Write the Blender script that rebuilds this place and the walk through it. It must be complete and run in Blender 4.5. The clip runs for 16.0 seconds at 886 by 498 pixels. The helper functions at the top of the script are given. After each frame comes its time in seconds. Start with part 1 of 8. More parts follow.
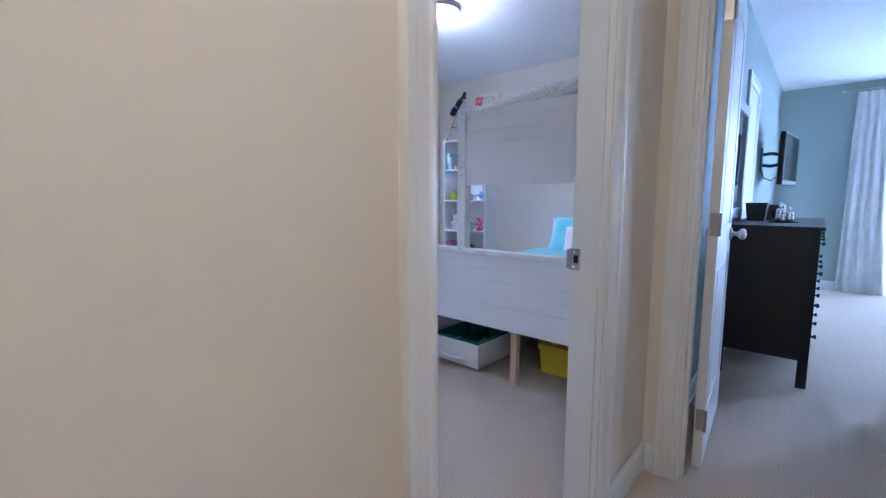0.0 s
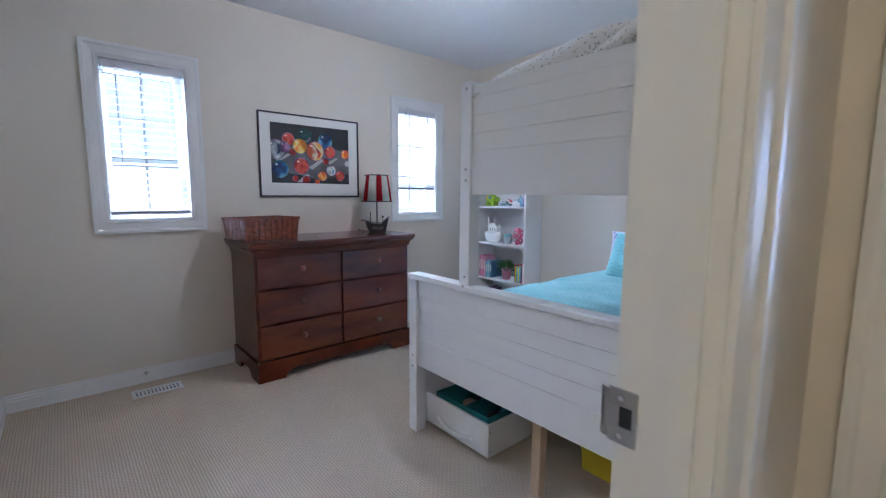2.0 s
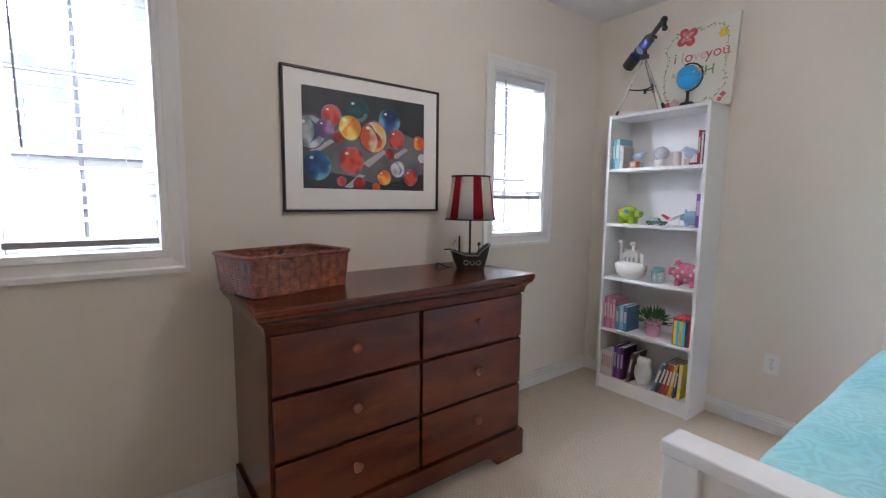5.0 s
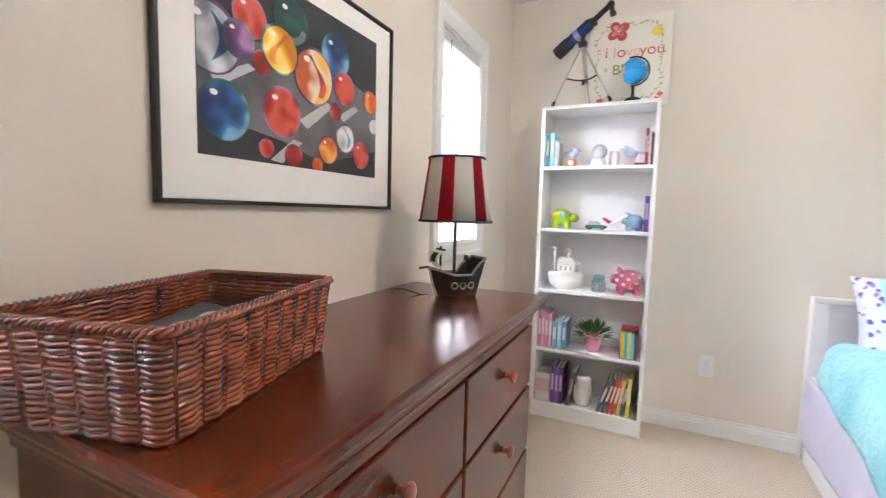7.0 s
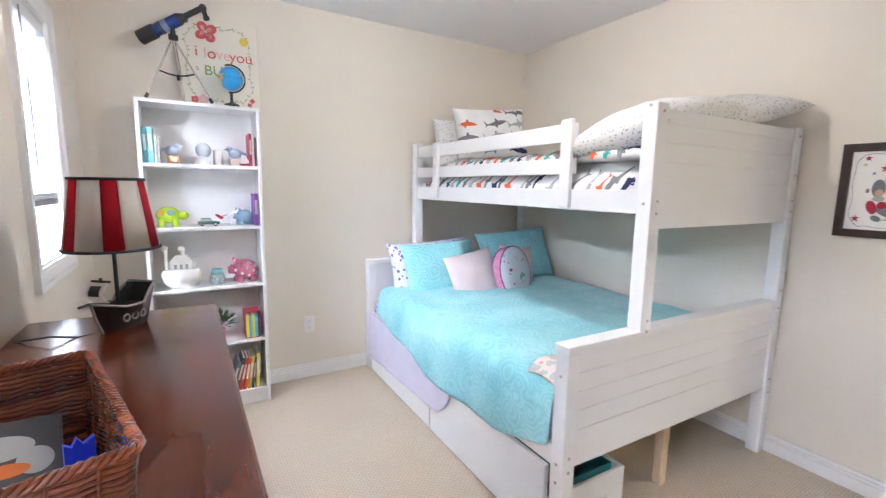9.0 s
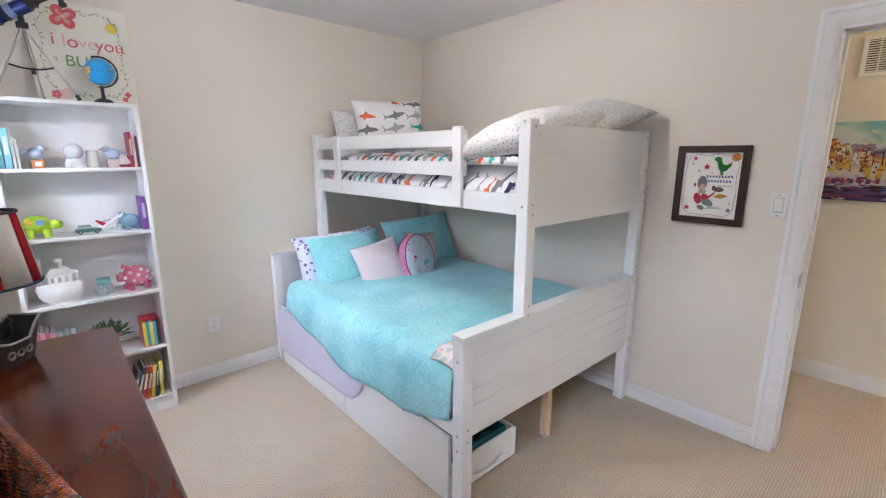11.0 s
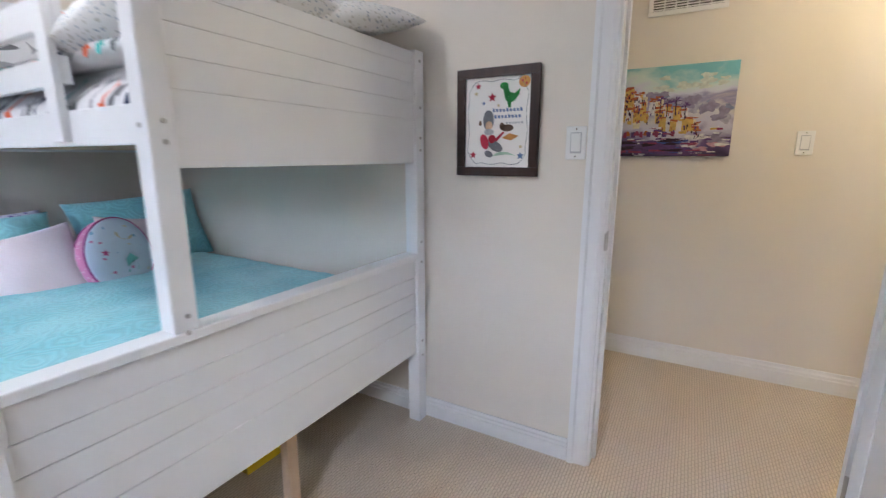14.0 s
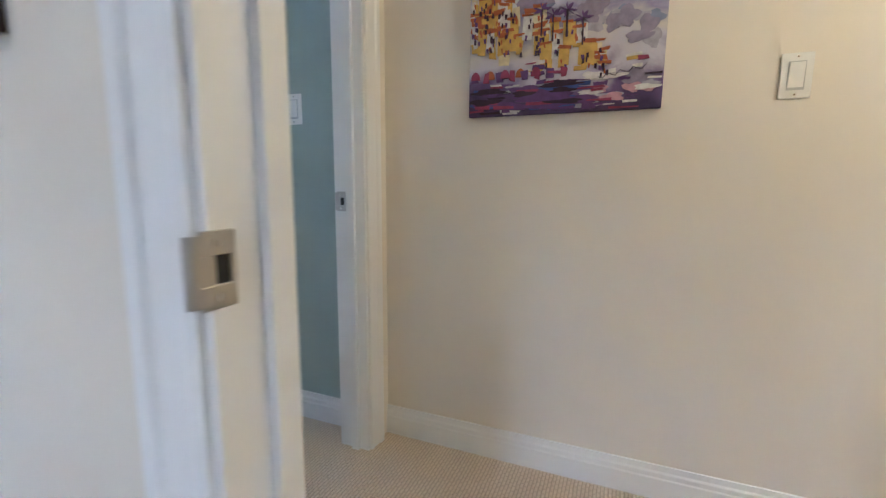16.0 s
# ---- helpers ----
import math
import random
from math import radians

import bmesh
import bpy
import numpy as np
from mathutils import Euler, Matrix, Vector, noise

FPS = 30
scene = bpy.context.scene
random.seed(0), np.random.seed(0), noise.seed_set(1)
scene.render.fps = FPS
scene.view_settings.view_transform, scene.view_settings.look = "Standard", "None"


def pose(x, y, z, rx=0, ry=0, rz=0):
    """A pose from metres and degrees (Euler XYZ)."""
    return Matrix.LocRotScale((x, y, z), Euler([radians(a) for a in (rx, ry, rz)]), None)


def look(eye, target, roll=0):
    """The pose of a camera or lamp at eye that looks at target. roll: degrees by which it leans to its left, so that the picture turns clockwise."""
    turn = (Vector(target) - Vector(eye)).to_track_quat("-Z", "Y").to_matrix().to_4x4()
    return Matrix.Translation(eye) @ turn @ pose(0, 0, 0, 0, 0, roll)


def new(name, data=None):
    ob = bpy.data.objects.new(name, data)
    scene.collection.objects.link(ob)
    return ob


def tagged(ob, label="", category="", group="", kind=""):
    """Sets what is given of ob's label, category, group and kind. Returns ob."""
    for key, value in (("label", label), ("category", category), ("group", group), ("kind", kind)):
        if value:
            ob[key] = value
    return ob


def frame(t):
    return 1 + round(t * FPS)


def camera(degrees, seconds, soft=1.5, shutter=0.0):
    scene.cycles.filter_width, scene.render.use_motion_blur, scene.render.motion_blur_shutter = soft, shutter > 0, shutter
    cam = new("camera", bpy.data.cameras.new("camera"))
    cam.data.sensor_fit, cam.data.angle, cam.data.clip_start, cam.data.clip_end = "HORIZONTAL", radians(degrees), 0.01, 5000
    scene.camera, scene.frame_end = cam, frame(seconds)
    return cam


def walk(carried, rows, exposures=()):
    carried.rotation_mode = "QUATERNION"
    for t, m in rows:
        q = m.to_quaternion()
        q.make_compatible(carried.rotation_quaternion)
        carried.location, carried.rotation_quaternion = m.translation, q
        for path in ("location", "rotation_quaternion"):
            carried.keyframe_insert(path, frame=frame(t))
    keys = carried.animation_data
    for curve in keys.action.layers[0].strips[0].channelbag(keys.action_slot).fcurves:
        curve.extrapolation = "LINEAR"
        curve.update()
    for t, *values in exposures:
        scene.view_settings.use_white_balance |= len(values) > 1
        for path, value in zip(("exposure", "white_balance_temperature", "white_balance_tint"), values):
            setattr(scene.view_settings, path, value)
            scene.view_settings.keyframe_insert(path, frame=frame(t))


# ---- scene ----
cam = camera(90.8, 16.0, soft=1.2, shutter=0.3)
PATH = [
    (0, (-0.083, 0.669, 1.122), (-1.38, 2.173, 0.889), 0.1),
    (0.5, (-0.107, 0.946, 1.101), (-1.407, 2.448, 0.866), 0.2),
    (1, (-0.16, 1.181, 1.116), (-1.495, 2.651, 0.876), 0.3),
    (1.1, (-0.186, 1.215, 1.112), (-1.535, 2.674, 0.884), 0.3),
    (1.5, (-0.3, 1.385, 1.148), (-1.72, 2.773, 0.904), 0.4),
    (2, (-0.438, 1.505, 1.192), (-1.932, 2.812, 0.95), 0.4),
    (2.5, (-0.598, 1.589, 1.238), (-2.14, 2.839, 0.994), 0.4),
    (3, (-0.763, 1.655, 1.292), (-2.344, 2.856, 1.049), 0.5),
    (3.5, (-0.979, 1.767, 1.303), (-2.59, 2.928, 1.062), 0.3),
    (4, (-1.234, 1.855, 1.312), (-2.845, 3.013, 1.064), 0.3),
    (4.2, (-1.336, 1.901, 1.284), (-2.952, 3.056, 1.052), 0.2),
    (6.3, (-2.531, 2.079, 1.209), (-3.824, 3.591, 1.005), 1.3),
    (6.5, (-2.614, 2.09, 1.199), (-3.812, 3.68, 1.01), 1.2),
    (7, (-2.831, 2.088, 1.172), (-3.697, 3.883, 1.005), 1.5),
    (7.5, (-2.999, 2.05, 1.166), (-3.298, 4.022, 1.023), 1.4),
    (8, (-3.135, 1.977, 1.195), (-2.823, 3.948, 1.07), 1.4),
    (8.5, (-3.199, 1.888, 1.273), (-2.428, 3.724, 1.088), 1.3),
    (8.8, (-3.236, 1.83, 1.308), (-2.29, 3.578, 1.08), 0.6),
    (9, (-3.234, 1.791, 1.34), (-2.228, 3.496, 1.059), 0.9),
    (9.5, (-3.27, 1.735, 1.411), (-2.14, 3.345, 1.055), 0.9),
    (11.8, (-3.272, 1.661, 1.506), (-1.89, 3.05, 1.106), 0.4),
    (12, (-3.214, 1.684, 1.481), (-1.813, 3.055, 1.085), 0.6),
    (12.5, (-3.093, 1.722, 1.461), (-1.648, 3.04, 1.043), 0.4),
    (13, (-2.921, 1.776, 1.399), (-1.399, 3.007, 0.987), 0.4),
    (13.5, (-2.662, 1.787, 1.322), (-1.032, 2.87, 0.908), 0.1),
    (14, (-2.316, 1.76, 1.222), (-0.609, 2.717, 0.811), 0.0),
    (14.5, (-1.952, 1.771, 1.163), (-0.189, 2.62, 0.751), 0.3),
    (15, (-1.62, 1.756, 1.085), (0.187, 2.539, 0.736), 0.3),
    (15.5, (-1.269, 1.725, 1.036), (0.564, 2.462, 0.727), 0.2),
    (16, (-0.945, 1.677, 1.001), (0.885, 2.43, 0.711), 0.5),
]
walk(cam, [(t, look(eye, target, roll)) for t, eye, target, roll in PATH],
     [(0.0, 1.18, 4420, 21), (1.0, 1.40, 4630, 20), (2.5, 0.98, 4900, 14), (4.2, 0.71, 5350, 17), (6.3, 2.05, 6100, 17), (9.0, 2.03, 5750, 16), (12.0, 1.56, 5650, 16), (13.5, 1.58, 5450, 16), (16.0, 1.76, 5050, 12)])

# world, sun and lamps: an overcast day, one ceiling lamp in each space
world = bpy.data.worlds.new("overcast")
scene.world = world
world.use_nodes = True
wn, wl = world.node_tree.nodes, world.node_tree.links
sky = wn.new("ShaderNodeTexSky")
sky.sky_type, sky.sun_disc = "NISHITA", False
sky.sun_elevation, sky.sun_rotation = radians(36), radians(108)
sky.air_density, sky.dust_density = 1.0, 4.0
wl.new(sky.outputs[0], wn["Background"].inputs[0])
wn["Background"].inputs[1].default_value = 0.15


def lamp(name, kind, m, power, colour, **more):
    d = bpy.data.lights.new(name, kind)
    d.energy, d.color = power, colour
    for key, value in more.items():
        if key == "size":
            d.size = value
        elif key == "size_y":
            d.shape, d.size_y = "RECTANGLE", value
        elif key == "angle":
            d.angle = value
        elif key == "radius":
            d.shadow_soft_size = value
    o = new(name, d)
    o.matrix_world = m
    return o


lamp("sun", "SUN", look((9, -3, 7), (0, 0, 0)), 4.5, (1.0, 0.96, 0.9), angle=radians(0.5))
# sky light standing before the windows
lamp("window_sky_light", "AREA", look((-5.0, 1.95, 2.75), (-3.2, 1.95, 1.2)), 230, (0.86, 0.93, 1.0), size=1.6, size_y=1.3)
lamp("window_sky_light", "AREA", look((-5.0, 4.05, 2.75), (-3.2, 4.05, 1.2)), 230, (0.86, 0.93, 1.0), size=1.6, size_y=1.3)
lamp("window_sky_light", "AREA", look((1.9, 8.6, 1.5), (1.9, 6.0, 1.0)), 180, (0.80, 0.89, 1.0), size=2.4, size_y=1.9)
lamp("bedroom_bulb", "POINT", Matrix.Translation((-2.255, 3.14, 2.26)), 7.5, (1.0, 0.9, 0.78), radius=0.06)
lamp("hall_bulb", "POINT", Matrix.Translation((0.0, 0.55, 2.24)), 8.2, (1.0, 0.77, 0.42), radius=0.06)

# materials
MATS = {}


def material(name, colour, rough=0.6, metal=0.0, dark=0.85, scale=6.0, bump=0.15, fine=180.0, spec=0.5, glow=0.0, sheen=0.0, coat=0.0):
    """A painted, plastic, cloth or metal surface with two scales of variation."""
    m = bpy.data.materials.new(name)
    m.use_nodes = True
    n, l = m.node_tree.nodes, m.node_tree.links
    b = n["Principled BSDF"]
    co = n.new("ShaderNodeTexCoord")
    big, small = n.new("ShaderNodeTexNoise"), n.new("ShaderNodeTexNoise")
    big.inputs["Scale"].default_value, big.inputs["Detail"].default_value = scale, 4
    small.inputs["Scale"].default_value, small.inputs["Detail"].default_value = fine, 2
    l.new(co.outputs["Object"], big.inputs["Vector"])
    l.new(co.outputs["Object"], small.inputs["Vector"])
    mix = n.new("ShaderNodeMix")
    mix.data_type = "RGBA"
    mix.inputs["A"].default_value = (*[c * dark for c in colour], 1)
    mix.inputs["B"].default_value = (*colour, 1)
    ramp = n.new("ShaderNodeMapRange")
    ramp.inputs["From Min"].default_value, ramp.inputs["From Max"].default_value = 0.3, 0.65
    l.new(big.outputs["Fac"], ramp.inputs["Value"])
    l.new(ramp.outputs[0], mix.inputs["Factor"])
    l.new(mix.outputs["Result"], b.inputs["Base Color"])
    rr = n.new("ShaderNodeMapRange")
    rr.inputs["To Min"].default_value, rr.inputs["To Max"].default_value = max(rough - 0.06, 0.02), min(rough + 0.06, 1)
    l.new(big.outputs["Fac"], rr.inputs["Value"])
    l.new(rr.outputs[0], b.inputs["Roughness"])
    b.inputs["Metallic"].default_value = metal
    b.inputs["Specular IOR Level"].default_value = spec
    if sheen:
        b.inputs["Sheen Weight"].default_value = sheen
    if coat:
        b.inputs["Coat Weight"].default_value, b.inputs["Coat Roughness"].default_value = coat, 0.12
    if bump:
        bp = n.new("ShaderNodeBump")
        bp.inputs["Strength"].default_value, bp.inputs["Distance"].default_value = bump, 0.002
        l.new(small.outputs["Fac"], bp.inputs["Height"])
        l.new(bp.outputs[0], b.inputs["Normal"])
    if glow:
        b.inputs["Emission Color"].default_value = (*colour, 1)
        b.inputs["Emission Strength"].default_value = glow
    MATS[name] = m
    return m


def carpet_material():
    """Looped berber carpet: staggered rows of loops with small dark gaps."""
    m = bpy.data.materials.new("berber_carpet")
    m.use_nodes = True
    n, l = m.node_tree.nodes, m.node_tree.links
    b = n["Principled BSDF"]
    co = n.new("ShaderNodeTexCoord")
    brick = n.new("ShaderNodeTexBrick")
    brick.inputs["Scale"].default_value = 1.0
    brick.inputs["Brick Width"].default_value, brick.inputs["Row Height"].default_value = 0.026, 0.012
    brick.inputs["Mortar Size"].default_value, brick.inputs["Mortar Smooth"].default_value = 0.0035, 1.0
    warp = n.new("ShaderNodeTexNoise")
    warp.inputs["Scale"].default_value = 30
    vm = n.new("ShaderNodeVectorMath")
    vm.operation = "MULTIPLY_ADD"
    vm.inputs[1].default_value = (0.006, 0.006, 0)
    l.new(co.outputs["Object"], warp.inputs["Vector"])
    l.new(warp.outputs["Color"], vm.inputs[0])
    l.new(co.outputs["Object"], vm.inputs[2])
    l.new(vm.outputs[0], brick.inputs["Vector"])
    big = n.new("ShaderNodeTexNoise")
    big.inputs["Scale"].default_value, big.inputs["Detail"].default_value = 2.5, 5
    l.new(co.outputs["Object"], big.inputs["Vector"])
    base = n.new("ShaderNodeMix")
    base.data_type = "RGBA"
    base.inputs["A"].default_value, base.inputs["B"].default_value = (0.68, 0.57, 0.44, 1), (0.77, 0.66, 0.52, 1)
    l.new(big.outputs["Fac"], base.inputs["Factor"])
    gap = n.new("ShaderNodeMix")
    gap.data_type = "RGBA"
    l.new(base.outputs["Result"], gap.inputs["A"])
    gap.inputs["B"].default_value = (0.55, 0.45, 0.335, 1)
    l.new(brick.outputs["Fac"], gap.inputs["Factor"])
    l.new(gap.outputs["Result"], b.inputs["Base Color"])
    b.inputs["Roughness"].default_value = 0.95
    b.inputs["Specular IOR Level"].default_value = 0.1
    fibre = n.new("ShaderNodeTexNoise")
    fibre.inputs["Scale"].default_value = 420
    l.new(co.outputs["Object"], fibre.inputs["Vector"])
    mx = n.new("ShaderNodeMath")
    mx.operation = "MULTIPLY_ADD"
    mx.inputs[1].default_value = -1.0
    l.new(brick.outputs["Fac"], mx.inputs[0])
    l.new(fibre.outputs["Fac"], mx.inputs[2])
    bp = n.new("ShaderNodeBump")
    bp.inputs["Strength"].default_value, bp.inputs["Distance"].default_value = 0.7, 0.006
    l.new(mx.outputs[0], bp.inputs["Height"])
    l.new(bp.outputs[0], b.inputs["Normal"])
    return m


def wood_material(name, c0, c1, rough, axis=1, coat=0.0, stretch=12.0):
    """Stained wood with grain drawn out along one axis."""
    m = bpy.data.materials.new(name)
    m.use_nodes = True
    n, l = m.node_tree.nodes, m.node_tree.links
    b = n["Principled BSDF"]
    co, mp = n.new("ShaderNodeTexCoord"), n.new("ShaderNodeMapping")
    sc = [stretch, stretch, stretch]
    sc[axis] = 1.2
    mp.inputs["Scale"].default_value = sc
    l.new(co.outputs["Object"], mp.inputs["Vector"])
    g, f = n.new("ShaderNodeTexNoise"), n.new("ShaderNodeTexNoise")
    g.inputs["Scale"].default_value, g.inputs["Detail"].default_value, g.inputs["Distortion"].default_value = 2.0, 4, 0.3
    f.inputs["Scale"].default_value, f.inputs["Detail"].default_value = 22, 3
    l.new(mp.outputs[0], g.inputs["Vector"])
    l.new(mp.outputs[0], f.inputs["Vector"])
    r = n.new("ShaderNodeValToRGB")
    r.color_ramp.elements[0].position, r.color_ramp.elements[0].color = 0.3, (*c0, 1)
    r.color_ramp.elements[1].position, r.color_ramp.elements[1].color = 0.7, (*c1, 1)
    mx = n.new("ShaderNodeMath")
    mx.operation = "MULTIPLY_ADD"
    mx.inputs[1].default_value = 0.25
    l.new(f.outputs["Fac"], mx.inputs[0])
    l.new(g.outputs["Fac"], mx.inputs[2])
    sub = n.new("ShaderNodeMath")
    sub.operation = "SUBTRACT"
    sub.inputs[1].default_value = 0.12
    l.new(mx.outputs[0], sub.inputs[0])
    l.new(sub.outputs[0], r.inputs["Fac"])
    l.new(r.outputs[0], b.inputs["Base Color"])
    b.inputs["Roughness"].default_value = rough
    if coat:
        b.inputs["Coat Weight"].default_value, b.inputs["Coat Roughness"].default_value = coat, 0.15
    return m


def glass_material(name, tint=(1, 1, 1)):
    m = bpy.data.materials.new(name)
    m.use_nodes = True
    b = m.node_tree.nodes["Principled BSDF"]
    b.inputs["Base Color"].default_value = (*tint, 1)
    b.inputs["Transmission Weight"].default_value, b.inputs["Roughness"].default_value, b.inputs["IOR"].default_value = 1.0, 0.0, 1.05
    return m


def spotted_material(name, base, colours, scale, size, rough=0.85, bump=0.3, stretch=(1, 1, 1)):
    """Printed cloth: scattered marks of several colours on a plain ground."""
    m = bpy.data.materials.new(name)
    m.use_nodes = True
    n, l = m.node_tree.nodes, m.node_tree.links
    b = n["Principled BSDF"]
    co, mp = n.new("ShaderNodeTexCoord"), n.new("ShaderNodeMapping")
    mp.inputs["Scale"].default_value = stretch
    l.new(co.outputs["Object"], mp.inputs["Vector"])
    wob = n.new("ShaderNodeTexNoise")
    wob.inputs["Scale"].default_value = scale * 1.5
    add = n.new("ShaderNodeVectorMath")
    add.operation = "MULTIPLY_ADD"
    add.inputs[1].default_value = (0.6 / scale,) * 3
    l.new(mp.outputs[0], wob.inputs["Vector"])
    l.new(wob.outputs["Color"], add.inputs[0])
    l.new(mp.outputs[0], add.inputs[2])
    v = n.new("ShaderNodeTexVoronoi")
    v.inputs["Scale"].default_value = scale
    l.new(add.outputs[0], v.inputs["Vector"])
    lt = n.new("ShaderNodeMath")
    lt.operation = "LESS_THAN"
    lt.inputs[1].default_value = size
    l.new(v.outputs["Distance"], lt.inputs[0])
    sep = n.new("ShaderNodeSeparateColor")
    l.new(v.outputs["Color"], sep.inputs[0])
    r = n.new("ShaderNodeValToRGB")
    r.color_ramp.interpolation = "CONSTANT"
    while len(r.color_ramp.elements) < len(colours):
        r.color_ramp.elements.new(0.5)
    for i, c in enumerate(colours):
        r.color_ramp.elements[i].position, r.color_ramp.elements[i].color = i / len(colours), (*c, 1)
    l.new(sep.outputs[0], r.inputs["Fac"])
    mix = n.new("ShaderNodeMix")
    mix.data_type = "RGBA"
    mix.inputs["A"].default_value = (*base, 1)
    l.new(r.outputs[0], mix.inputs["B"])
    l.new(lt.outputs[0], mix.inputs["Factor"])
    l.new(mix.outputs["Result"], b.inputs["Base Color"])
    b.inputs["Roughness"].default_value = rough
    fine = n.new("ShaderNodeTexNoise")
    fine.inputs["Scale"].default_value = 260
    l.new(co.outputs["Object"], fine.inputs["Vector"])
    bp = n.new("ShaderNodeBump")
    bp.inputs["Strength"].default_value, bp.inputs["Distance"].default_value = bump, 0.002
    l.new(fine.outputs["Fac"], bp.inputs["Height"])
    l.new(bp.outputs[0], b.inputs["Normal"])
    return m


def quilt_material(name, c0, c1):
    """Soft quilted plush: fans of stitched ridges round scattered centres, slightly darker between the ridges."""
    m = bpy.data.materials.new(name)
    m.use_nodes = True
    n, l = m.node_tree.nodes, m.node_tree.links
    b = n["Principled BSDF"]
    co = n.new("ShaderNodeTexCoord")
    warp = n.new("ShaderNodeTexNoise")
    warp.inputs["Scale"].default_value, warp.inputs["Detail"].default_value = 7, 2
    wv = n.new("ShaderNodeVectorMath")
    wv.operation = "MULTIPLY_ADD"
    wv.inputs[1].default_value = (0.10, 0.10, 0.10)
    l.new(co.outputs["Object"], warp.inputs["Vector"])
    l.new(warp.outputs["Color"], wv.inputs[0])
    l.new(co.outputs["Object"], wv.inputs[2])
    cell = n.new("ShaderNodeTexVoronoi")
    cell.inputs["Scale"].default_value = 10
    l.new(wv.outputs[0], cell.inputs["Vector"])
    rings = n.new("ShaderNodeMath")
    rings.operation = "MULTIPLY"
    rings.inputs[1].default_value = 34
    l.new(cell.outputs["Distance"], rings.inputs[0])
    ridge = n.new("ShaderNodeMath")
    ridge.operation = "SINE"
    l.new(rings.outputs[0], ridge.inputs[0])
    big = n.new("ShaderNodeTexNoise")
    big.inputs["Scale"].default_value, big.inputs["Detail"].default_value = 4, 5
    l.new(co.outputs["Object"], big.inputs["Vector"])
    mix = n.new("ShaderNodeMix")
    mix.data_type = "RGBA"
    mix.inputs["A"].default_value, mix.inputs["B"].default_value = (*c0, 1), (*c1, 1)
    spread = n.new("ShaderNodeMapRange")
    spread.inputs["From Min"].default_value, spread.inputs["From Max"].default_value = 0.32, 0.68
    l.new(big.outputs["Fac"], spread.inputs["Value"])
    l.new(spread.outputs[0], mix.inputs["Factor"])
    furrow_tone = n.new("ShaderNodeMapRange")
    furrow_tone.inputs["From Min"].default_value, furrow_tone.inputs["To Min"].default_value, furrow_tone.inputs["To Max"].default_value = -1.0, 0.90, 1.03
    l.new(ridge.outputs[0], furrow_tone.inputs["Value"])
    tint = n.new("ShaderNodeVectorMath")
    tint.operation = "SCALE"
    l.new(mix.outputs["Result"], tint.inputs[0])
    l.new(furrow_tone.outputs[0], tint.inputs["Scale"])
    l.new(tint.outputs[0], b.inputs["Base Color"])
    b.inputs["Roughness"].default_value, b.inputs["Sheen Weight"].default_value = 0.9, 0.25
    fine = n.new("ShaderNodeTexNoise")
    fine.inputs["Scale"].default_value = 160
    l.new(co.outputs["Object"], fine.inputs["Vector"])
    add = n.new("ShaderNodeMath")
    add.operation = "MULTIPLY_ADD"
    add.inputs[1].default_value = 0.35
    l.new(ridge.outputs[0], add.inputs[0])
    l.new(fine.outputs["Fac"], add.inputs[2])
    bp = n.new("ShaderNodeBump")
    bp.inputs["Strength"].default_value, bp.inputs["Distance"].default_value = 0.38, 0.005
    l.new(add.outputs[0], bp.inputs["Height"])
    l.new(bp.outputs[0], b.inputs["Normal"])
    return m


CARPET = carpet_material()
WALL = material("cream_wall_paint", (0.76, 0.70, 0.605), 0.75, dark=0.97, scale=1.5, bump=0.12, fine=260)
MWALL = material("blue_wall_paint", (0.37, 0.44, 0.415), 0.75, dark=0.97, scale=1.5, bump=0.12, fine=260)
CEIL = material("ceiling_paint", (0.82, 0.82, 0.82), 0.9, dark=0.97, scale=2, bump=0.5, fine=140)
TRIM = material("white_trim_paint", (0.80, 0.79, 0.77), 0.38, dark=0.975, scale=3, bump=0.0, fine=90)
BEDW = material("white_bed_lacquer", (0.82, 0.82, 0.81), 0.36, dark=0.975, scale=3, bump=0.0, fine=80)
SHELFW = material("white_laminate", (0.84, 0.83, 0.81), 0.45, dark=0.98, scale=3, bump=0.0, fine=80)
PLASTW = material("white_plastic", (0.80, 0.79, 0.76), 0.4, dark=0.98, bump=0.0)
NICKEL = material("brushed_nickel", (0.55, 0.53, 0.50), 0.3, metal=1.0, bump=0.05, fine=300)
CHROME = material("polished_metal", (0.75, 0.74, 0.72), 0.15, metal=1.0, bump=0.0)
BLACK = material("black_paint", (0.012, 0.012, 0.013), 0.4, bump=0.05)
BLACKW = material("black_stained_wood", (0.014, 0.015, 0.019), 0.45, dark=0.7, bump=0.05)
CHERRY = wood_material("cherry_stained_wood", (0.064, 0.010, 0.003), (0.135, 0.025, 0.006), 0.22, axis=1, coat=0.25, stretch=5)
CHERRYK = wood_material("cherry_knob_wood", (0.13, 0.03, 0.012), (0.22, 0.055, 0.02), 0.3, coat=0.3)
PINE = wood_material("pale_pine_wood", (0.52, 0.36, 0.22), (0.66, 0.49, 0.33), 0.6, axis=2)
DARKF = wood_material("dark_brown_picture_wood", (0.022, 0.008, 0.005), (0.045, 0.016, 0.01), 0.35, axis=2)
GLASS = glass_material("window_glass")
CLEAR = glass_material("clear_picture_glass")
MATBOARD = material("white_mat_board", (0.82, 0.80, 0.76), 0.85, dark=0.98, bump=0.1)
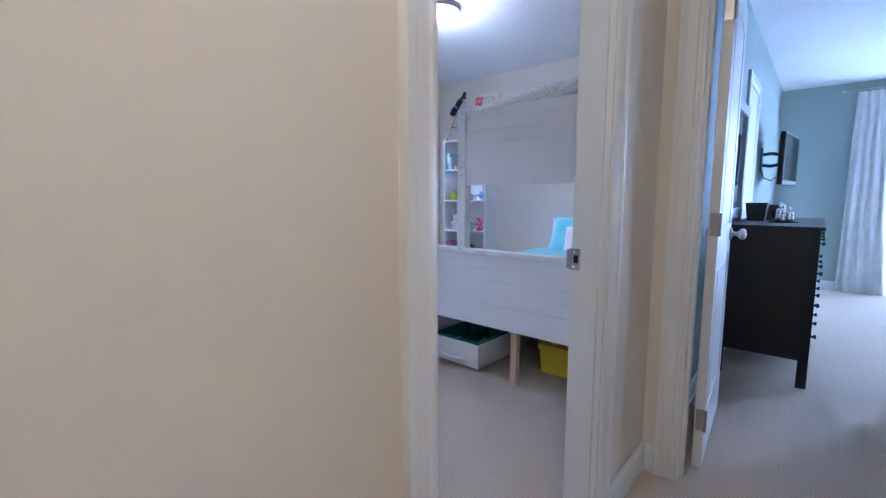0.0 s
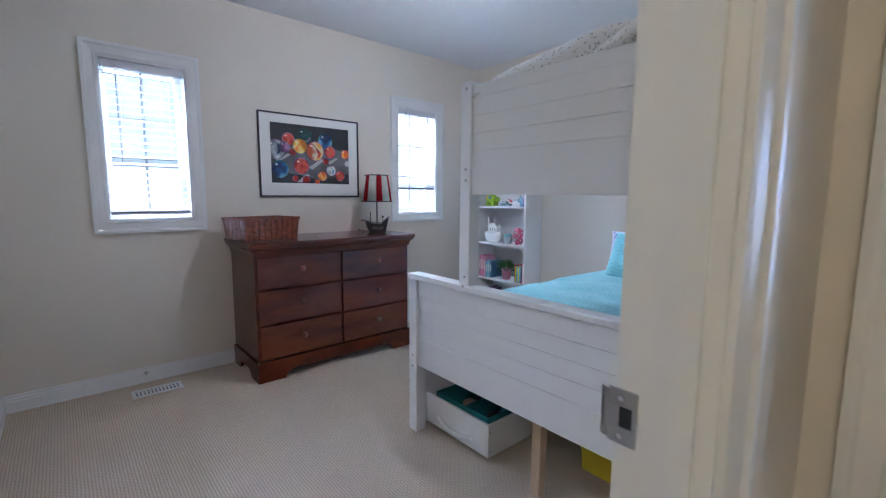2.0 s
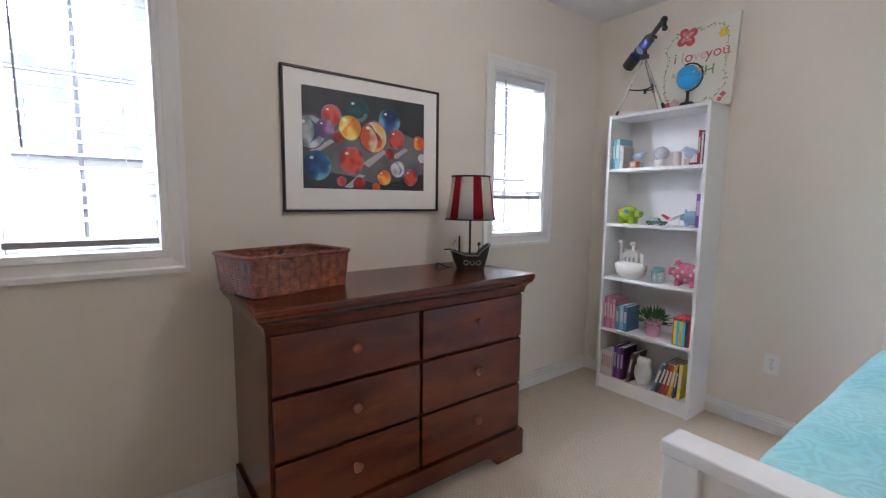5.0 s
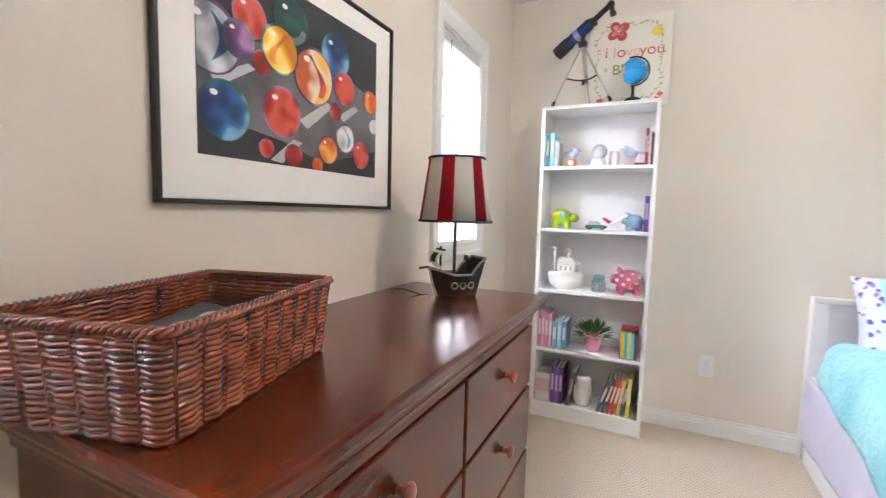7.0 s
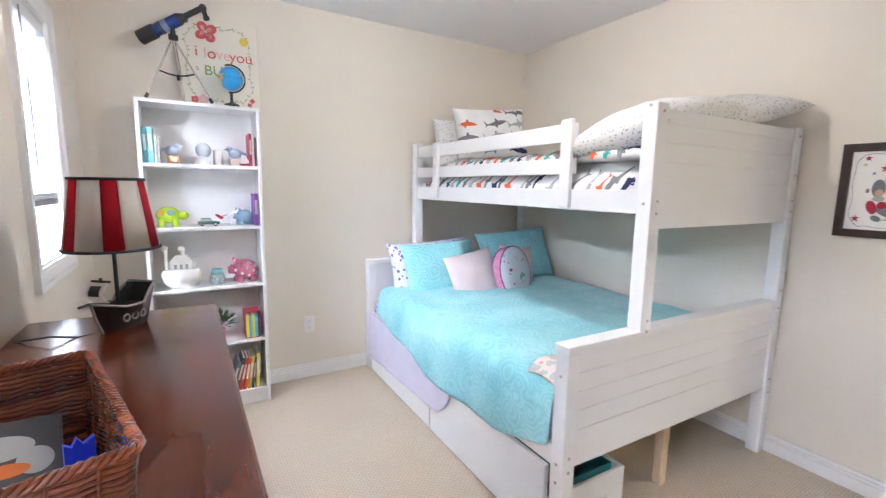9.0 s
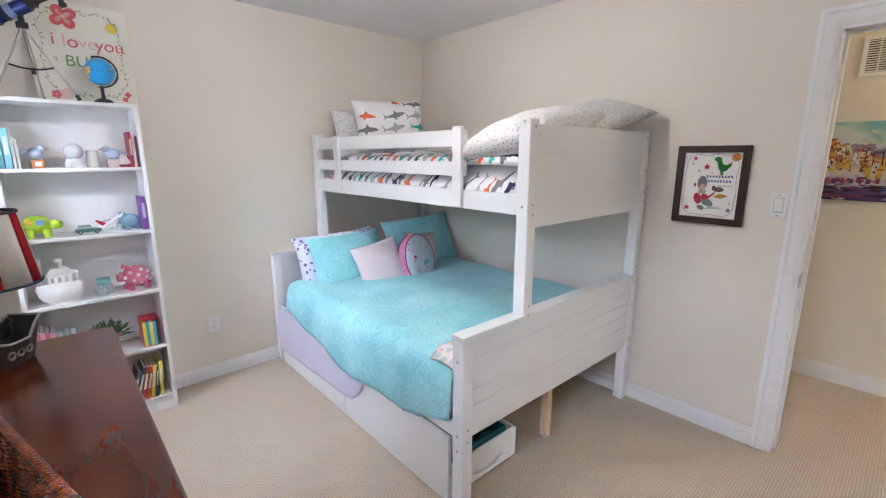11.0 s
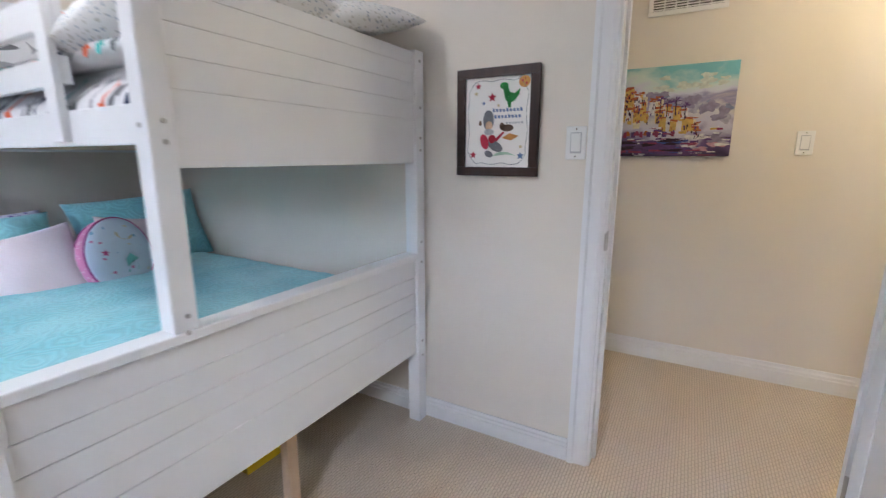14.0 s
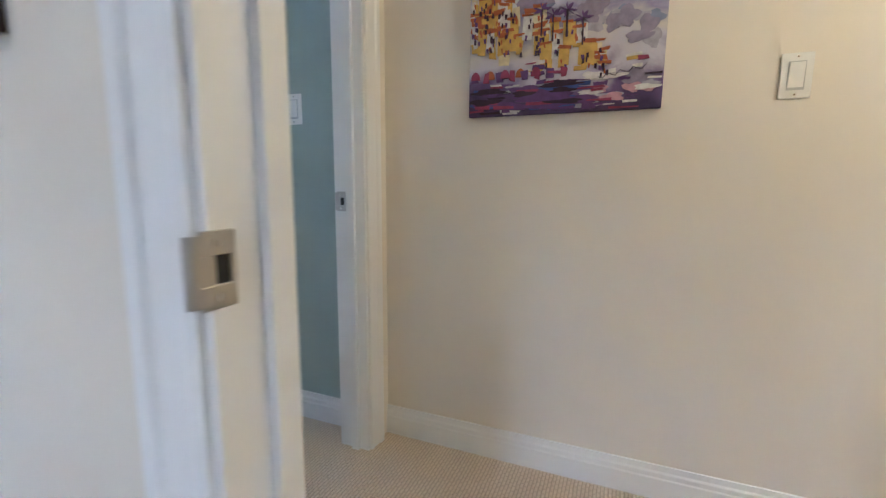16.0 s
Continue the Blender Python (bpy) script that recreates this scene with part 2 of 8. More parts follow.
QUILT = quilt_material("aqua_plush_quilt", (0.24, 0.62, 0.68), (0.40, 0.76, 0.79))
LAV = material("lavender_sheet_cloth", (0.70, 0.67, 0.82), 0.9, dark=0.92, bump=0.3, sheen=0.2)
PINKP = material("pale_pink_plush", (0.78, 0.66, 0.68), 0.95, dark=0.95, bump=0.6, fine=90, sheen=0.3)
DOTTED = spotted_material("grey_dotted_cotton", (0.70, 0.69, 0.66), [(0.34, 0.38, 0.42), (0.5, 0.48, 0.42)], 62, 0.30)
FLORAL = spotted_material("floral_cotton", (0.78, 0.66, 0.62), [(0.70, 0.34, 0.36), (0.72, 0.46, 0.50), (0.50, 0.52, 0.50), (0.74, 0.58, 0.38)], 24, 0.46)
SPOTL = spotted_material("purple_spotted_cotton", (0.74, 0.74, 0.86), [(0.18, 0.12, 0.42), (0.3, 0.25, 0.55)], 34, 0.33)


# mesh helpers
def box(bm, x0, y0, z0, x1, y1, z1, bev=0.0, m=None):
    r = bmesh.ops.create_cube(bm, size=1.0)
    vs = r["verts"]
    for v in vs:
        v.co = Vector((x0 + (v.co.x + 0.5) * (x1 - x0), y0 + (v.co.y + 0.5) * (y1 - y0), z0 + (v.co.z + 0.5) * (z1 - z0)))
        if m is not None:
            v.co = m @ v.co
    if bev:
        es = list({e for v in vs for e in v.link_edges})
        bmesh.ops.bevel(bm, geom=es, offset=bev, segments=2, affect="EDGES", profile=0.5)


def cyl(bm, p0, p1, r0, r1=None, seg=16):
    p0, p1 = Vector(p0), Vector(p1)
    r1 = r0 if r1 is None else r1
    q = (p1 - p0).to_track_quat("Z", "Y").to_matrix()
    rings = []
    for p, r in ((p0, r0), (p1, r1)):
        rings.append([bm.verts.new(p + q @ Vector((r * math.cos(a), r * math.sin(a), 0))) for a in [2 * math.pi * i / seg for i in range(seg)]])
    for i in range(seg):
        bm.faces.new((rings[0][i], rings[0][(i + 1) % seg], rings[1][(i + 1) % seg], rings[1][i]))
    bm.faces.new(rings[0][::-1])
    bm.faces.new(rings[1])


def lathe(bm, profile, m=None, seg=24, sx=1.0, sy=1.0):
    """Turns (radius, height) pairs round the z axis."""
    rings = []
    for r, z in profile:
        ring = []
        for i in range(seg):
            a = 2 * math.pi * i / seg
            p = Vector((r * sx * math.cos(a), r * sy * math.sin(a), z))
            ring.append(bm.verts.new(m @ p if m is not None else p))
        rings.append(ring)
    for a, b in zip(rings, rings[1:]):
        for i in range(seg):
            bm.faces.new((a[i], a[(i + 1) % seg], b[(i + 1) % seg], b[i]))
    bm.faces.new(rings[0][::-1])
    bm.faces.new(rings[-1])


def ball(bm, c, rx, ry=None, rz=None, m=None, seg=16):
    ry, rz = ry or rx, rz or rx
    r = bmesh.ops.create_uvsphere(bm, u_segments=seg, v_segments=max(6, seg * 2 // 3), radius=1.0)
    for v in r["verts"]:
        p = Vector((v.co.x * rx, v.co.y * ry, v.co.z * rz))
        v.co = Vector(c) + (m.to_3x3() @ p if m is not None else p)


def tube(bm, pts, r, seg=6, closed=False):
    pts = [Vector(p) for p in pts]
    n = len(pts)
    rings = []
    for i, p in enumerate(pts):
        a, b = (pts[i - 1], pts[(i + 1) % n]) if closed else (pts[max(i - 1, 0)], pts[min(i + 1, n - 1)])
        q = (b - a).normalized().to_track_quat("Z", "Y").to_matrix()
        rings.append([bm.verts.new(p + q @ Vector((r * math.cos(t), r * math.sin(t), 0))) for t in [2 * math.pi * k / seg for k in range(seg)]])
    for i in range(n if closed else n - 1):
        a, b = rings[i], rings[(i + 1) % n]
        for k in range(seg):
            bm.faces.new((a[k], a[(k + 1) % seg], b[(k + 1) % seg], b[k]))
    if not closed:
        bm.faces.new(rings[0][::-1])
        bm.faces.new(rings[-1])


def prism(bm, poly, plane, d0, d1):
    """A flat outline (list of pairs) given thickness: plane 'x' takes pairs as (y, z), 'y' as (x, z), 'z' as (x, y)."""
    def at(p, d):
        return {"x": (d, p[0], p[1]), "y": (p[0], d, p[1]), "z": (p[0], p[1], d)}[plane]
    a = [bm.verts.new(at(p, d0)) for p in poly]
    b = [bm.verts.new(at(p, d1)) for p in poly]
    for i in range(len(poly)):
        j = (i + 1) % len(poly)
        bm.faces.new((a[i], a[j], b[j], b[i]))
    bm.faces.new(a[::-1])
    bm.faces.new(b)


def circle_points(c, r, n=20, start=0.0, squash=1.0):
    return [(c[0] + r * math.cos(start + 2 * math.pi * i / n), c[1] + r * squash * math.sin(start + 2 * math.pi * i / n)) for i in range(n)]


def star_points(c, r, n=5, turn=0.3):
    return [(c[0] + (r if i % 2 == 0 else r * 0.45) * math.cos(turn + math.pi * i / n), c[1] + (r if i % 2 == 0 else r * 0.45) * math.sin(turn + math.pi * i / n)) for i in range(2 * n)]


def finish(name, bm, mat, smooth=False):
    bmesh.ops.recalc_face_normals(bm, faces=bm.faces)
    me = bpy.data.meshes.new(name)
    bm.to_mesh(me)
    bm.free()
    if mat is not None:
        me.materials.append(mat)
    if smooth:
        for p in me.polygons:
            p.use_smooth = True
    return me


def part(name, bm, mat, parent, label="", smooth=False):
    o = new(name, finish(name, bm, mat, smooth))
    o.parent = parent
    return tagged(o, label)


def box_part(name, dims, mat, parent, label="", bev=0.0):
    bm = bmesh.new()
    box(bm, *dims, bev=bev)
    return part(name, bm, mat, parent, label)


def thing(name, at, label, category, group="", rz=0):
    o = new(name)
    o.matrix_world = pose(*at, 0, 0, rz)
    o.empty_display_size = 0.1
    return tagged(o, label, category, group)


def structure(name, bm, mat, label, category="", smooth=False):
    o = new(name, finish(name, bm, mat, smooth))
    return tagged(o, label, category or name.rstrip("_0123456789").split("_")[0], "", "structure")


def wall(bm, axis, a0, a1, c0, c1, z0, z1, holes=()):
    """A wall along one axis from a0 to a1, between c0 and c1 across, with openings (b0, b1, zlow, zhigh) through it."""
    def piece(p, q, lo, hi):
        if q - p > 1e-4 and hi - lo > 1e-4:
            if axis == "x":
                box(bm, p, c0, lo, q, c1, hi)
            else:
                box(bm, c0, p, lo, c1, q, hi)
    at = a0
    for b0, b1, lo, hi in sorted(holes):
        piece(at, b0, z0, z1)
        piece(b0, b1, z0, lo)
        piece(b0, b1, hi, z1)
        at = b1
    piece(at, a1, z0, z1)


# the plan
XW, XE, YS, YN, H = -3.69, -0.678, 1.19, 4.80, 2.46
XH, XHALL, YM = -0.575, 0.518, 2.515
DY0, DY1, DTOP = 1.208, 2.018, 2.045
MX0, MX1 = -0.452, 0.380
W1 = (1.716, 2.171, 1.027, 1.981)
W2 = (3.802, 4.257, 1.027, 1.981)
YFAR, XMAST = 7.78, 3.4

bm = bmesh.new()
box(bm, XW - 0.25, -1.3, -0.12, XMAST + 0.2, YFAR + 0.2, 0.0)
structure("floor", bm, CARPET, "beige looped berber carpet", "floor")
for nm, q in (("ceiling_bedroom", (XW - 0.2, YS - 0.12, XE + 0.06, YN + 0.12)), ("ceiling_hall", (XE + 0.06, -1.3, XHALL + 0.12, YM + 0.06)), ("ceiling_master", (XE + 0.06, YM + 0.06, XMAST + 0.2, YFAR + 0.2))):
    bm = bmesh.new()
    box(bm, q[0], q[1], H, q[2], q[3], H + 0.12)
    structure(nm, bm, CEIL, "white stippled ceiling", "ceiling")
bm = bmesh.new()
wall(bm, "y", YS - 0.12, YN + 0.12, XW - 0.20, XW, 0, H, [W1, W2])
structure("wall_west", bm, WALL, "cream painted wall with two windows", "wall")
bm = bmesh.new()
wall(bm, "x", XW, XE, YN, YN + 0.12, 0, H)
structure("wall_north", bm, WALL, "cream painted wall behind the bed", "wall")
bm = bmesh.new()
wall(bm, "x", XW, XE, YS - 0.12, YS, 0, H)
structure("wall_south", bm, WALL, "cream painted wall behind the open door", "wall")
XMID = (XE + XH) / 2
bm = bmesh.new()
wall(bm, "y", -1.3, YN + 0.12, XE, XH, 0, H, [(DY0, DY1, 0, DTOP)])
structure("wall_east", bm, WALL, "cream painted wall with the bedroom doorway", "wall")
bm = bmesh.new()
wall(bm, "y", -1.3, YM, XHALL, XHALL + 0.12, 0, H, [(0.05, 0.80, 0, DTOP)])
structure("wall_hall_east", bm, WALL, "cream painted hall wall", "wall")
bm = bmesh.new()
wall(bm, "x", XH, XHALL + 0.12, -1.42, -1.3, 0, H)
structure("wall_hall_south", bm, WALL, "cream painted hall end wall", "wall")
bm = bmesh.new()
wall(bm, "x", XH, XMAST, YM, YM + 0.12, 0, H, [(MX0, MX1, 0, DTOP)])
structure("wall_hall_north", bm, WALL, "cream painted wall with the main bedroom doorway", "wall")
bm = bmesh.new()
box(bm, XH, YM + 0.123, 0, XH + 0.012, YFAR, H)
structure("wall_master_west", bm, MWALL, "blue-grey painted wall of the main bedroom", "wall")
bm = bmesh.new()
box(bm, 0.48, YM + 0.123, 0, 0.60, YM + 1.7, H)
structure("wall_master_south", bm, MWALL, "blue-grey painted wall of the main bedroom entry", "wall")
bm = bmesh.new()
wall(bm, "x", XH - 0.12, XMAST + 0.12, YFAR, YFAR + 0.14, 0, H, [(0.45, 3.0, 0.12, 2.15)])
structure("wall_master_north", bm, MWALL, "blue-grey painted wall with a wide window", "wall")
bm = bmesh.new()
wall(bm, "y", YM, YFAR, XMAST, XMAST + 0.12, 0, H)
structure("wall_master_east", bm, MWALL, "blue-grey painted wall of the main bedroom", "wall")


def baseboard(p, q, side, h=0.095):
    """A profiled skirting from p to q; side is the unit vector into the room."""
    bm = bmesh.new()
    prof = [(0, 0), (0.014, 0), (0.014, h * 0.62), (0.011, h * 0.66), (0.011, h * 0.78), (0.007, h * 0.84), (0.006, h), (0, h)]
    rings = []
    for e in (p, q):
        rings.append([bm.verts.new((e[0] + side[0] * d, e[1] + side[1] * d, z)) for d, z in prof])
    k = len(prof)
    for i in range(k):
        bm.faces.new((rings[0][i], rings[0][(i + 1) % k], rings[1][(i + 1) % k], rings[1][i]))
    bm.faces.new(rings[0])
    bm.faces.new(rings[1][::-1])
    structure("baseboard", bm, TRIM, "white painted moulded baseboard", "baseboard")


CW = 0.075
baseboard((XW, YS), (XW, YN), (1, 0))
baseboard((XW + 0.014, YN), (XE - 0.014, YN), (0, -1))
baseboard((XE, DY1 + CW), (XE, YN - 0.001), (-1, 0))
baseboard((XW + 0.015, YS), (XE - 0.001, YS), (0, 1))
baseboard((XH, DY1 + CW), (XH, YM), (1, 0), 0.115)
baseboard((XH, -1.3), (XH, DY0 - CW), (1, 0), 0.115)
baseboard((XHALL, 0.80 + CW), (XHALL, YM), (-1, 0), 0.115)
baseboard((XHALL, -1.3), (XHALL, 0.05 - CW), (-1, 0), 0.115)
baseboard((XH + 0.015, YM), (MX0 - CW, YM), (0, -1), 0.115)
baseboard((XH + 0.012, YM + 0.14), (XH + 0.012, YFAR), (1, 0), 0.115)
baseboard((0.48, YM + 0.14), (0.48, YM + 1.7), (-1, 0), 0.115)
baseboard((XH + 0.03, YFAR), (XMAST, YFAR), (0, -1), 0.115)


def casing_profile():
    return [(0, 0), (0, 0.010), (0.012, 0.013), (0.018, 0.010), (0.05, 0.014), (0.058, 0.020), (CW, 0.020), (CW, 0)]


def casing(axis, face, out, a0, a1, top, low=0.0, sill=False, cat="trim"):
    """Mitred moulding round an opening a0..a1 x low..top in a wall whose face stands at `face`; out is +1 or -1."""
    bm = bmesh.new()
    corners = [((a0, low), (-1, 0)), ((a0, top), (-1, 1)), ((a1, top), (1, 1)), ((a1, low), (1, 0))]
    if sill:
        corners = [((a0, low), (-1, -1)), ((a0, top), (-1, 1)), ((a1, top), (1, 1)), ((a1, low), (1, -1))]
    rings = []
    for (a, z), (da, dz) in corners:
        ring = []
        for d, p in casing_profile():
            aa, zz, f = a + da * d, z + dz * d, face + out * p
            ring.append(bm.verts.new((f, aa, zz) if axis == "y" else (aa, f, zz)))
        rings.append(ring)
    k = len(rings[0])
    pairs = list(zip(rings, rings[1:])) + ([(rings[-1], rings[0])] if sill else [])
    for a, b in pairs:
        for i in range(k):
            bm.faces.new((a[i], a[(i + 1) % k], b[(i + 1) % k], b[i]))
    if not sill:
        bm.faces.new(rings[0])
        bm.faces.new(rings[-1][::-1])
    return bm


def jamb(axis, c0, c1, a0, a1, top, t=0.018):
    bm = bmesh.new()
    def bx(p0, p1, z0, z1):
        if axis == "y":
            box(bm, c0, p0, z0, c1, p1, z1)
        else:
            box(bm, p0, c0, z0, p1, c1, z1)
    bx(a0 - 0.003, a0 + t - 0.003, 0, top)
    bx(a1 - t + 0.003, a1 + 0.003, 0, top)
    bx(a0 + t - 0.003, a1 - t + 0.003, top - t, top)
    # stop strip
    mid = (c0 * 0.45 + c1 * 0.55)
    for p0, p1, z0, z1 in ((a0 + t - 0.003, a0 + t + 0.009, 0, top - t), (a1 - t - 0.009, a1 - t + 0.003, 0, top - t), (a0 + t + 0.009, a1 - t - 0.009, top - t - 0.012, top - t)):
        if axis == "y":
            box(bm, mid, p0, z0, mid + 0.03, p1, z1)
        else:
            box(bm, p0, mid - 0.03, z0, p1, mid, z1)
    return bm


structure("trim", casing("y", XE, -1, DY0 + 0.004, DY1 - 0.004, DTOP - 0.004), TRIM, "white moulded door casing", "trim")
structure("trim", casing("y", XH, 1, DY0 + 0.004, DY1 - 0.004, DTOP - 0.004), TRIM, "white moulded door casing", "trim")
structure("trim", jamb("y", XE - 0.002, XH + 0.002, DY0, DY1, DTOP), TRIM, "white painted door jamb", "trim")
structure("trim", casing("x", YM, -1, MX0 + 0.004, MX1 - 0.004, DTOP - 0.004), TRIM, "white moulded door casing", "trim")
structure("trim", jamb("x", YM - 0.002, YM + 0.122, MX0, MX1, DTOP), TRIM, "white painted door jamb", "trim")
structure("trim", casing("y", XHALL, -1, 0.05, 0.80, DTOP), TRIM, "white moulded door casing", "trim")


def strike_plate(m, label):
    t = new("strike_plate")
    t.matrix_world = m
    tagged(t, label, "strike plate")
    bm = bmesh.new()
    box(bm, -0.016, -0.0015, -0.035, 0.020, 0.0015, -0.013, 0.001)
    box(bm, -0.016, -0.0015, 0.013, 0.020, 0.0015, 0.035, 0.001)
    box(bm, -0.016, -0.0015, -0.013, -0.002, 0.0015, 0.013)
    box(bm, 0.014, -0.0015, -0.013, 0.020, 0.0015, 0.013)
    prism(bm, [(-0.016, -0.0015), (-0.022, -0.0008), (-0.027, 0.0022), (-0.028, 0.0052), (-0.0265, 0.0052), (-0.0245, 0.003), (-0.021, 0.0012), (-0.016, 0.0012)], "z", -0.031, 0.031)
    part("plate", bm, NICKEL, t)
    bm = bmesh.new()
    box(bm, -0.002, 0.0006, -0.013, 0.014, 0.0012, 0.013)
    part("recess", bm, BLACK, t)
    for z in (-0.024, 0.024):
        bm = bmesh.new()
        cyl(bm, (0, -0.0028, z), (0, -0.001, z), 0.0035, seg=10)
        part("screw", bm, CHROME, t)


strike_plate(pose(XE + 0.004, DY1 - 0.0165, 0.926), "brushed nickel strike plate on the door jamb")
strike_plate(pose(MX1 - 0.0165, YM + 0.095, 0.94, 0, 0, 90) @ pose(0, 0, 0, 0, 0, 180), "brushed nickel strike plate on the door jamb")


def panel_door(name, m, width, label, knob_side=1):
    """A moulded two-panel door: hinge at the origin, slab along +x, thickness to +y, knobs on both faces."""
    o = new(name)
    o.matrix_world = m
    tagged(o, label, "door", "", "structure")
    t, h = 0.035, 2.02
    bm = bmesh.new()
    box(bm, 0, 0.004, 0.012, width, t - 0.004, h, 0.0015)
    part("slab", bm, TRIM, o)
    for y0, y1 in ((0.0, 0.0045), (t - 0.0045, t)):
        for nm, q in (("stile", (0, 0.105, 0.012, h)), ("stile", (width - 0.105, width, 0.012, h)), ("rail", (0.105, width - 0.105, 0.012, 0.24)), ("rail", (0.105, width - 0.105, 0.86, 1.0)), ("rail", (0.105, width - 0.105, h - 0.13, h))):
            box_part(nm, (q[0], y0, q[2], q[1], y1, q[3]), TRIM, o, bev=0.0015)
        yp0, yp1 = (0.001, 0.0045) if y0 == 0.0 else (t - 0.0045, t - 0.001)
        for z0, z1 in ((0.275, 0.825), (1.035, h - 0.165)):
            box_part("panel", (0.14, yp0, z0, width - 0.14, yp1, z1), TRIM, o, bev=0.0012)
    for s, y in ((-1, 0.0), (1, t)):
        bm = bmesh.new()
        q = pose(width - 0.065, y, 0.945, -90 * s, 0, 0)
        lathe(bm, [(0.032, 0.0), (0.032, 0.004), (0.026, 0.009), (0.012, 0.012), (0.010, 0.03), (0.018, 0.037), (0.027, 0.047), (0.028, 0.056), (0.022, 0.066), (0.006, 0.070)], q, 20)
        part("door_handle", bm, NICKEL, o, "brushed nickel door knob", True)
    bm = bmesh.new()
    box(bm, width - 0.0005, t / 2 - 0.012, 0.915, width + 0.0012, t / 2 + 0.012, 0.975)
    part("latch_plate", bm, NICKEL, o, "nickel latch plate")
    for z in (0.22, 1.02, 1.82):
        bm = bmesh.new()
        cyl(bm, (-0.004, -0.004, z - 0.045), (-0.004, -0.004, z + 0.045), 0.006, seg=10)
        box(bm, -0.0015, 0.0, z - 0.045, 0.0, 0.03, z + 0.045)
        part("hinge", bm, NICKEL, o)
    return o


panel_door("door_1", pose(XE - 0.024, DY0 + 0.040, 0, 0, 0, 176), 0.74, "white moulded two-panel bedroom door standing open")
panel_door("door_2", pose(-0.378, YM + 0.128, 0, 0, 0, 94), 0.70, "white moulded two-panel door standing open")
panel_door("door_3", pose(XHALL + 0.07, 0.065, 0, 0, 0, 90), 0.72, "white moulded two-panel hall door, closed")


# white bars given a dark grey that paints in their backlit shade
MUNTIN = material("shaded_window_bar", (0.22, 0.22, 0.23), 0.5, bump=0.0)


def window(name, w, label):
    y0, y1, z0, z1 = w
    o = new(name)
    tagged(o, label, "window", "", "structure")
    bm = casing("y", XW, 1, y0 + 0.004, y1 - 0.004, z1 - 0.004, z0 + 0.004, True)
    part("casing", bm, TRIM, o)
    bm = bmesh.new()
    for q in ((y0 - 0.002, y0 + 0.014, z0, z1), (y1 - 0.014, y1 + 0.002, z0, z1), (y0 + 0.014, y1 - 0.014, z0 - 0.002, z0 + 0.014), (y0 + 0.014, y1 - 0.014, z1 - 0.014, z1 + 0.002)):
        box(bm, XW - 0.15, q[0], q[2], XW + 0.002, q[1], q[3])
    part("window_sill", bm, TRIM, o, "white painted lining boards")
    bm = bmesh.new()
    xf0, xf1 = XW - 0.148, XW - 0.105
    a0, a1, b0, b1 = y0 + 0.014, y1 - 0.014, z0 + 0.014, z1 - 0.014
    for q in ((a0, a0 + 0.035, b0, b1), (a1 - 0.035, a1, b0, b1), (a0 + 0.035, a1 - 0.035, b0, b0 + 0.045), (a0 + 0.035, a1 - 0.035, b1 - 0.035, b1)):
        box(bm, xf0, q[0], q[2], xf1, q[1], q[3], 0.003)
    part("window_frame", bm, PLASTW, o, "white vinyl sash")
    g0, g1, h0, h1 = a0 + 0.035, a1 - 0.035, b0 + 0.045, b1 - 0.035
    bm = bmesh.new()
    box(bm, xf0 + 0.018, g0, h0, xf0 + 0.022, g1, h1)
    p = part("pane", bm, GLASS, o)
    p.visible_shadow = False
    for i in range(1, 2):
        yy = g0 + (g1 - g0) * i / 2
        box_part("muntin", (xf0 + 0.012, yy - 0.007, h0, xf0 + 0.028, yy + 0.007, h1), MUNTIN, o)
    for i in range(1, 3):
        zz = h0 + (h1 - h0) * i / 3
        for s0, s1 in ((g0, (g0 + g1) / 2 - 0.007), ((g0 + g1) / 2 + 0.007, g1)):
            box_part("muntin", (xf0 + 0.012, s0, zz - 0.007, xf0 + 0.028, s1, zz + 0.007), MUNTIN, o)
    bm = bmesh.new()
    q = pose(xf1, (y0 + y1) / 2 + 0.06, b0 + 0.022)
    box(bm, 0, -0.03, -0.012, 0.018, 0.03, 0.012, 0.004, q)
    tube(bm, [q @ Vector(c) for c in ((0.012, 0, 0.01), (0.03, 0.01, 0.02), (0.035, 0.05, 0.035), (0.03, 0.09, 0.05))], 0.006, 8)
    part("crank_handle", bm, PLASTW, o, "folding white crank handle")


window("window_1", W1, "white casement window with blind lowered")
window("window_2", W2, "white casement window with blind part raised")

SLAT = material("white_blind_slat", (0.66, 0.67, 0.69), 0.45, dark=0.98, bump=0.0)
RAILM = material("grey_blind_rail", (0.36, 0.34, 0.33), 0.5, dark=0.95, bump=0.05)


